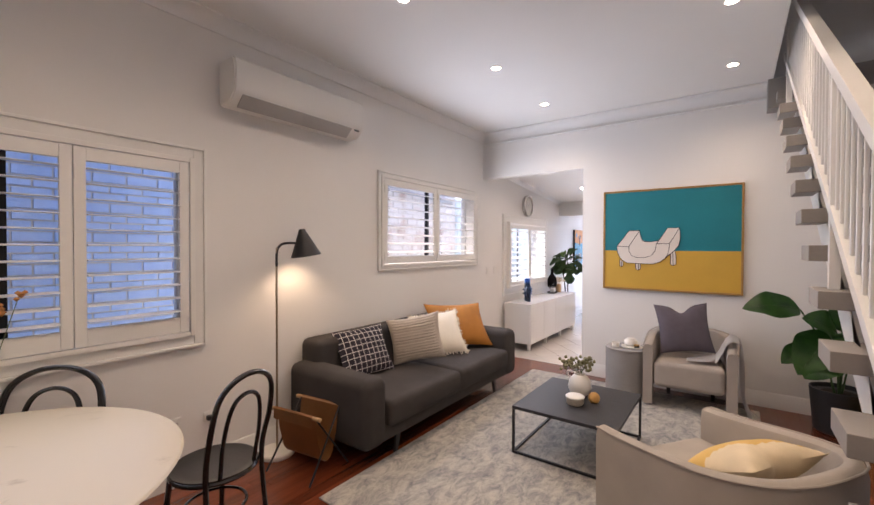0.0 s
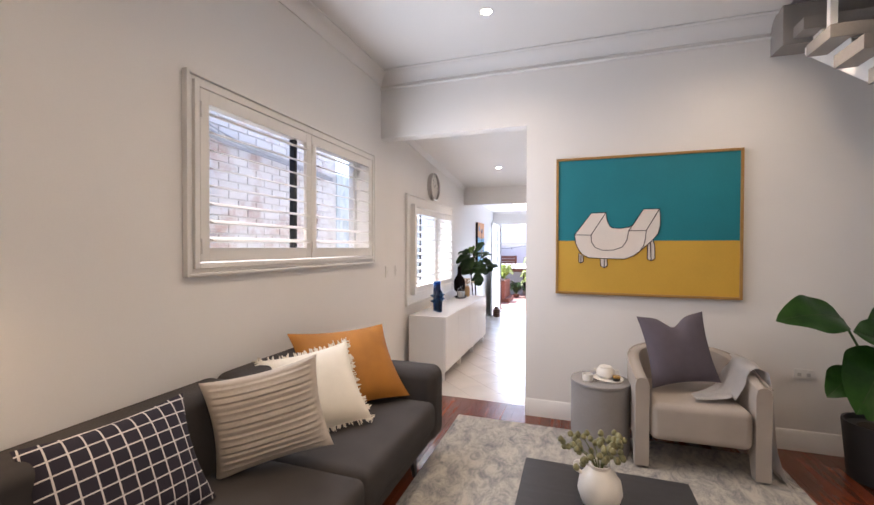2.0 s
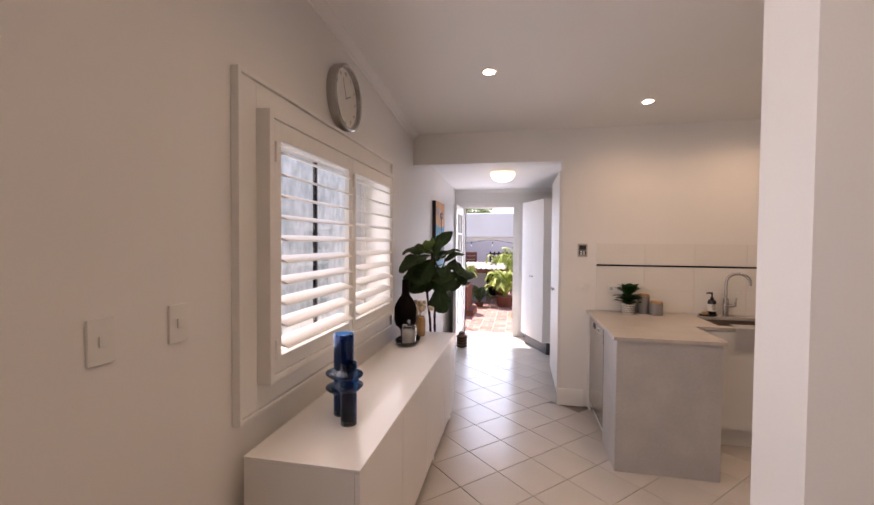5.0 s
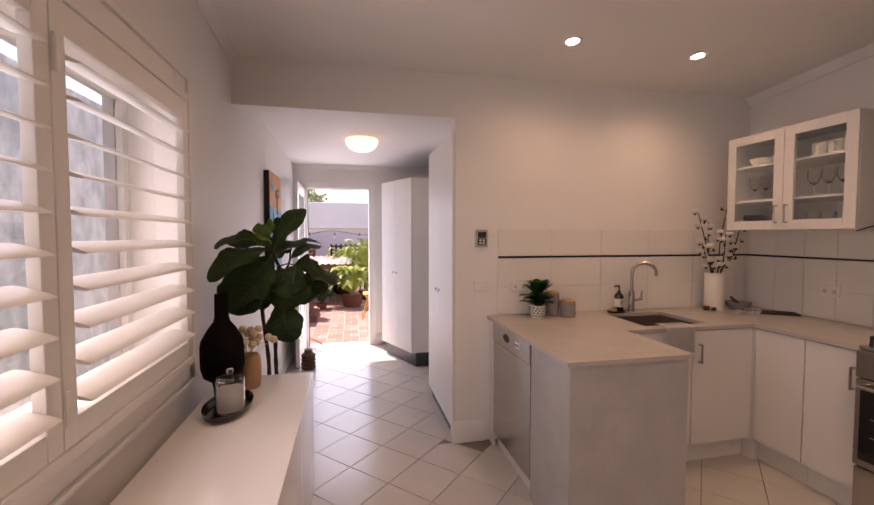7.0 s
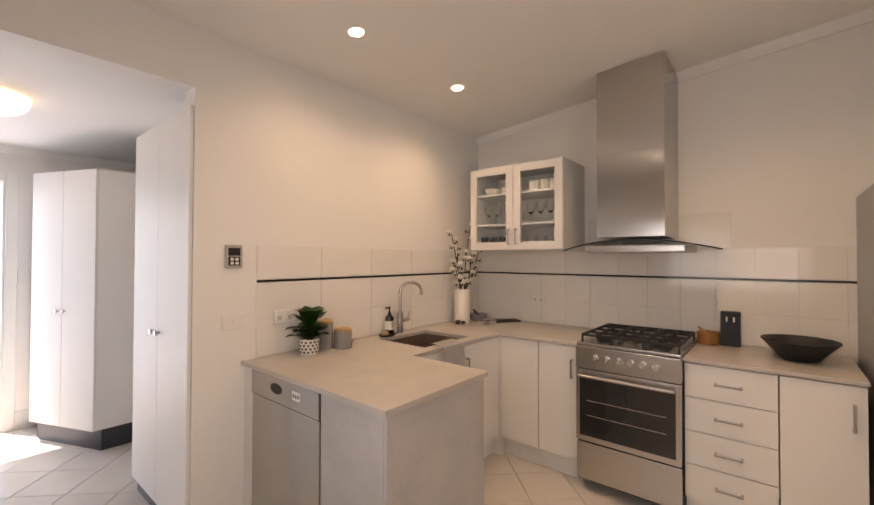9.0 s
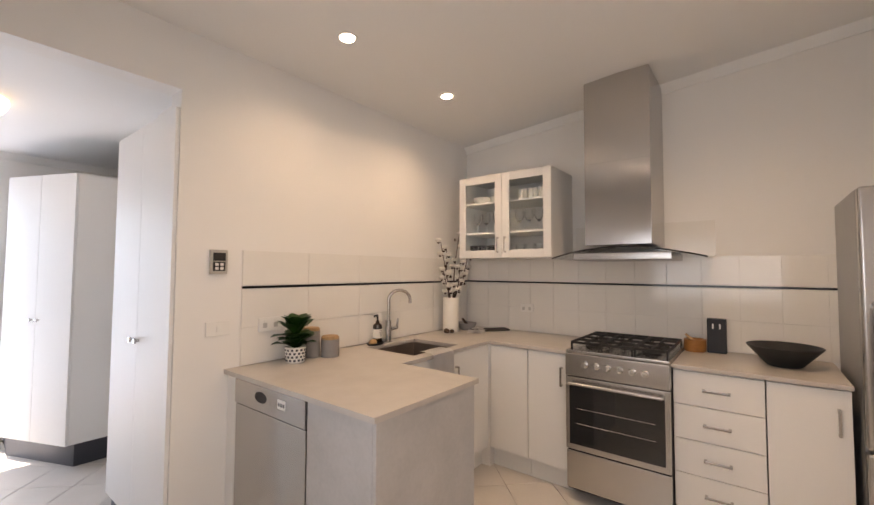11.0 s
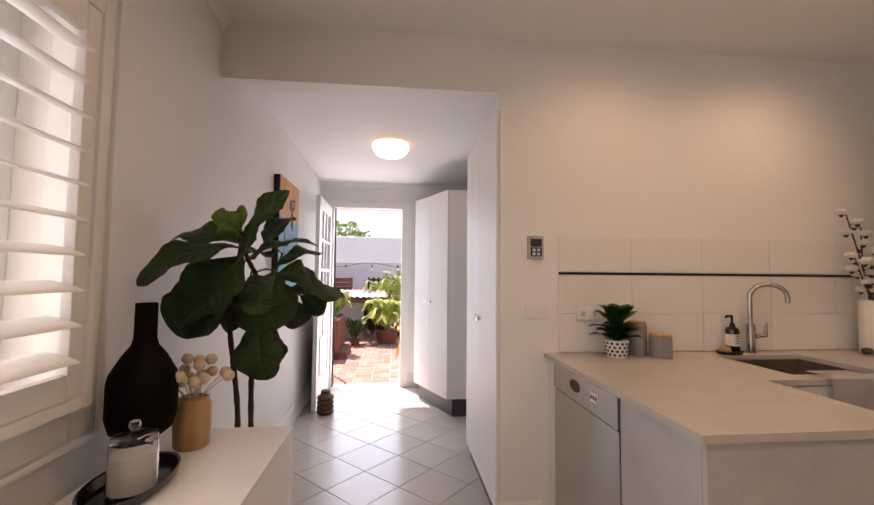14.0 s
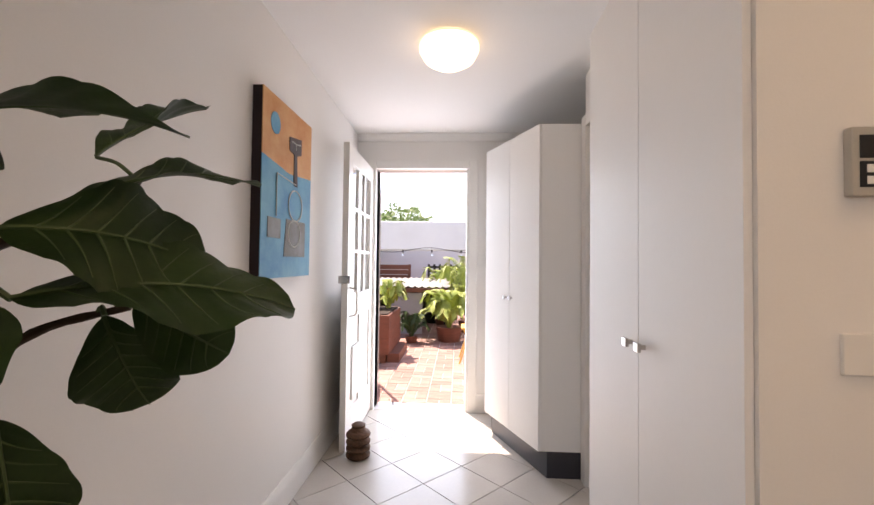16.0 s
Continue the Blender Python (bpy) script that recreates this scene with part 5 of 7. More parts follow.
part("body", lathe([(0, 0), (0.026, 0), (0.026, 0.006), (0.021, 0.008), (0.021, 0.15), (0, 0.152)], 20), STEEL, tap)
R = 0.07
part("spout", tube([(0, 0, 0.14), (0, 0, 0.29)] + [(R - R * math.cos(a), -(R - R * math.cos(a)) * 0.55, 0.29 + R * math.sin(a)) for a in [math.pi * k / 12 for k in range(1, 13)]] + [(2 * R, -2 * R * 0.55, 0.265)], 0.0115, 12), STEEL, tap)
part("lever", tube([(0.018, -0.01, 0.09), (0.055, -0.03, 0.095), (0.062, -0.033, 0.16)], [0.014, 0.012, 0.005], 10), STEEL, tap)

# base cabinets
pen = thing("peninsula", ((PX_0 + PX_1) / 2, 7.8, 0), "kitchen peninsula with grey-white panels", "cabinet")
pen.matrix_world = Matrix.Identity(4)
part("end_panel", box(PX_0 + 0.02, PY_0 + 0.012, 0.0, PX_1 - 0.02, PY_0 + 0.03, BT - 0.023, 0.001), PENPANEL, pen)
part("side_panel", box(PX_0 + 0.02, PY_0 + 0.031, 0.0, PX_0 + 0.038, 7.72, BT - 0.023, 0.001), PENPANEL, pen)
part("filler", box(PX_0 + 0.02, 8.315, 0.0, PX_0 + 0.038, Y2 - 0.002, BT - 0.023, 0.001), CAB, pen)
part("inner_panel", box(PX_1 - 0.038, PY_0 + 0.031, 0.0, PX_1 - 0.02, 7.83, BT - 0.023, 0.001), PENPANEL, pen)
dw = thing("dishwasher", (PX_0 + 0.025, 8.018, 0), "stainless steel dishwasher built into the peninsula", "dishwasher", turn=-90)
part("door", box(-0.29, -0.006, 0.10, 0.29, 0.5, 0.735, 0.004), STEEL, dw)
part("control_panel", box(-0.29, -0.012, 0.74, 0.29, 0.5, 0.855, 0.004), STEEL, dw)
part("grip", lathe([(0, 0), (0.045, 0), (0.04, 0.008), (0, 0.008)], 24), BLACK, dw, "black recessed grip", pose(-0.05, -0.005, 0.805, 90, 0, 0) @ Matrix.Diagonal((1.25, 0.62, 1, 1)))
part("display", box(0.09, -0.0135, 0.785, 0.15, -0.011, 0.825, 0.001), PLASTIC, dw, "pale control label")
for k in range(3):
    part("indicator", box(0.098 + 0.018 * k, -0.0145, 0.797, 0.108 + 0.018 * k, -0.0134, 0.812), GREYPLASTIC, dw)
part("kick_plate", box(-0.29, 0.03, 0.0, 0.29, 0.05, 0.10), CAB, dw)


def base_unit(at, turn, width, label, fronts, kick=0.13, depth=0.58, name="base_cabinet", top=None):
    """A base cabinet that faces its own -y; fronts: (z0, z1, handle) with handle 'h', 'l', 'r' or ''."""
    c = thing(name, at, label, "cabinet", "white kitchen base cabinets", turn=turn)
    part("body", box(-width / 2 + 0.001, 0.02, kick, width / 2 - 0.001, depth, top or BT - 0.024), CAB, c)
    part("kick_board", box(-width / 2 + 0.001, 0.055, 0, width / 2 - 0.001, 0.07, kick), CAB, c)
    for z0, z1, h in fronts:
        d = part("drawer_front" if h == "h" else "door", box(-width / 2 + 0.002, 0.0, z0, width / 2 - 0.002, 0.018, z1, 0.0015), CAB, c)
        if h:
            m = {"h": (0, 0, (z0 + z1) / 2), "l": (-width / 2 + 0.045, 0, z1 - 0.14), "r": (width / 2 - 0.045, 0, z1 - 0.14)}[h]
            b = box(-0.006, -0.03, -0.06, 0.006, -0.022, 0.06, 0.002)
            for s in (-1, 1):
                box(-0.006, -0.022, s * 0.054 - 0.006, 0.006, 0, s * 0.054 + 0.006, 0.001, bm=b)
            part("handle", b, STEEL, d, "brushed steel handle", pose(*m, 0, 90 if h == "h" else 0, 0))
    return c


DOOR = (0.135, BT - 0.03)
base_unit((-0.38, 7.815, 0), 0, 0.46, "white sink cabinet with one door", [(*DOOR, "")], top=0.68)
base_unit((0.077, 7.815, 0), 0, 0.452, "white corner cabinet door with a steel handle", [(*DOOR, "l")], top=0.68)
base_unit((BF + 0.015, 7.655, 0), -90, 0.29, "white cabinet door in the corner", [(*DOOR, "")], depth=0.5)
cf = part("corner_filler", box(0.303, 7.80, 0.0, BF + 0.10, 7.90, BT - 0.024, 0.001), CAB)
tagged(cf, "white corner filler panel between two base cabinets", "panel")
base_unit((BF + 0.015, 7.368, 0), -90, 0.28, "white cabinet door beside the cooker", [(*DOOR, "r")], depth=0.5)
q = (DOOR[1] - DOOR[0]) / 4
base_unit((BF + 0.015, 6.455, 0), -90, 0.395, "white stack of four drawers with steel handles", [(DOOR[0] + k * q + (0.002 if k else 0), DOOR[0] + (k + 1) * q - 0.002, "h") for k in range(4)])
base_unit((BF + 0.015, 6.105, 0), -90, 0.30, "white base cabinet door next to the fridge", [(*DOOR, "r")])

# cooker
ck = thing("cooker", (BF - 0.05, 6.938, 0), "freestanding stainless steel gas cooker with glass oven door", "cooker", turn=-90)
CW = 0.283
part("body", box(-CW + 0.002, 0.02, 0.06, CW - 0.002, 0.62, 0.885, 0.002), BLACK, ck)
part("warming_drawer", box(-CW, -0.002, 0.075, CW, 0.02, 0.30, 0.006), STEEL, ck)
dr = part("oven_door", box(-CW, -0.012, 0.31, CW, 0.02, 0.745, 0.006), STEEL, ck)
part("glass", box(-CW + 0.025, -0.016, 0.345, CW - 0.025, -0.012, 0.695, 0.001), BLACKGLASS, dr, "dark oven glass")
for z in (0.47, 0.56):
    part("oven_rack", tube([(-CW + 0.07, -0.0165, z), (CW - 0.07, -0.0165, z)], 0.0016, 6), STEEL, dr)
part("handle", tube([(-CW + 0.03, -0.014, 0.705), (-CW + 0.035, -0.05, 0.712), (CW - 0.035, -0.05, 0.712), (CW - 0.03, -0.014, 0.705)], 0.010, 10), STEEL, dr, "long steel bar handle")
b = box(-CW, -0.016, 0.75, CW, 0.05, 0.885, 0.006)
part("control_panel", b, STEEL, ck)
for k in range(6):
    part("knob", lathe([(0, 0), (0.021, 0), (0.02, 0.008), (0.016, 0.024), (0, 0.026)], 18), CHROME, ck, "", pose(-0.165 + 0.066 * k, -0.016, 0.825, 90, 0, 0))
part("hob", box(-CW, 0.0, 0.886, CW, 0.62, 0.905, 0.005), STEEL, ck)
for x in (-0.165, 0.165):
    for y in (0.17, 0.46):
        part("burner", lathe([(0, 0.905), (0.05, 0.905), (0.05, 0.915), (0.034, 0.917), (0.034, 0.926), (0, 0.928)], 20, at=(x, y, 0)), IRON, ck, "black burner cap")
part("burner", lathe([(0, 0.905), (0.06, 0.905), (0.06, 0.915), (0.042, 0.917), (0.042, 0.926), (0, 0.928)], 20, at=(0, 0.32, 0)), IRON, ck, "black burner cap")
for x0, x1 in ((-0.27, -0.095), (-0.09, 0.09), (0.095, 0.27)):
    b = bmesh.new()
    xm = (x0 + x1) / 2
    for p in ((x0, 0.05, x0 + 0.01, 0.58), (x1 - 0.01, 0.05, x1, 0.58), (x0 + 0.01, 0.05, x1 - 0.01, 0.06), (x0 + 0.01, 0.57, x1 - 0.01, 0.58), (x0 + 0.01, 0.31, x1 - 0.01, 0.32)):
        box(p[0], p[1], 0.935, p[2], p[3], 0.95, 0.002, bm=b)
    for y in (0.17, 0.46):
        box(xm - 0.005, y - 0.11, 0.936, xm + 0.005, y + 0.11, 0.952, 0.002, bm=b)
        box(x0 + 0.01, y - 0.005, 0.936, x1 - 0.01, y + 0.005, 0.952, 0.002, bm=b)
    for px in (x0 + 0.005, x1 - 0.005):
        for py in (0.055, 0.575):
            box(px - 0.005, py - 0.005, 0.905, px + 0.005, py + 0.005, 0.936, bm=b)
    part("pan_support", b, IRON, ck, "black cast-iron pan support")

# range hood
hood = thing("range_hood", (XE, 6.953, 1.47), "stainless steel chimney range hood with a curved glass canopy", "range hood", turn=-90)
part("chimney", box(-0.212, -0.445, 0.085, 0.185, 0, 1.19, 0.003), HOODSTEEL, hood)
b = bmesh.new()
N = 24
lo, hi = [], []
for k in range(N + 1):
    x = -0.46 + 0.92 * k / N
    z = 0.065 * math.cos(x / 0.46 * math.pi / 2) ** 0.9 if abs(x) < 0.459 else 0.0
    yy = -0.50 + 0.10 * (x / 0.46) ** 2
    lo.append([b.verts.new((x, y, z)) for y in (yy, -0.002)])
    hi.append([b.verts.new((x, y, z + 0.007)) for y in (yy, -0.002)])
for k in range(N):
    b.faces.new((lo[k][0], lo[k][1], lo[k + 1][1], lo[k + 1][0]))
    b.faces.new((hi[k][0], hi[k + 1][0], hi[k + 1][1], hi[k][1]))
    b.faces.new((lo[k][0], lo[k + 1][0], hi[k + 1][0], hi[k][0]))
    b.faces.new((lo[k][1], hi[k][1], hi[k + 1][1], lo[k + 1][1]))
bmesh.ops.recalc_face_normals(b, faces=b.faces)
part("glass_canopy", b, glass("smoked_glass", (0.75, 0.78, 0.78)), hood, "curved glass canopy")
part("canopy_edge", tube([(-0.46 + 0.92 * k / N, -0.50 + 0.10 * (2 * k / N - 1) ** 2, 0.0035 + (0.065 * math.cos((2 * k / N - 1) * math.pi / 2) ** 0.9 if 0 < k < N else 0)) for k in range(N + 1)], 0.0045, 6), BLACKGLASS, hood)
b = box(-0.29, -0.455, -0.012, 0.29, -0.002, 0.045, 0.008)
for v in b.verts:
    if v.co.z > 0.02:
        v.co.z += 0.012 - 0.25 * v.co.x ** 2
part("motor_box", b, STEEL, hood)
for k in range(5):
    part("button", lathe([(0, 0), (0.005, 0), (0.005, 0.003), (0, 0.003)], 10), CHROME, hood, "", pose(-0.04 + 0.02 * k, -0.455, 0.018, 90, 0, 0))
part("panel_seam", box(-0.2122, -0.4462, 0.62, 0.1852, 0.0, 0.6215), STEEL, hood)

# glass-door wall cabinet with crockery
GC0, GC1, GX = 7.405, 8.19, 0.475
gc = thing("glass_wall_cabinet", (XE, (GC0 + GC1) / 2, 1.485), "white wall cabinet with two glass doors over the bench", "cabinet", turn=-90)
W2, GD, GH = (GC1 - GC0) / 2, XE - GX, 0.65
b = box(-W2, -GD + 0.02, 0, -W2 + 0.016, 0, GH)
box(W2 - 0.016, -GD + 0.02, 0, W2, 0, GH, bm=b)
box(-W2 + 0.016, -GD + 0.02, 0, W2 - 0.016, 0, 0.016, bm=b)
box(-W2 + 0.016, -GD + 0.02, GH - 0.016, W2 - 0.016, 0, GH, bm=b)
box(-W2 + 0.016, -0.012, 0.016, W2 - 0.016, 0, GH - 0.016, bm=b)
part("body", b, CAB, gc)
SH = (0.19, 0.43)
for z in SH:
    part("shelf", box(-W2 + 0.017, -GD + 0.03, z, W2 - 0.017, -0.013, z + 0.014), CAB, gc)
for s in (-1, 1):
    x0, x1 = (-W2 + 0.001, -0.0015) if s < 0 else (0.0015, W2 - 0.001)
    b = box(x0, -GD, 0.001, x0 + 0.06, -GD + 0.019, GH - 0.001, 0.002)
    box(x1 - 0.06, -GD, 0.001, x1, -GD + 0.019, GH - 0.001, 0.002, bm=b)
    box(x0 + 0.06, -GD, 0.001, x1 - 0.06, -GD + 0.018, 0.061, 0.002, bm=b)
    box(x0 + 0.06, -GD, GH - 0.061, x1 - 0.06, -GD + 0.018, GH - 0.001, 0.002, bm=b)
    d = part("door", b, CAB, gc)
    g = part("pane", box(x0 + 0.06, -GD + 0.008, 0.061, x1 - 0.06, -GD + 0.012, GH - 0.061), FROST, d, "clear glass pane")
    g.visible_shadow = False
    hb = box(-0.005, -0.03, -0.06, 0.005, -0.022, 0.06, 0.002)
    for q in (-1, 1):
        box(-0.005, -0.022, q * 0.054 - 0.006, 0.005, 0, q * 0.054 + 0.006, 0.001, bm=hb)
    part("handle", hb, STEEL, d, "brushed steel handle", pose(s * 0.032, -GD, 0.10))


def on_shelf(x, y, z):
    return gc.matrix_world @ Vector((x, y, z))


def mug(at, turn, group, label="white ceramic mug on the cabinet shelf"):
    c = thing("mug", at, label, "mug", group, turn=turn)
    part("mug_body", lathe([(0, 0), (0.035, 0), (0.04, 0.006), (0.042, 0.085), (0.039, 0.085), (0.037, 0.008), (0, 0.007)], 22), CERAMIC, c)
    part("handle", tube(bend([(0.04, 0, 0.068), (0.065, 0, 0.062), (0.065, 0, 0.03), (0.039, 0, 0.02)], 5), 0.005, 7), CERAMIC, c)


for x in (0.11, 0.20, 0.28):
    mug(on_shelf(x, -GD + 0.14, SH[1] + 0.015), 200, "mugs in the cabinet")
for x, r in ((-0.26, 0.075), (-0.13, 0.055)):
    c = thing("tea_cup", on_shelf(x, -GD + 0.15, SH[1] + 0.015), "white stacked cups and bowls on the cabinet shelf", "cup", "cups in the cabinet")
    part("bowl_body", lathe([(0, 0), (r * 0.45, 0), (r * 0.9, 0.03), (r, 0.055), (r * 0.95, 0.055), (r * 0.8, 0.03), (0, 0.01)], 24), CERAMIC, c)


def stem_glass(at):
    g = thing("wine_glass", at, "clear stemmed wine glass on the cabinet shelf", "glass", "wine glasses in the cabinet")
    part("glass_body", lathe([(0, 0), (0.03, 0.002), (0.006, 0.008), (0.004, 0.07), (0.02, 0.085), (0.034, 0.12), (0.03, 0.17), (0.028, 0.17), (0.031, 0.12), (0.017, 0.088), (0, 0.08)], 16), CLEAR, g)


for x in (0.08, 0.16, 0.24, 0.31, -0.30, -0.22, -0.12):
    stem_glass(on_shelf(x, -GD + 0.14, SH[0] + 0.015))
for k, x in enumerate((-0.33, -0.25, -0.17, -0.09, 0.09, 0.17, 0.25, 0.33)):
    g = thing("tumbler", on_shelf(x, -GD + 0.13, 0.017), "dark glass tumbler on the cabinet's bottom shelf" if x < 0 else "clear glass tumbler on the cabinet's bottom shelf", "glass", "tumblers in the cabinet")
    part("glass_body", lathe([(0, 0), (0.03, 0), (0.034, 0.09), (0.031, 0.09), (0.028, 0.01), (0, 0.01)], 16), BLACKGLASS if x < 0 else CLEAR, g)

# fridge
fr = thing("fridge", (0.27, 5.64, 0), "tall stainless steel fridge with a curved bar handle", "fridge", turn=-90)
part("body", box(-0.285, 0.03, 0.02, 0.285, 0.62, 1.76, 0.01), material("fridge_grey", (0.35, 0.35, 0.35), 0.4, 0.3), fr)
for z0, z1 in ((0.04, 0.62), (0.63, 1.76)):
    d = part("door", box(-0.285, -0.03, z0, 0.285, 0.028, z1, 0.014, seg=3), STEEL, fr)
    a, c = (z1 - 0.03, z1 - 0.55) if z0 < 0.1 else (z0 + 0.62, z0 + 0.02)
    part("handle", tube(bend([(-0.245, -0.03, a), (-0.245, -0.075, a - 0.05), (-0.245, -0.095, (a + c) / 2), (-0.245, -0.075, c + 0.05), (-0.245, -0.03, c)], 8), 0.012, 10), STEEL, d, "curved steel bar handle")

# ---- things on the bench ----
pp = thing("herb_pot", (-0.97, 8.27, BT), "small leafy plant in a white patterned pot", "potted plant")
part("pot", lathe([(0, 0), (0.045, 0), (0.05, 0.008), (0.056, 0.085), (0.052, 0.085), (0.05, 0.075), (0, 0.073)], 28), CERAMIC, pp)
b = bmesh.new()
for i in range(4):
    for k in range(14):
        a = 2 * math.pi * (k + 0.5 * (i % 2)) / 14
        r = 0.0485 + 0.0062 * (0.014 + 0.018 * i) / 0.085 * 1.0
        join(b, box(-0.006, -0.002, -0.0055, 0.006, 0.001, 0.0055), pose(r * math.cos(a), r * math.sin(a), 0.016 + 0.018 * i, 0, 0, math.degrees(a) + 90))
part("pattern", b, GREYPLASTIC, pp, "dark pressed pattern")
for k in range(48):
    a, t = k * 2.4, (k % 6) / 4
    r = 0.06 + 0.065 * ((k * 3) % 7) / 6
    base = Vector((0.012 * math.cos(a), 0.012 * math.sin(a), 0.075 + 0.07 * t))
    tip = base + Vector((r * math.cos(a), r * math.sin(a) * 0.8, 0.03 + 0.05 * t * (1 if k % 3 else -0.4)))
    bb, *_ = leaf(base=base, tip=tip, width=0.075, droop=0.12, n=6, m=2, tipw=0.55, seed=k)
    bmesh.ops.solidify(bb, geom=bb.faces[:], thickness=0.001)
    part("leaf", bb, BIGLEAF, pp)
for x, y, r, h in ((-0.835, 8.32, 0.046, 0.15), (-0.755, 8.25, 0.05, 0.10)):
    c = thing("canister", (x, y, BT), "grey ceramic canister with a wooden lid", "canister", "canisters on the bench")
    part("jar", lathe([(0, 0), (r, 0), (r + 0.002, 0.004), (r + 0.002, h), (0, h)], 28), CONCRETE, c)
    part("lid", lathe([(0, h), (r, h), (r + 0.001, h + 0.012), (r - 0.006, h + 0.019), (0, h + 0.019)], 28), OAK, c, "oak lid")
sd = thing("soap_dish", (-0.33, 8.315, BT), "black oval soap dish with a brush", "dish")
b = lathe([(0, 0), (0.06, 0), (0.075, 0.014), (0.07, 0.015), (0.055, 0.006), (0, 0.006)], 28)
part("dish_body", b, BLACK, sd, "", Matrix.Diagonal((1, 0.6, 1, 1)))
part("brush", lathe([(0, 0.008), (0.025, 0.008), (0.028, 0.02), (0.02, 0.036), (0, 0.038)], 16, at=(-0.025, 0, 0)), OAK, sd, "wooden brush head")
sp = thing("soap_bottle", (-0.295, 8.335, BT + 0.015), "amber glass pump soap bottle with a cream label", "soap bottle")
part("bottle", lathe([(0, 0), (0.03, 0), (0.032, 0.004), (0.032, 0.1), (0.028, 0.115), (0.013, 0.125), (0.013, 0.14), (0, 0.14)], 22), material("amber_glass", (0.02, 0.009, 0.004), 0.12), sp)
part("label", lathe([(0.0325, 0.025), (0.0328, 0.025), (0.0328, 0.085), (0.0325, 0.085)], 22), CERAMIC, sp, "cream paper label")
b = bmesh.new()
for k, w in enumerate((0.02, 0.028, 0.024, 0.016)):
    box(-w / 2, -0.0336, 0.075 - 0.012 * k, w / 2, -0.0326, 0.079 - 0.012 * k, bm=b)
part("print", b, GREYPLASTIC, sp)
part("pump", tube([(0, 0, 0.14), (0, 0, 0.175), (0, 0, 0.176), (-0.04, -0.01, 0.178), (-0.045, -0.012, 0.168)], [0.006, 0.006, 0.008, 0.006, 0.004], 8), BLACK, sp)
vs = thing("flower_vase", (0.47, 8.27, BT), "tall cream vase with bare branches of cotton flowers", "vase")
part("vase_body", lathe([(0, 0), (0.062, 0), (0.066, 0.008), (0.066, 0.275), (0.062, 0.282), (0.056, 0.28), (0.056, 0.2), (0, 0.2)], 32), CERAMIC, vs)
TWIG = material("twig", (0.07, 0.04, 0.025), 0.8, vary=0.3, scale=30)
COTTON = material("cotton_white", (0.78, 0.74, 0.68), 0.95, vary=0.06, scale=40, fine=200, bump=0.6)
for k, tip in enumerate(((-0.22, -0.06, 0.72), (-0.10, -0.03, 0.66), (0.15, -0.08, 0.70), (0.06, -0.04, 0.80), (-0.04, -0.12, 0.56), (0.19, -0.03, 0.52), (-0.17, -0.05, 0.50))):
    tip = Vector(tip)
    line = bend([(0.008 * (k - 3), 0, 0.1), (tip.x * 0.25, tip.y * 0.3, 0.30), tip * 0.62 + Vector((0.02 * (-1) ** k, 0, 0.03)), tip], 5)
    n = len(line)
    st = part("branch", tube(line, [0.006 - 0.003 * i / n for i in range(n)], 6), TWIG, vs)
    for q in range(7):
        p = line[min(n - 1, int(n * (0.46 + 0.09 * q)))]
        c = p + Vector((0.028 * math.cos(q * 2.6 + k), 0.02 * math.sin(q * 2.1 + k), 0.012))
        b = tube([p, c], 0.002, 5)
        part("twig", b, TWIG, st)
        b = bmesh.new()
        if (q + k) % 5 == 3:
            lathe([(0, -0.012), (0.009, -0.004), (0.007, 0.008), (0, 0.016)], 8, b, c)
            part("bud", b, TWIG, st)
        else:
            for e in range(4):
                lathe([(0, -0.016), (0.012, -0.01), (0.017, 0), (0.012, 0.011), (0, 0.015)], 9, b, c + Vector((math.cos(e * 1.57), math.sin(e * 1.57), 0.3)) * 0.013)
            part("cotton_boll", b, COTTON, st)
            part("husk", lathe([(0, -0.026), (0.005, -0.023), (0.012, -0.013), (0.010, -0.011), (0.004, -0.018), (0, -0.02)], 9, at=c), TWIG, st)
for x, y, r in ((0.385, 8.25, 0.025), (0.42, 8.22, 0.019)):
    s = part("seed_pod", lathe([(0, 0), (r * 0.7, r * 0.2), (r, r * 0.75), (r * 0.8, r * 1.3), (0, r * 1.55)], 16), TWIG)
    s.location = (x, y, BT)
    tagged(s, "dark round seed pod lying on the bench", "seed pod", "seed pods")
db = thing("stone_bowl", (0.66, 8.24, BT), "small pale stone bowl with a wooden pestle", "bowl")
part("bowl_body", lathe([(0, 0), (0.05, 0), (0.075, 0.03), (0.085, 0.06), (0.078, 0.06), (0.06, 0.025), (0, 0.015)], 28), CONCRETE, db)
part("pestle", tube([(0.02, 0, 0.03), (-0.09, -0.02, 0.10)], [0.014, 0.009], 10), TWIG, db, "dark wooden pestle")


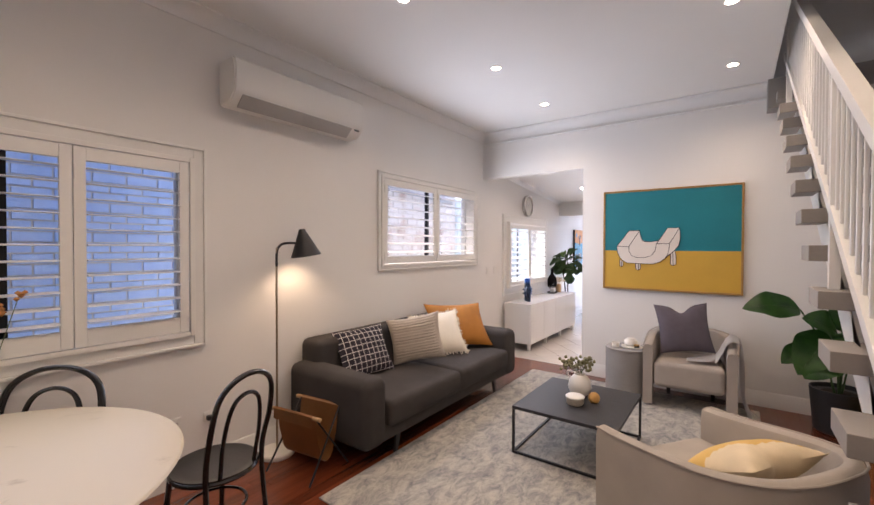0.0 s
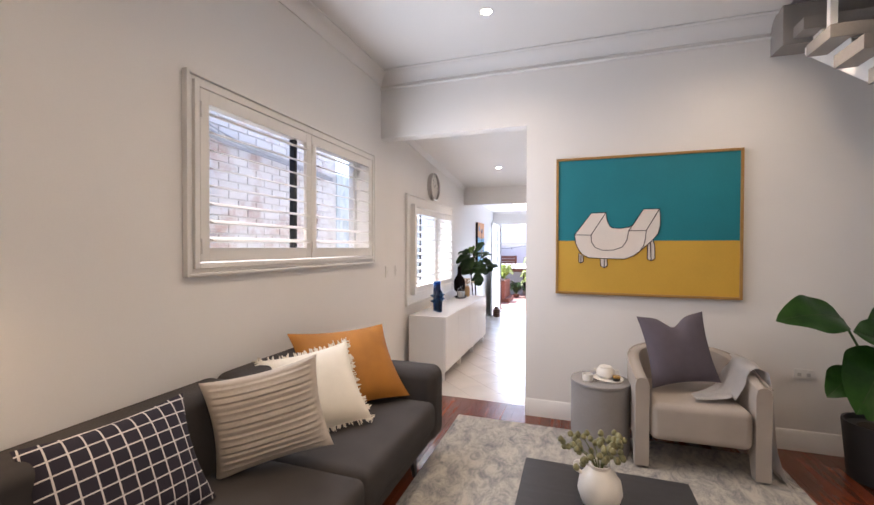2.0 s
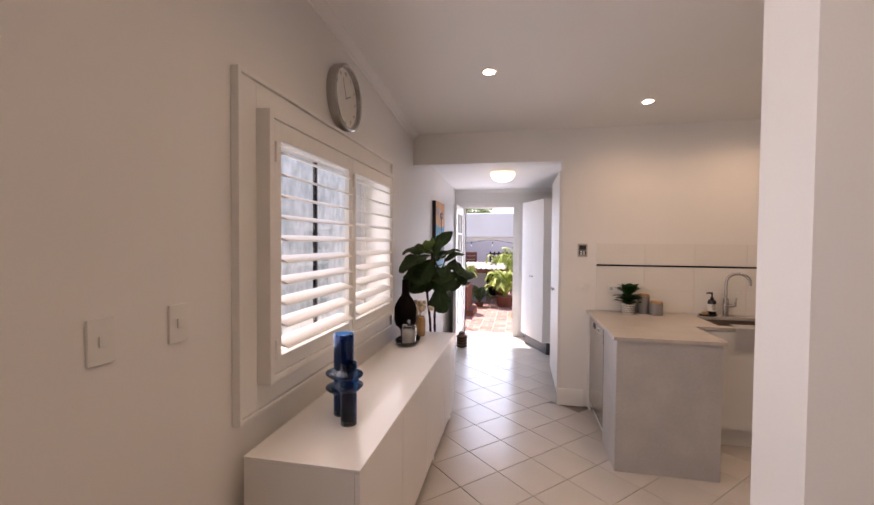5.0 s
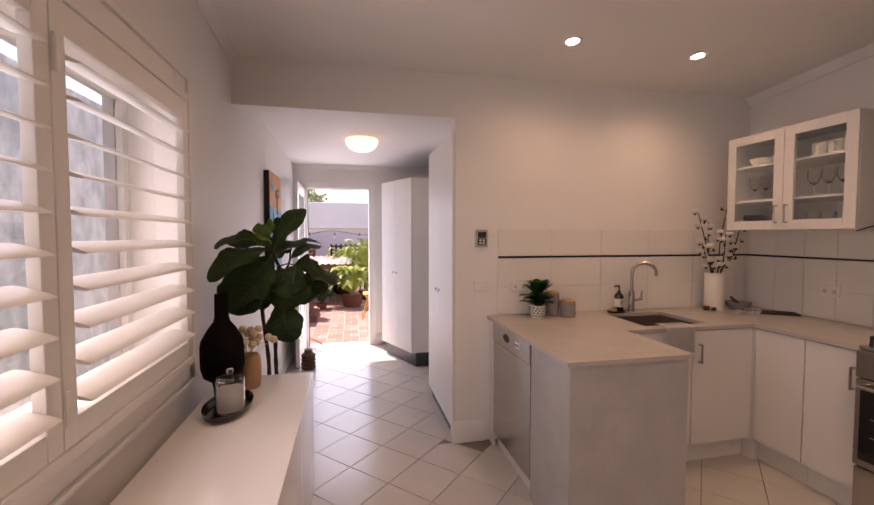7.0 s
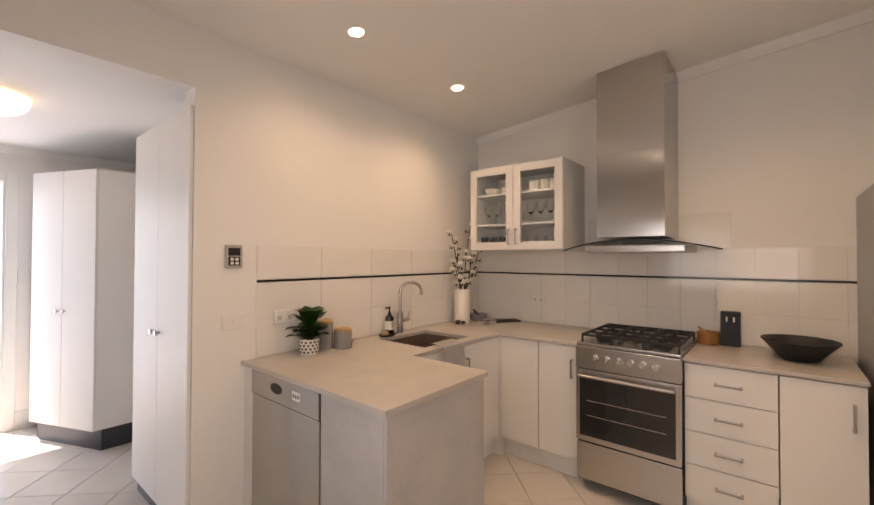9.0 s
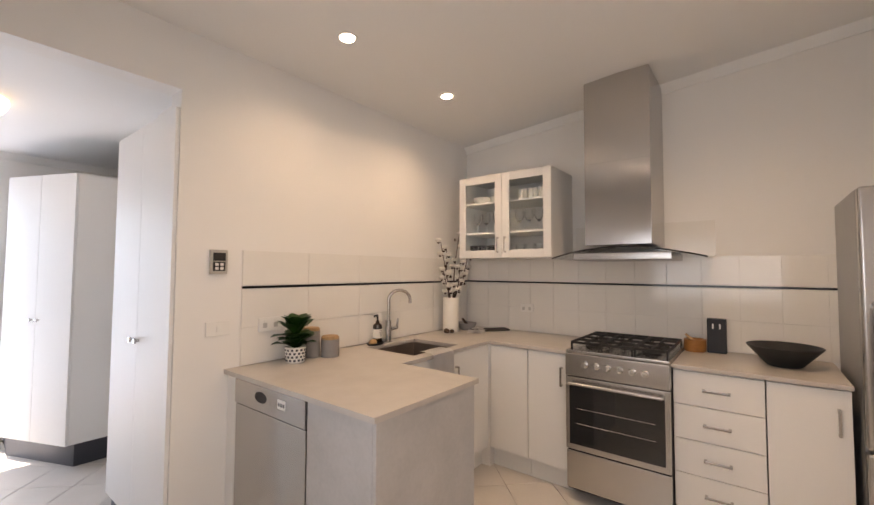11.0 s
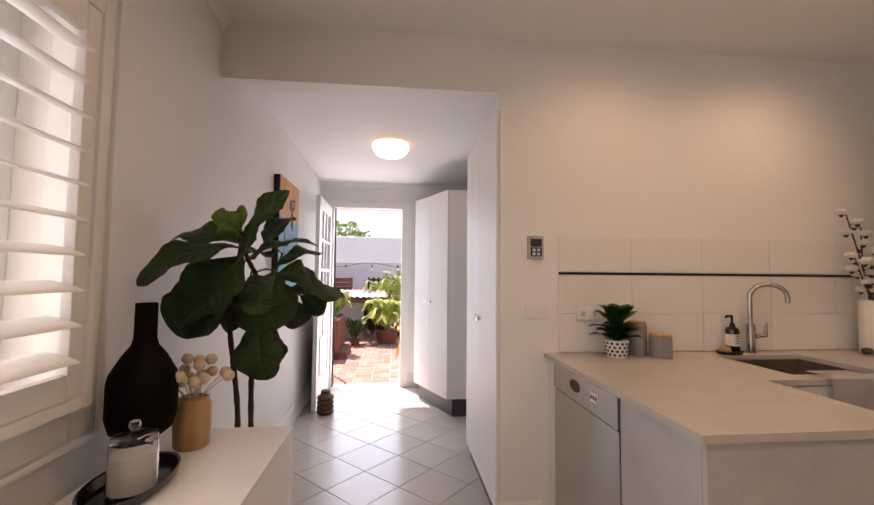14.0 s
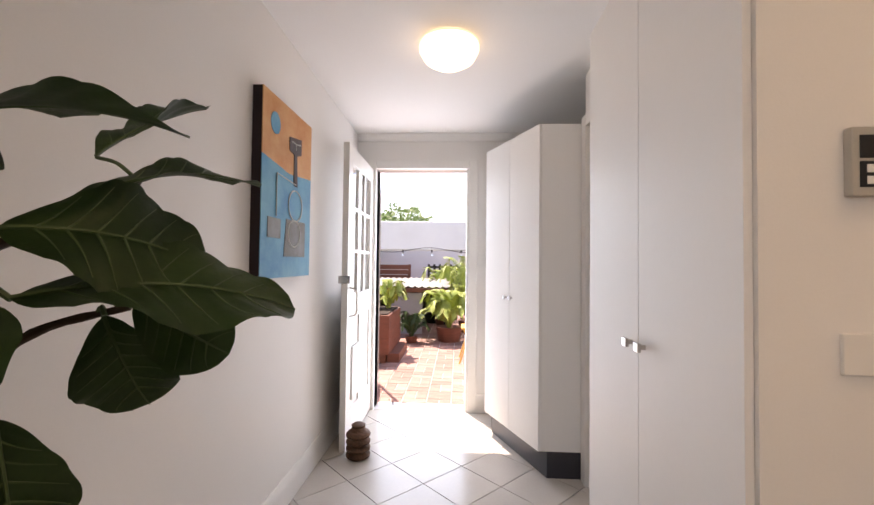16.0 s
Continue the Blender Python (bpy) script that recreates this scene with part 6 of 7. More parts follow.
def folded_cloth(name, at, turn, w, d, label, mat, n=14):
    b = bmesh.new()
    rows = []
    for i in range(n + 1):
        rows.append([b.verts.new(((i / n - 0.5) * w + 0.01 * math.sin(k), (k / n - 0.5) * d, 0.012 + 0.012 * abs(noise.noise((i * 0.5, k * 0.35, 2))) + 0.02 * max(0, math.sin(i * 0.9 + k * 0.3)) ** 2)) for k in range(n + 1)])
    for a, c in zip(rows, rows[1:]):
        for k in range(n):
            b.faces.new((a[k], a[k + 1], c[k + 1], c[k]))
    bmesh.ops.solidify(b, geom=b.faces[:], thickness=0.010)
    lo = min(v.co.z for v in b.verts)
    for v in b.verts:
        v.co.z -= lo
    o = part(name, b, mat)
    o.matrix_world = pose(*at, 0, 0, turn)
    return tagged(o, label, "cloth")


folded_cloth("tea_towel", (0.60, 8.10, BT), 20, 0.22, 0.13, "grey and white tea towel bunched on the bench", THROW)
bd = part("serving_board", box(-0.16, -0.06, 0, 0.16, 0.06, 0.014, 0.006), DARKWOOD)
bd.matrix_world = pose(0.74, 8.06, BT, 0, 0, -35)
tagged(bd, "dark wooden serving board on the bench", "board")


def hanging_cloth():
    """A tea towel over the bench's front edge at the sink."""
    b = bmesh.new()
    prof = [(0.10, 0.008), (0.05, 0.009), (0.012, 0.008), (-0.008, 0.0), (-0.012, -0.03), (-0.012, -0.1), (-0.014, -0.16)]
    rows = []
    for y, z in prof:
        rows.append([b.verts.new(((k / 10 - 0.5) * 0.2 * (1 + 0.25 * max(0, -z)), y - 0.004 * math.sin(k * 1.3) * max(0, -z) * 8, z)) for k in range(11)])
    for a, c in zip(rows, rows[1:]):
        for k in range(10):
            b.faces.new((a[k], a[k + 1], c[k + 1], c[k]))
    bmesh.ops.solidify(b, geom=b.faces[:], thickness=0.006)
    o = part("tea_towel", b, THROW)
    o.matrix_world = pose(-0.27, 7.793, BT + 0.004)
    tagged(o, "pale grey tea towel hung over the bench edge", "cloth")


hanging_cloth()
bw = thing("serving_bowl", (0.62, 6.17, BT), "wide black pottery bowl on the bench", "bowl")
part("bowl_body", lathe([(0, 0), (0.07, 0), (0.08, 0.006), (0.165, 0.105), (0.16, 0.108), (0.075, 0.014), (0, 0.012)], 44), material("black_pottery", (0.016, 0.017, 0.018), 0.5, vary=0.2, scale=10, bump=0.05), bw)
kb = thing("knife_block", (0.82, 6.48, BT), "tall black knife block", "knife block")
part("block", box(-0.03, -0.05, 0, 0.03, 0.05, 0.21, 0.004), BLACK, kb)
for y in (-0.018, 0.018):
    part("slot_mark", box(-0.032, y - 0.004, 0.15, -0.0305, y + 0.004, 0.18), PLASTIC, kb)
mo = thing("wooden_mortar", (0.80, 6.595, BT), "oval orange-brown wooden salt box with a scoop", "salt box")
b = lathe([(0, 0), (0.055, 0), (0.062, 0.02), (0.06, 0.075), (0.05, 0.078), (0.046, 0.05), (0, 0.045)], 28)
part("box_body", b, material("orange_wood", (0.33, 0.14, 0.035), 0.5, vary=0.2, scale=12), mo)
part("scoop", tube([(0.0, 0.0, 0.05), (-0.01, 0.05, 0.105)], [0.012, 0.007], 8), OAK, mo)

# wall plates, keypad
wall_plate((-1.055, Y2 - 0.009, 1.09), "-y", "white double power outlet on the tiles", 0.13, 0.075)
wall_plate((XE - 0.009, 7.79, 1.08), "-x", "white double power outlet on the tiles", 0.115, 0.07)
wall_plate((-1.327, Y2, 1.092), "-y", "white light switch plate in the kitchen", 0.12, 0.072, "switch", "light_switch")
wall_plate((-1.856, Y3, 1.265), "-y", "white light switch by the back door", 0.07, 0.115, "switch", "light_switch")
kp = thing("alarm_keypad", (-1.335, Y2, 1.424), "grey alarm keypad on the wall", "keypad")
part("casing", box(-0.042, -0.018, -0.06, 0.042, 0, 0.06, 0.004), material("keypad_grey", (0.42, 0.40, 0.36), 0.4), kp)
part("screen", box(-0.03, -0.0195, 0.005, 0.03, -0.018, 0.045, 0.001), BLACKGLASS, kp, "dark screen")
part("key_pad_area", box(-0.03, -0.0195, -0.045, 0.03, -0.018, 0.0, 0.001), BLACK, kp)
for k in range(4):
    part("key", box(-0.02 + 0.024 * (k % 2), -0.0215, -0.04 + 0.02 * (k // 2), -0.004 + 0.024 * (k % 2), -0.0195, -0.026 + 0.02 * (k // 2), 0.001), PLASTIC, kp)

# ---- sideboard under the kitchen window ----
SBX0, SBX1, SB0, SB1, SBH = -2.86, -2.42, 5.79, 7.92, 0.72
sb = thing("sideboard", ((SBX0 + SBX1) / 2, (SB0 + SB1) / 2, 0), "long low white gloss sideboard on short square legs", "sideboard")
sb.matrix_world = Matrix.Identity(4)
part("body", box(SBX0, SB0, 0.11, SBX1 - 0.02, SB1, SBH - 0.012, 0.002), CAB, sb)
part("top", box(SBX0 - 0.002, SB0 - 0.002, SBH - 0.011, SBX1 + 0.002, SB1 + 0.002, SBH, 0.002), GLOSS, sb)
for k in range(4):
    w = (SB1 - SB0) / 4
    part("door", box(SBX1 - 0.019, SB0 + k * w + 0.0015, 0.112, SBX1, SB0 + (k + 1) * w - 0.0015, SBH - 0.014, 0.002), GLOSS, sb)
for k in range(4):
    y = SB0 + 0.03 + (SB1 - SB0 - 0.1) * k / 3
    for x in (SBX0 + 0.02, SBX1 - 0.07):
        part("leg", box(x, y, 0, x + 0.04, y + 0.04, 0.11, 0.003), PLASTIC, sb)


def ring_vase(at, h, r, rings, label):
    v = thing("blue_vase", at, label, "vase", "blue glass vases")
    prof = [(0, 0), (r, 0)]
    for z in rings:
        prof += [(r, z - 0.03), (r * 1.75, z - 0.004), (r * 1.78, z), (r * 1.75, z + 0.004), (r, z + 0.02)]
    prof += [(r, h), (r * 0.92, h), (r * 0.92, 0.02), (0, 0.02)]
    part("vase_body", lathe(prof, 36), BLUEGLASS, v)


ring_vase((-2.665, 6.21, SBH), 0.36, 0.045, (0.12, 0.185), "tall blue glass vase with two flared rings")
ring_vase((-2.60, 6.115, SBH), 0.26, 0.034, (0.165, 0.21), "short blue glass vase with two flared rings")
tr = thing("oval_tray", (-2.72, 7.50, SBH), "black oval footed tray", "tray")
b = lathe([(0, 0.008), (0.10, 0.008), (0.115, 0.03), (0.122, 0.032), (0.118, 0.012), (0.1, 0), (0, 0)], 40)
part("tray_body", b, BLACKGLOSS, tr, "", Matrix.Diagonal((0.75, 1.25, 1, 1)))
cj = thing("candle_jar", (-2.705, 7.475, SBH + 0.009), "cream candle in a clear glass jar with a knobbed lid", "candle")
part("jar", lathe([(0, 0), (0.05, 0), (0.054, 0.006), (0.054, 0.125), (0.051, 0.125), (0.051, 0.008), (0, 0.006)], 32), CLEAR, cj)
part("wax", lathe([(0, 0.008), (0.049, 0.008), (0.049, 0.095), (0, 0.094)], 28), CERAMIC, cj, "cream wax")
part("lid", lathe([(0, 0.126), (0.053, 0.126), (0.05, 0.138), (0.02, 0.146), (0.008, 0.15), (0.015, 0.162), (0.01, 0.172), (0, 0.174)], 28), CLEAR, cj)
bo = thing("bottle_vase", (-2.775, 7.625, SBH), "large matt black bottle vase", "vase")
part("vase_body", lathe([(0, 0), (0.035, 0.0), (0.038, 0.06), (0.045, 0.085), (0.077, 0.11), (0.088, 0.15), (0.088, 0.245), (0.083, 0.268), (0.056, 0.318), (0.034, 0.348), (0.029, 0.368), (0.028, 0.468), (0.024, 0.468), (0.023, 0.37), (0, 0.36)], 44), DARKCERAMIC, bo)
wv = thing("bud_vase", (-2.70, 7.765, SBH), "turned oak bud vase with dried cream ball flowers", "vase")
part("vase_body", lathe([(0, 0), (0.047, 0), (0.052, 0.006), (0.055, 0.06), (0.054, 0.13), (0.046, 0.155), (0.04, 0.158), (0.036, 0.15), (0, 0.14)], 32), OAK, wv)
DRY = material("dried_cream", (0.66, 0.53, 0.36), 0.9, vary=0.15, scale=60, fine=300, bump=0.6)
for k in range(20):
    a, r = 2.4 * k, 0.02 + 0.10 * ((k * 5) % 11) / 10
    tip = Vector((r * math.cos(a), r * math.sin(a), 0.225 + 0.06 * ((k * 3) % 7) / 6 - 0.3 * r))
    s = part("stem", tube(bend([(0.01 * math.cos(a), 0.01 * math.sin(a), 0.14), tip * 0.6 + Vector((0, 0, 0.06)), tip], 4), 0.0014, 5), DRY, wv)
    part("ball_flower", lathe([(0, -0.018), (0.011, -0.015), (0.018, -0.005), (0.018, 0.005), (0.011, 0.015), (0, 0.018)], 12, at=tip), DRY, s)

# wall clock
cl = thing("wall_clock", (XW, 6.73, 2.31), "round wall clock with a brushed steel rim and white face", "clock", turn=90)
part("rim", lathe([(0.165, 0), (0.182, 0), (0.185, 0.01), (0.185, 0.055), (0.178, 0.06), (0.17, 0.055), (0.165, 0.03)], 56), STEEL, cl, "", pose(0, 0, 0, 90, 0, 0))
part("face", lathe([(0, 0.03), (0.168, 0.03), (0.168, 0.025), (0, 0.025)], 48), CERAMIC, cl, "white clock face", pose(0, 0, 0, 90, 0, 0))
for k in range(12):
    a = 2 * math.pi * k / 12
    nb = bpy.data.curves.new("numeral", "FONT")
    nb.body, nb.size, nb.extrude, nb.align_x, nb.align_y = str(k or 12), 0.028, 0.0006, "CENTER", "CENTER"
    tmp = bpy.data.objects.new("numeral_tmp", nb)
    me = bpy.data.meshes.new_from_object(tmp)
    bpy.data.objects.remove(tmp)
    me.materials.append(BLACK)
    me.name = "numeral"
    o = new("numeral", me)
    o.parent = cl
    o.matrix_local = pose(0.138 * math.sin(a), -0.0315, 0.138 * math.cos(a), 90, 0, 0)
for ang, L, w in ((65, 0.075, 0.004), (-22, 0.115, 0.003)):
    part("clock_arm", box(-w / 2, -0.036, -0.01, w / 2, -0.0345, L, 0.0005), BLACK, cl, "", pose(0, 0, 0, 0, ang, 0))


# ---- fiddle-leaf fig beside the sideboard ----
FX, FY = -2.665, 8.125
fg = thing("fiddle_leaf_fig", (FX, FY, 0), "fiddle-leaf fig with dark leathery leaves in a white pot", "potted plant")
part("pot", lathe([(0, 0), (0.14, 0), (0.15, 0.01), (0.175, 0.52), (0.175, 0.54), (0.158, 0.54), (0.153, 0.49), (0, 0.485)], 40), CERAMIC, fg, "white round pot")
part("soil", lathe([(0, 0.487), (0.152, 0.489)], 28), bpy.data.materials["potting_soil"], fg)
TRUNKS = [bend([(-0.01, -0.03, 0.47), (-0.001, -0.068, 0.75), (-0.02, -0.12, 1.07), (0.02, -0.18, 1.25), (0.048, -0.217, 1.43)], 8),
          bend([(0.03, 0.02, 0.47), (0.02, 0.02, 0.79), (0.04, -0.03, 1.0), (0.08, -0.11, 1.22), (0.06, -0.17, 1.32), (0.045, -0.205, 1.38)], 8),
          bend([(0.05, -0.05, 1.08), (0.10, 0.0, 1.15), (0.19, 0.04, 1.18)], 6), bend([(0.08, -0.11, 1.22), (0.10, 0.03, 1.29), (0.09, 0.17, 1.37)], 6)]
for k, line in enumerate(TRUNKS):
    n = len(line)
    part("trunk" if k < 2 else "limb", tube(line, [(0.0115 if k < 2 else 0.007) * (1 - 0.35 * i / n) * (1 + 0.12 * math.sin(i * 2.3)) for i in range(n)], 9), BARK, fg)
LEAVES = [
    # base, tip, width, young, facing
    ((0.055, -0.205, 1.350), (0.230, -0.285, 1.573), 0.133, 0, (-0.72, -0.62, 0.1)),
    ((0.047, -0.215, 1.406), (-0.019, -0.325, 1.468), 0.120, 1, (0.1, -0.75, 0.6)),
    ((0.033, -0.215, 1.401), (-0.026, -0.265, 1.426), 0.065, 1, (0, -0.8, 0.5)),
    ((0.033, -0.215, 1.434), (0.043, -0.215, 1.530), 0.040, 1, (0.5, -0.8, 0.1)),
    ((0.045, -0.21, 1.385), (-0.235, -0.16, 1.39), 0.15, 0, (0, -0.5, 0.8)),
    ((0.05, -0.20, 1.34), (-0.14, -0.27, 1.06), 0.26, 0, (-0.05, -0.85, 0.5)),
    ((0.068, -0.175, 1.271), (0.158, -0.145, 1.060), 0.225, 0, (0.2, -0.85, 0.5)),
    ((0.088, -0.105, 1.100), (0.128, -0.135, 0.869), 0.195, 0, (-0.2, -1, 0.1)),
    ((0.108, -0.045, 1.064), (0.120, -0.025, 0.880), 0.115, 0, (0.9, -0.6, 0.1)),
    ((0.158, -0.075, 1.199), (0.389, 0.092, 1.173), 0.15, 0, (-0.1, -0.62, 0.75)),
    ((0.048, -0.145, 1.324), (0.276, 0.025, 1.396), 0.125, 0, (0, -0.2, 1)),
    ((0.011, 0.175, 1.412), (0.075, 0.365, 1.563), 0.146, 0, (-0.3, -0.85, 0.3)),
    ((0.113, 0.025, 1.312), (0.251, 0.255, 1.377), 0.111, 0, (0, -0.55, 0.8)),
    ((0.138, -0.075, 1.272), (0.269, 0.075, 1.228), 0.162, 0, (0.2, -0.8, 0.6)),
    ((0.207, 0.025, 1.183), (0.305, 0.075, 1.113), 0.101, 0, (0.3, -0.8, 0.3)),
    ((0.169, 0.025, 1.170), (0.194, 0.075, 1.043), 0.118, 0, (0.4, -0.9, 0.1)),
    ((0.038, -0.175, 1.311), (-0.004, -0.205, 1.216), 0.102, 0, (-0.2, -0.9, 0.3)),
    ((-0.024, -0.125, 1.172), (-0.089, -0.225, 1.051), 0.099, 0, (-0.2, -0.7, 0.6)),
    ((0.013, -0.125, 1.225), (-0.051, -0.075, 1.044), 0.164, 0, (-0.4, -0.9, 0.2)),
    ((0.071, -0.195, 1.328), (0.114, -0.225, 1.349), 0.040, 0, (0.3, -0.8, 0.5)),
    ((0.160, -0.175, 1.287), (0.148, -0.195, 1.151), 0.158, 0, (-0.3, -0.9, 0.4)),
    ((0.040, -0.175, 1.346), (0.074, -0.025, 1.345), 0.135, 0, (0.1, -0.4, 0.9)),
    ((0.04, -0.21, 1.37), (-0.182, -0.43, 1.235), 0.15, 0, (0.1, -0.45, 0.85)),
    ((0.05, -0.18, 1.32), (-0.12, -0.05, 1.10), 0.20, 0, (-0.3, -0.8, 0.4)),
    ((0.08, -0.11, 1.2), (0.14, -0.27, 1.13), 0.18, 0, (0.1, -0.7, 0.7)),
    ((0.02, -0.16, 1.2), (-0.1, -0.33, 1.09), 0.18, 0, (-0.1, -0.6, 0.7)),
]
for k, (a, c, w, young, up) in enumerate(LEAVES):
    o = leaf_part(fg, NEWLEAF if young else LEAF, base=a, tip=c, width=w, droop=0.10 + 0.05 * math.sin(k * 2.1), wavy=0.20, tipw=0.60, blunt=0.52, n=40, m=7, cup=0.16 + 0.10 * math.sin(k * 1.3), seed=k * 1.7, up=up, quilt=0.055)
    near = min((p for line in TRUNKS for p in line), key=lambda p: (p - Vector(a)).length)
    part("stalk", tube(bend([near, (near + Vector(a)) / 2 + Vector((0, 0, 0.01)), a], 4), 0.0035, 6), LEAFVEIN, o)

# ---- hall cupboards ----
nc = thing("hall_cupboard", (-1.538, 8.84, 0), "tall white two-door cupboard with small square knobs", "cupboard", turn=-90)
part("body", box(-0.43, 0.018, 0.10, 0.31, 0.60, 2.15), HALLWHITE, nc)
part("kick_board", box(-0.43, 0.03, 0, 0.31, 0.05, 0.10), GREYPLASTIC, nc, "dark grey kick board")
for a, c, kx in ((-0.43, -0.0015, -0.04), (0.0015, 0.43, 0.04)):
    d = part("door", box(a, 0.0, 0.10, c, 0.0165, 2.15, 0.0015), HALLWHITE, nc)
    b = box(kx - 0.015, -0.026, 1.005, kx + 0.015, -0.016, 1.03, 0.002)
    box(kx - 0.006, -0.016, 1.012, kx + 0.006, 0, 1.024, bm=b)
    part("knob", b, STEEL, d, "square steel knob")
fc = thing("splayed_cupboard", (-1.56, 10.08, 0), "tall white cupboard with a splayed two-door front and black kick", "cupboard")
d0, d1 = Vector((0, 0)), Vector((-0.27, 0.63))
t = (d1 - d0).normalized()
o2 = Vector((-t.y, t.x))
b = bmesh.new()
plan = [(0, 0), (d1.x, d1.y), (d1.x + 0.02, 1.0), (0.65, 1.0), (0.65, 0)]
r0, r1 = [b.verts.new((x, y, 0.155)) for x, y in plan], [b.verts.new((x, y, 2.07)) for x, y in plan]
b.faces.new(r0), b.faces.new(r1)
for k in range(5):
    b.faces.new((r0[k], r0[(k + 1) % 5], r1[(k + 1) % 5], r1[k]))
bmesh.ops.recalc_face_normals(b, faces=b.faces)
part("body", b, HALLWHITE, fc)
b = bmesh.new()
plan = [(0.035, 0.006), (d1.x + 0.04, d1.y), (d1.x + 0.06, 1.0), (0.6, 1.0), (0.6, 0.006)]
r0, r1 = [b.verts.new((x, y, 0.0)) for x, y in plan], [b.verts.new((x, y, 0.155)) for x, y in plan]
b.faces.new(r0), b.faces.new(r1)
for k in range(5):
    b.faces.new((r0[k], r0[(k + 1) % 5], r1[(k + 1) % 5], r1[k]))
bmesh.ops.recalc_face_normals(b, faces=b.faces)
part("kick_board", b, GREYPLASTIC, fc, "black kick board")
L = (d1 - d0).length
m = pose(0, 0, 0, 0, 0, math.degrees(math.atan2(t.y, t.x)))
for a, c, kx in ((0.001, L / 2 - 0.0015, L / 2 - 0.035), (L / 2 + 0.0015, L - 0.001, L / 2 + 0.035)):
    d = part("door", box(a, 0.001, 0.155, c, 0.019, 2.07, 0.0015), HALLWHITE, fc, "", m)
    b = box(kx - 0.013, 0.034, 1.005, kx + 0.013, 0.044, 1.03, 0.002)
    box(kx - 0.006, 0.019, 1.012, kx + 0.006, 0.034, 1.024, bm=b)
    part("knob", b, STEEL, d, "square steel knob")
b = with_holes("x", -1.31, -1.25, 9.32, 10.08, 0, 2.38, [])
structure("wall_hall_recess", b, WALL, "white wall between the hall cupboards", "wall")
b = box(-1.335, 10.0, 0, -1.31, 10.075, 2.1, 0.003)
box(-1.335, 9.33, 0, -1.31, 9.40, 2.1, 0.003, bm=b)
box(-1.334, 9.40, 2.03, -1.31, 10.0, 2.1, 0.003, bm=b)
structure("hall_architrave", b, TRIM, "white moulded architrave of the hall recess", "trim")
b = box(-1.335, Y2B, 2.155, -0.9, 9.30, 2.4)
structure("wall_over_cupboard", b, WALL, "white wall above the hall cupboard", "wall")

# ---- abstract canvas ----
ab = thing("abstract_canvas", (XW, 9.59, 1.165), "abstract canvas in orange and blue with dark edges", "painting", turn=90)
AW, AH, AD = 0.56, 0.82, 0.045
part("stretcher", box(-AW / 2, -AD, 0, AW / 2, 0, AH, 0.002), material("dark_canvas_edge", (0.025, 0.012, 0.015), 0.8), ab)
SKYO = two_tone("orange_paint", (0.55, 0.22, 0.07), (0.66, 0.36, 0.16), 5, 0.7, (0.35, 0.65), bump=0.2)
SEAB = two_tone("blue_paint", (0.05, 0.25, 0.45), (0.16, 0.42, 0.55), 4, 0.7, (0.35, 0.65), bump=0.2)
GREYP = two_tone("grey_paint", (0.16, 0.15, 0.14), (0.25, 0.27, 0.27), 6, 0.7, (0.35, 0.65), bump=0.2)
SHIP = material("dark_paint", (0.07, 0.05, 0.05), 0.7, vary=0.2, scale=14)
LINE = material("chalk_line", (0.62, 0.62, 0.58), 0.8)


def flat(pts, d, mat, nm):
    part(nm, prism([(-AW / 2 + u * AW, -AD + 0.002, AH * (1 - v)) for u, v in pts], (0, -0.002 - d, 0)), mat, ab)


flat([(0, 0), (1, 0), (1, 0.36), (0.5, 0.39), (0, 0.35)], 0.002, SKYO, "orange_field")
flat([(0, 0.35), (0.5, 0.39), (1, 0.36), (1, 1), (0, 1)], 0.002, SEAB, "blue_field")
flat([(0.21 + 0.085 * math.cos(k * math.pi / 10), 0.15 + 0.06 * math.sin(k * math.pi / 10)) for k in range(20)], 0.004, SEAB, "blue_disc")
flat([(0.48, 0.17), (0.74, 0.14), (0.74, 0.24), (0.64, 0.26), (0.66, 0.45), (0.58, 0.45), (0.58, 0.26), (0.48, 0.25)], 0.006, SHIP, "funnel")
flat([(0.44, 0.66), (0.86, 0.66), (0.86, 0.88), (0.40, 0.88)], 0.005, GREYP, "grey_block")
flat([(0.24, 0.42), (0.62, 0.44), (0.62, 0.64), (0.24, 0.64)], 0.0035, bpy.data.materials["blue_paint"], "blue_block")
flat([(0.10, 0.67), (0.33, 0.67), (0.33, 0.78), (0.10, 0.78)], 0.005, GREYP, "grey_block")
for cx, cy, r in ((0.62, 0.57, 0.15), (0.60, 0.74, 0.13)):
    part("chalk_ring", tube([(-AW / 2 + (cx + r * math.cos(a)) * AW, -AD - 0.006, AH * (1 - cy - r * 0.62 * math.sin(a))) for a in [2 * math.pi * k / 28 for k in range(28)]], 0.003, 5, closed=True), LINE, ab)
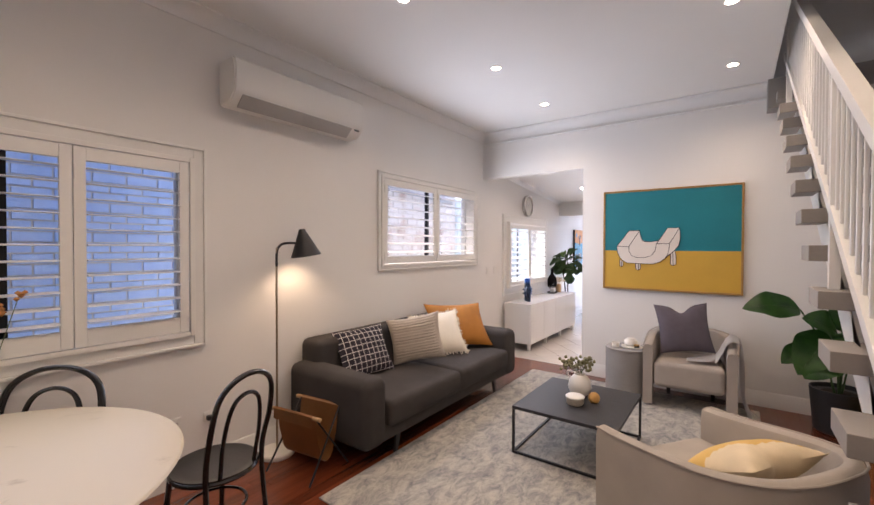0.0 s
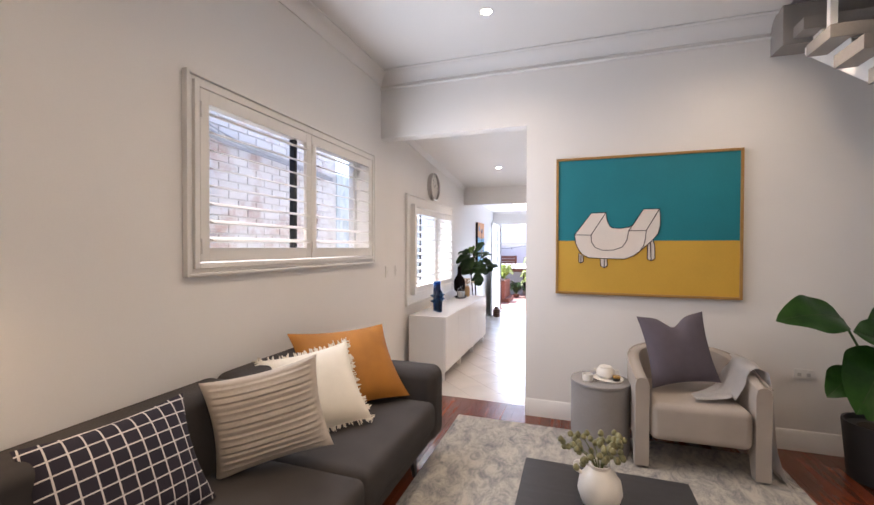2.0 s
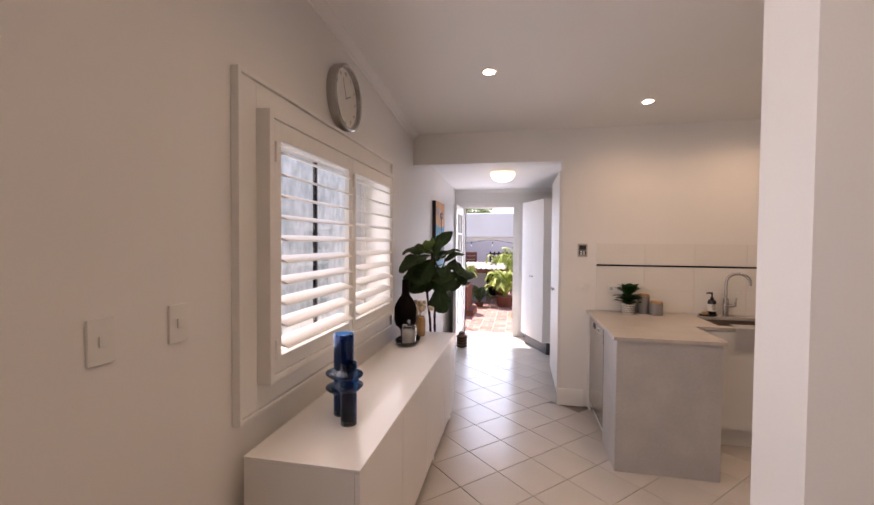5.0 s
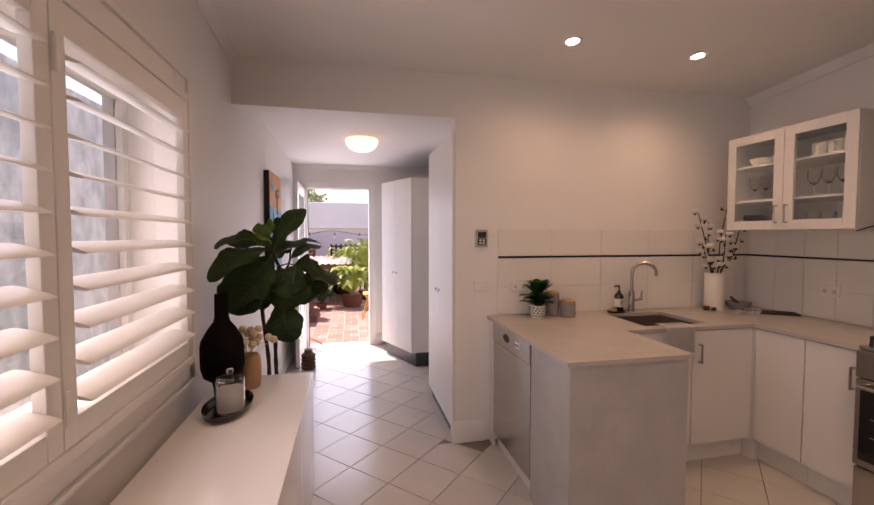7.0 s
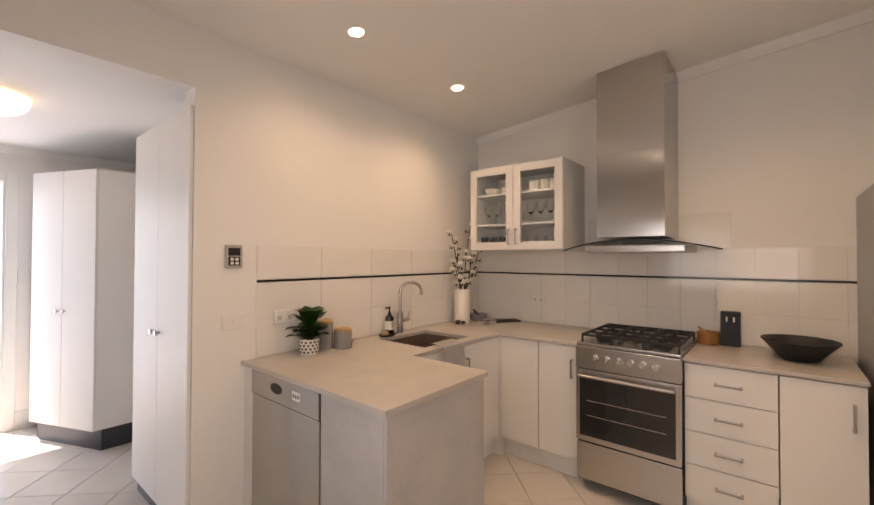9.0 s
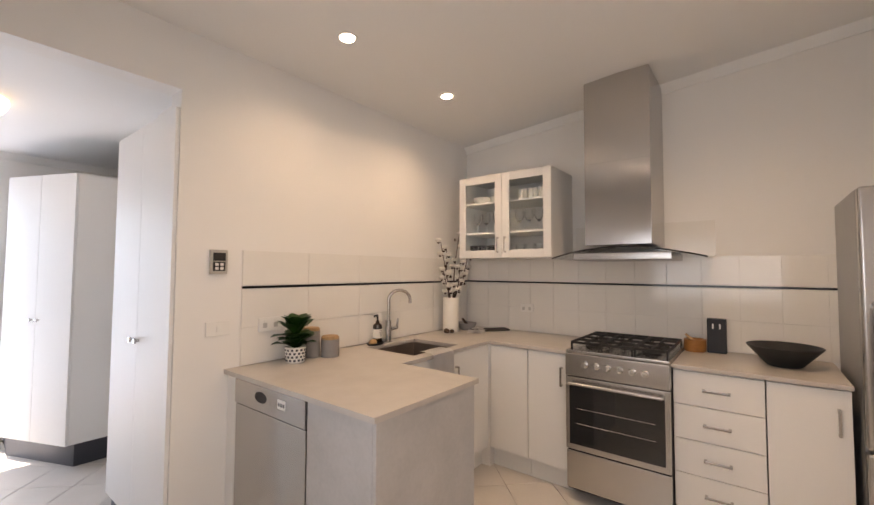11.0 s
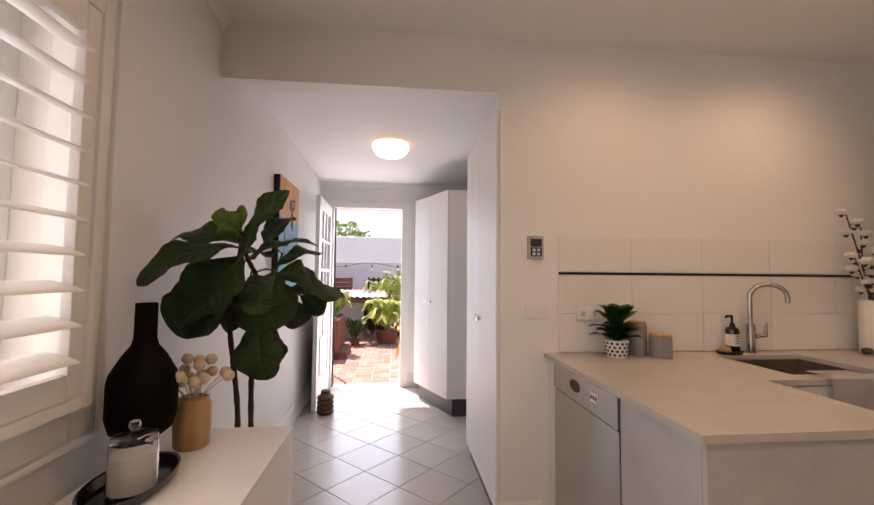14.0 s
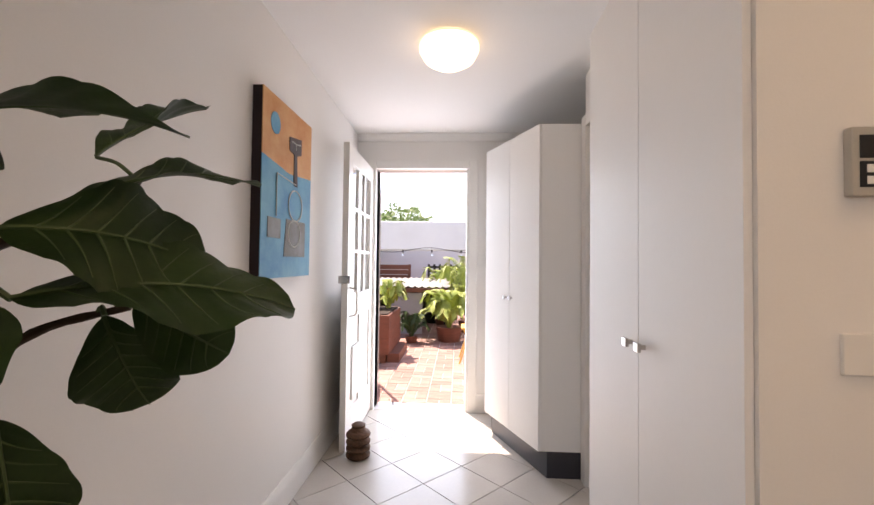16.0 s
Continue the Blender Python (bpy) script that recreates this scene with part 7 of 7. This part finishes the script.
for line in (((0.24, 0.66), (0.24, 0.42), (0.62, 0.44)), ((0.52, 0.19), (0.62, 0.19), (0.71, 0.18)), ((0.61, 0.19), (0.61, 0.23))):
    part("chalk_line", tube([(-AW / 2 + u * AW, -AD - 0.006, AH * (1 - v)) for u, v in line], 0.0026, 5), LINE, ab)

# door stop
ds = thing("door_stop", (-2.675, 10.255, 0), "stack of dark ribbed rope rings used as a door stop", "door stop")
prof = [(0, 0), (0.06, 0)]
for k in range(4):
    prof += [(0.075, 0.012 + 0.042 * k), (0.078, 0.022 + 0.042 * k), (0.07, 0.036 + 0.042 * k), (0.058, 0.041 + 0.042 * k)]
prof += [(0.05, 0.172), (0.04, 0.19), (0.045, 0.205), (0.03, 0.215), (0, 0.216)]
part("rope_coil", lathe(prof, 28), material("brown_rope", (0.10, 0.045, 0.022), 0.7, vary=0.3, scale=30, bump=0.4), ds)

# ---- back yard ----
yard = structure("patio", box(-5.2, Y3 + 0.16, -0.15, 2.5, 18.5, -0.052), MORTAR, "red-brown brick paved patio", "pavement")
b = box(-2.755, Y3, -0.05, -1.985, Y3 + 0.2, -0.004, 0.004)
structure("door_sill", b, RENDERED, "pale concrete door sill", "sill")
structure("yard_wall_far", box(-9, 18.5, -0.15, 6, 18.8, 1.55), RENDERED, "white rendered wall at the end of the yard", "wall")
structure("yard_wall_east", box(0.2, Y3 + 0.16, -0.15, 0.4, 18.5, 1.9), RENDERED, "white rendered side wall", "wall")
structure("yard_fence_west", box(-4.3, Y3 + 0.16, -0.15, -4.2, 18.5, 1.9), DARKWOOD, "dark timber fence", "fence")
hs = thing("neighbour_house", (-3, 26, 0), "white weatherboard house beyond the yard wall", "house")
part("wall", box(-9, -3, -0.15, 8, 3, 1.7), RENDERED, hs)
part("roof", box(-9.3, -3.5, 1.7, 8.3, 3.5, 2.75, 0.05), material("pale_roof", (0.62, 0.63, 0.65), 0.7, vary=0.06, scale=1), hs)
b = bmesh.new()
tree = thing("tree", (-5.5, 31, -0.12), "leafy green tree behind the house", "tree")
part("trunk", tube([(0, 0, 0), (0.1, 0, 2.2)], [0.2, 0.14], 10), BARK, tree)
for k in range(6):
    a = k * 1.05
    part("limb", tube(bend([(0.1, 0, 1.9), (0.8 * math.cos(a), 0.8 * math.sin(a), 3.0), (1.3 * math.cos(a), 1.3 * math.sin(a), 3.7)], 4), [0.08, 0.07, 0.065, 0.06, 0.05, 0.045, 0.04, 0.03, 0.02], 6), BARK, tree)
TREELEAF = material("tree_leaf", (0.10, 0.19, 0.04), 0.6, vary=0.35, scale=3)
for k in range(2600):
    v = Vector((random.gauss(0, 1), random.gauss(0, 1), random.gauss(0, 1))).normalized() * random.uniform(0.55, 1.0) ** 0.5
    c = Vector((v.x * 1.9, v.y * 1.7, 3.5 + v.z * 1.0)) * (1 + 0.12 * noise.noise(v * 2.2))
    u = Vector((random.gauss(0, 1), random.gauss(0, 1), random.gauss(0, 1))).normalized()
    w = u.orthogonal().normalized()
    s = random.uniform(0.07, 0.13)
    b.faces.new([b.verts.new(c + q) for q in (u * s, w * s * 0.5, -u * s, -w * s * 0.5)])
part("crown", b, TREELEAF, tree)
# shed with a corrugated roof
sd = thing("garden_shed", (-2.95, 15.4, -0.052), "low dark shed with a corrugated white roof", "shed")
b = bmesh.new()
rows = []
for i in range(49):
    x = -0.75 + 1.5 * i / 48
    rows.append([b.verts.new((x, y, 0.86 + 0.1 * (y + 0.45) / 1.5 + 0.014 * math.cos(i * math.pi / 2))) for y in (-0.45, 1.05)])
for a, c in zip(rows, rows[1:]):
    b.faces.new((a[0], a[1], c[1], c[0]))
bmesh.ops.solidify(b, geom=b.faces[:], thickness=0.004)
part("roof", b, material("white_corrugated", (0.68, 0.68, 0.67), 0.5, vary=0.1, scale=6), sd)
part("back_wall", box(-0.7, 0.95, 0, 0.7, 1.0, 0.86), DARKWOOD, sd)
for x in (-0.7, 0.64):
    part("side_wall", box(x, -0.38, 0, x + 0.06, 0.94, 0.84), DARKWOOD, sd)
part("roof_beam", box(-0.72, -0.44, 0.76, 0.72, -0.385, 0.835), REDWOOD, sd)
part("panel", box(-0.35, -0.36, 0.0, 0.25, -0.32, 0.74), material("grey_board", (0.36, 0.36, 0.38), 0.8), sd, "grey door panel")
sr = thing("timber_screen", (-3.55, 16.6, -0.052), "red-brown slatted timber screen", "screen")
part("post", box(-0.45, -0.03, 0, -0.39, 0.03, 1.25), REDWOOD, sr)
part("post", box(0.39, -0.03, 0, 0.45, 0.03, 1.25), REDWOOD, sr)
for k in range(10):
    part("slat", box(-0.45, -0.05, 0.15 + 0.11 * k, 0.45, -0.031, 0.25 + 0.11 * k), REDWOOD, sr)
# planter bench at the side
pb = thing("timber_planter", (-3.0, 13.3, -0.052), "red-brown timber planter bench", "planter")
part("box_body", box(-0.30, -0.5, 0.12, 0.08, 0.5, 0.62, 0.006), REDWOOD, pb)
part("plinth", box(-0.25, -0.45, 0, 0.03, 0.45, 0.119), REDWOOD, pb)
part("step", box(0.04, -0.4, 0.0, 0.20, 0.4, 0.12, 0.006), REDWOOD, pb)
part("soil", box(-0.27, -0.47, 0.621, 0.05, 0.47, 0.635), bpy.data.materials["potting_soil"], pb)


def frond_plant(at, label, count, length, height, pot=None, seed=1, mat=None):
    """A palm: arching ribs with leaflets on both sides."""
    rnd = random.Random(seed)
    p = thing("palm", at, label, "palm")
    if pot:
        part("pot", lathe([(0, 0), (pot * 0.8, 0), (pot, pot * 1.1), (pot * 0.92, pot * 1.1), (0, pot)], 24), REDWOOD, p)
    z0 = pot * 1.0 if pot else 0
    for k in range(count):
        a = 2.4 * k + rnd.uniform(-0.3, 0.3)
        r = length * rnd.uniform(0.5, 1.0)
        h = height * rnd.uniform(0.45, 1.0)
        line = bend([(0.02 * math.cos(a), 0.02 * math.sin(a), z0), (r * 0.35 * math.cos(a), r * 0.35 * math.sin(a), z0 + h * 0.75), (r * 0.75 * math.cos(a), r * 0.75 * math.sin(a), z0 + h), (r * math.cos(a), r * math.sin(a), z0 + h * 0.8)], 15)
        b = tube(line, 0.005, 5)
        for i in range(6, len(line)):
            d = (line[i] - line[i - 1]).normalized()
            s = d.cross(Vector((0, 0, 1))).normalized()
            for sg in (-1, 1):
                e = line[i] + (s * sg * 0.9 + d * 0.7) * length * 0.30 * (1 - 0.5 * abs(i / len(line) - 0.6)) + Vector((0, 0, -0.05))
                w = d * 0.007
                b.faces.new([b.verts.new(q) for q in (line[i] - w, (line[i] + e) / 2 - w * 1.3 + Vector((0, 0, 0.01)), e, (line[i] + e) / 2 + w * 1.3 + Vector((0, 0, 0.01)))])
        part("frond", b, mat or PALM, p)
    return p


frond_plant((-2.20, 14.45, -0.052), "bright green potted palm in the sun", 30, 0.50, 0.62, 0.22, 3)
frond_plant((-1.85, 15.4, -0.052), "tall palm against the lattice", 16, 0.6, 1.25, 0.2, 5)
frond_plant((-2.35, 16.2, -0.052), "leafy shrub behind the shed", 20, 0.5, 1.05, 0.2, 6)
frond_plant((-3.05, 13.5, 0.58), "spiky plant in the timber planter", 14, 0.35, 0.42, None, 7)
frond_plant((-2.80, 14.25, -0.052), "dark potted fern by the shed", 16, 0.28, 0.42, 0.1, 8, LEAF)
lt = thing("lattice_fence", (-2.0, 16.9, -0.052), "dark timber lattice fence panel", "fence")
for k in range(9):
    part("slat", box(-0.75, -0.012, 0.45 + 0.09 * k, 0.95, 0.0, 0.50 + 0.09 * k), DARKWOOD, lt)
for k in range(14):
    part("batten", box(-0.75 + 0.125 * k, 0.001, 0.0, -0.70 + 0.125 * k, 0.013, 1.26), DARKWOOD, lt)
sc = thing("garden_chair", (-1.93, 13.1, -0.052), "yellow folding garden chair", "chair")
for y in (-0.18, 0.18):
    part("leg", tube([(-0.10, y, 0), (0.16, y, 0.78)], 0.012, 6), YELLOW, sc)
    part("leg", tube([(0.24, y, 0), (-0.06, y, 0.46)], 0.012, 6), YELLOW, sc)
part("seat", box(-0.08, -0.18, 0.44, 0.28, 0.18, 0.465, 0.005), YELLOW, sc)
part("backrest", box(0.13, -0.18, 0.62, 0.15, 0.18, 0.78, 0.004), YELLOW, sc)
sl = thing("string_lights", (-2.6, 16.0, 1.50), "string of small festoon bulbs across the yard", "string lights")
part("cable", tube([(-3.2 + 0.2 * k, 0, 0.05 * math.cos(k * 0.8)) for k in range(33)], 0.006, 5), BLACK, sl)
for k in range(11):
    bl = part("bulb_holder", lathe([(0, 0), (0.016, 0), (0.018, -0.05), (0, -0.05)], 8, at=(-3.0 + 0.6 * k, 0, 0.0)), BLACK, sl)
    part("bulb", lathe([(0, -0.05), (0.02, -0.06), (0.027, -0.085), (0.018, -0.11), (0, -0.115)], 10, at=(-3.0 + 0.6 * k, 0, 0)), CLEAR, bl)
scr = thing("screen_door", (-2.775, Y3 + 0.14, 0), "grey framed fly-screen door folded back", "door", turn=100, kind="structure")
b = box(0, -0.02, 0.02, 0.05, 0.0, 2.0, 0.002)
box(0.72, -0.02, 0.02, 0.77, 0, 2.0, 0.002, bm=b)
box(0.05, -0.02, 0.02, 0.72, 0, 0.1, 0.002, bm=b)
box(0.05, -0.02, 1.92, 0.72, 0, 2.0, 0.002, bm=b)
box(0.05, -0.02, 0.95, 0.72, 0, 1.0, 0.002, bm=b)
part("screen_frame", b, material("grey_aluminium", (0.33, 0.34, 0.35), 0.4, 0.6), scr)

# side passage: the neighbour's pale brick wall and shrubs
structure("passage_wall", box(-4.45, -4.0, -0.15, -4.21, 6.4, 3.1), MORTAR, "pale mortared wall of the neighbouring house", "wall")
# Mottled between two blue-greys.
structure("passage_wall_rendered", box(-4.45, 6.4, -0.15, -4.2, 11.2, 2.5), two_tone("mottled_render", (0.34, 0.43, 0.46), (0.64, 0.72, 0.76), 7.0, 0.9, (0.38, 0.62), bump=0.4, fine=60, detail=8, stretch=(1, 1, 0.6)), "mottled pale rendered wall along the side passage", "wall")

bm_ = bmesh.new()
edge = [(y, 0.0) for y in (1.95, 4.27)] + [(4.27 + 0.03 * noise.noise((z * 4, 1, 0)), z) for z in [0.15 * k for k in range(1, 20)]] + [(1.95, 2.85)]
r0, r1 = [bm_.verts.new((-4.197, y, z)) for y, z in edge], [bm_.verts.new((-4.175, y, z)) for y, z in edge]
for k in range(len(edge)):
    bm_.faces.new((r0[k], r0[(k + 1) % len(edge)], r1[(k + 1) % len(edge)], r1[k]))
bmesh.ops.triangulate(bm_, faces=[bm_.faces.new(r1), bm_.faces.new(r0)])
bmesh.ops.recalc_face_normals(bm_, faces=bm_.faces)
structure("passage_render", bm_, two_tone("peeling_render", (0.46, 0.52, 0.54), (0.74, 0.76, 0.76), 2.4, 0.9, (0.30, 0.50), bump=0.4, fine=60, detail=9), "peeling pale blue-white render on the neighbour's wall", "wall")
wc = thing("wall_cables", (-4.15, 4.2, 2.5), "grey cables and a conduit clipped to the neighbour's wall", "cables")
CONDUIT = material("conduit_grey", (0.34, 0.36, 0.39), 0.6, vary=0.15, scale=9)
for k, (lift, thick) in enumerate(((0.0, 0.015), (0.045, 0.009), (-0.035, 0.008), (0.075, 0.006))):
    part("cable", tube(bend([(0.01 * k, -1.0, 0.34 + lift), (0.01 * k, -0.23, 0.17 + lift), (0.01 * k, -0.05, 0.04 + lift), (0.01 * k, 0.26, -0.03 + lift * 0.7), (0.01 * k, 0.95, -0.07 + lift * 0.4), (0.01 * k, 2.0, -0.12 + lift * 0.3)], 8), thick, 8), CONDUIT, wc)
for y in (-0.03, 0.04):
    part("conduit", tube([(0.0, y, 0.02), (0.0, y, 0.55)], 0.02, 10), CONDUIT, wc)


# ---- pieces of floors and walls, last ----
def clip(poly, x0, x1, y0, y1):
    """Cuts a polygon to a rectangle."""
    for axis, lim, sg in ((0, x0, 1), (0, x1, -1), (1, y0, 1), (1, y1, -1)):
        out = []
        for i, p in enumerate(poly):
            q = poly[(i + 1) % len(poly)]
            a, c = sg * (p[axis] - lim), sg * (q[axis] - lim)
            if a >= 0:
                out.append(p)
            if a * c < 0:
                s = a / (a - c)
                out.append((p[0] + s * (q[0] - p[0]), p[1] + s * (q[1] - p[1])))
        poly = out
        if len(poly) < 3:
            return []
    return poly


def slab_mesh(name, poly, z0, z1, bev, mat):
    b = bmesh.new()
    cx, cy = sum(p[0] for p in poly) / len(poly), sum(p[1] for p in poly) / len(poly)
    def ring(z, inset):
        out = []
        for x, y in poly:
            d = math.hypot(x - cx, y - cy) or 1
            k = 1 - inset / d
            out.append(b.verts.new((cx + (x - cx) * k, cy + (y - cy) * k, z)))
        return out
    r0, r1, r2 = ring(z0, 0), ring(z1 - bev, 0), ring(z1, bev * 1.5)
    n = len(poly)
    for a, c in ((r0, r1), (r1, r2)):
        for k in range(n):
            b.faces.new((a[k], a[(k + 1) % n], c[(k + 1) % n], c[k]))
    b.faces.new(r2)
    bmesh.ops.recalc_face_normals(b, faces=b.faces)
    me = bpy.data.meshes.new(name)
    b.to_mesh(me)
    b.free()
    me.materials.append(mat)
    return me


def piece(name, me, parent, at=(0, 0, 0)):
    o = new(name, me)
    o.parent = parent
    o.location = at
    return o


# diagonal floor tiles
DIAG = 0.433
h = DIAG / 2 - 0.0025
diamond = [(h, 0), (0, h), (-h, 0), (0, -h)]
full = slab_mesh("tile", diamond, -0.008, 0.0, 0.0012, TILE)
TX, TY = -2.449, 10.407
for i in range(-40, 41):
    for k in range(-40, 41):
        if (i + k) % 2:
            continue
        cx, cy = TX + i * DIAG / 2, TY + k * DIAG / 2
        x0, x1, y0, y1 = (XW, XE, Y1B + 0.06, Y2) if cy < Y2 else (XW, -0.9, Y2, Y3 + 0.02)
        poly = clip([(cx + p[0], cy + p[1]) for p in diamond], x0, x1, Y1B + 0.06, Y3 + 0.02) if cx < -1.6 else clip([(cx + p[0], cy + p[1]) for p in diamond], x0, x1, y0, y1)
        if len(poly) < 3 or cx > -0.7 and cy > 8.3:
            continue
        if len(poly) == 4 and all(abs(p[0] - cx) + abs(p[1] - cy) > h - 1e-6 for p in poly):
            piece("tile", full, floor_kitchen, (cx, cy, 0))
        else:
            xs = [p[0] for p in poly]
            if max(xs) - min(xs) > 0.015:
                piece("tile", slab_mesh("tile_cut", poly, -0.008, 0.0, 0.0012, TILE), floor_kitchen)

# floor boards, running along the room
PW_ = 0.083
boards = [slab_mesh("board", [(-PW_ / 2 + 0.0006, -L / 2), (PW_ / 2 - 0.0006, -L / 2), (PW_ / 2 - 0.0006, L / 2), (-PW_ / 2 + 0.0006, L / 2)], -0.012, 0.0, 0.0008, FLOORWOOD) for L in (1.1985, 1.7985, 2.3985)]
x, rnd = XW + PW_ / 2, random.Random(4)
while x < LIV_E:
    y, end = LIV_S - rnd.uniform(0, 1.0), Y1B + 0.055
    while y < end:
        k = rnd.randrange(3)
        L = (1.2, 1.8, 2.4)[k]
        if y < LIV_S or y + L > end:
            a, c = max(y, LIV_S), min(y + L, end)
            if c - a > 0.03:
                piece("floor_board", slab_mesh("board_cut", [(x - PW_ / 2 + 0.0006, a), (x + PW_ / 2 - 0.0006, a), (x + PW_ / 2 - 0.0006, c - 0.0015), (x - PW_ / 2 + 0.0006, c - 0.0015)], -0.012, 0.0, 0.0008, FLOORWOOD), floor_living)
        else:
            piece("floor_board", boards[k], floor_living, (x, y + L / 2, 0))
        y += L
    x += PW_
structure("threshold_strip", box(XW, Y1B + 0.052, -0.004, -1.485, Y1B + 0.064, 0.002, 0.001), STEEL, "thin metal threshold strip", "trim")


# glazed splashback tiles
def tile_field(name, axis, at, u0, u1, label):
    out = -0.006
    bk = box(u0, at - 0.004, BT + 0.002, u1, at - 0.0005, 1.487) if axis == "y" else box(at - 0.004, u0, BT + 0.002, at - 0.0005, u1, 1.487)
    field = structure(name, bk, WALLGROUT, label, "splashback")
    rows = ((BT + 0.004, 1.082), (1.085, 1.283), (1.302, 1.486))
    wide = 0.40 if axis == "y" else 0.20
    cache = {}
    for r, (z0, z1) in enumerate(rows):
        u = u0
        while u < u1 - 0.01:
            w = min(wide, u1 - u) - 0.002
            key = (round(w, 4), r)
            if key not in cache:
                b = box(0, -0.009, 0, w, -0.004, z1 - z0, 0.001, seg=1)
                if axis == "x":
                    b.transform(pose(0, 0, 0, 0, 0, -90) @ pose(-w, 0, 0))
                me = bpy.data.meshes.new("wall_tile")
                b.to_mesh(me)
                b.free()
                me.materials.append(WALLTILE)
                cache[key] = me
            o = piece("wall_tile", cache[key], field, (u + 0.001, at, z0) if axis == "y" else (at, u + 0.001, z0))
            u += wide
    lb = box(u0, at - 0.0105, 1.286, u1, at - 0.004, 1.299, 0.001) if axis == "y" else box(at - 0.0105, u0, 1.286, at - 0.004, u1, 1.299, 0.001)
    part("border_strip", lb, BLACKGLOSS, field, "thin black border tile")


tile_field("splashback_north", "y", Y2, -1.212, XE, "white gloss wall tiles with a thin black border line")
tile_field("splashback_east", "x", XE, 5.36, Y2 - 0.01, "white gloss wall tiles with a thin black border line")
structure("hood_tiles", box(XE - 0.009, 6.48, 1.488, XE, 7.377, 1.72, 0.001), WALLTILE, "white gloss tiles behind the range hood", "splashback")

# brick pavers: basket weave by the door
PAV = (0.23, 0.115)
lay, stand = [slab_mesh("paver", [(-a / 2 + 0.003, -c / 2 + 0.003), (a / 2 - 0.003, -c / 2 + 0.003), (a / 2 - 0.003, c / 2 - 0.003), (-a / 2 + 0.003, c / 2 - 0.003)], -0.06, 0.0, 0.003, PAVER) for a, c in (PAV, PAV[::-1])]
for i in range(12):
    for k in range(12):
        x, y = -3.6 + 0.23 * i, Y3 + 0.33 + 0.23 * k
        for s in (-1, 1):
            if (i + k) % 2:
                piece("paver", lay, yard, (x, y + s * 0.0575, -0.045 + random.uniform(-0.002, 0.002)))
            else:
                piece("paver", stand, yard, (x + s * 0.0575, y, -0.045 + random.uniform(-0.002, 0.002)))
verts, faces = [], []
for i in range(-6, 28):
    for k in range(0, 32):
        if 0 <= i < 12 and k < 12:
            continue
        x, y = -3.6 + 0.23 * i, Y3 + 0.33 + 0.23 * k
        for s in (-1, 1):
            a, c = (0.112, 0.0545) if (i + k) % 2 else (0.0545, 0.112)
            px, py = (x, y + s * 0.0575) if (i + k) % 2 else (x + s * 0.0575, y)
            n = len(verts)
            verts += [(px - a, py - c, -0.046), (px + a, py - c, -0.046), (px + a, py + c, -0.046), (px - a, py + c, -0.046), (px - a, py - c, -0.06), (px + a, py - c, -0.06), (px + a, py + c, -0.06), (px - a, py + c, -0.06)]
            faces += [(n, n + 1, n + 2, n + 3), (n, n + 4, n + 5, n + 1), (n + 1, n + 5, n + 6, n + 2), (n + 2, n + 6, n + 7, n + 3), (n + 3, n + 7, n + 4, n)]
me = bpy.data.meshes.new("pavers_far")
me.from_pydata(verts, [], faces)
me.materials.append(PAVER)
o = new("pavers_far", me)
o.parent = yard
tagged(o, "red-brown brick pavers", kind="stuff")

# neighbour's bricks, seen through the living room windows
wall_n = bpy.data.objects["passage_wall"]
bm_ = box(-0.006, -0.112, -0.036, 0.012, 0.112, 0.036, 0.004, seg=1)
brick_me = bpy.data.meshes.new("brick")
bm_.to_mesh(brick_me)
bm_.free()
brick_me.materials.append(BRICK)
count = 0
verts, faces, tint = [], [], []
for k in range(2, 38):
    for i in range(48):
        y, z = -3.8 + 0.235 * i + (0.117 if k % 2 else 0), 0.0 + 0.083 * k
        if y > 6.25:
            continue
        near = (3.9 < y < 6.2 and 1.35 < z < 2.75)
        x = -4.21 + random.uniform(-0.003, 0.004)
        if near and count < 300:
            piece("brick", brick_me, wall_n, (x, y, z))
            count += 1
        else:
            n = len(verts)
            verts += [(x + 0.012, y - 0.11, z - 0.034), (x + 0.012, y + 0.11, z - 0.034), (x + 0.012, y + 0.11, z + 0.034), (x + 0.012, y - 0.11, z + 0.034), (x - 0.005, y - 0.112, z - 0.036), (x - 0.005, y + 0.112, z - 0.036), (x - 0.005, y + 0.112, z + 0.036), (x - 0.005, y - 0.112, z + 0.036)]
            faces += [(n, n + 1, n + 2, n + 3), (n, n + 4, n + 5, n + 1), (n + 1, n + 5, n + 6, n + 2), (n + 2, n + 6, n + 7, n + 3), (n + 3, n + 7, n + 4, n)]
            # Bricks before y 3.0 get the material with the sky's blue in it.
            tint += [1 if y < 3.0 else 0] * 5
me = bpy.data.meshes.new("bricks_far")
me.from_pydata(verts, [], faces)
me.materials.append(BRICK)
me.materials.append(SKYLITBRICK)
me.polygons.foreach_set("material_index", tint)
o = new("bricks_far", me)
o.parent = wall_n
tagged(o, "pale weathered bricks", kind="stuff")
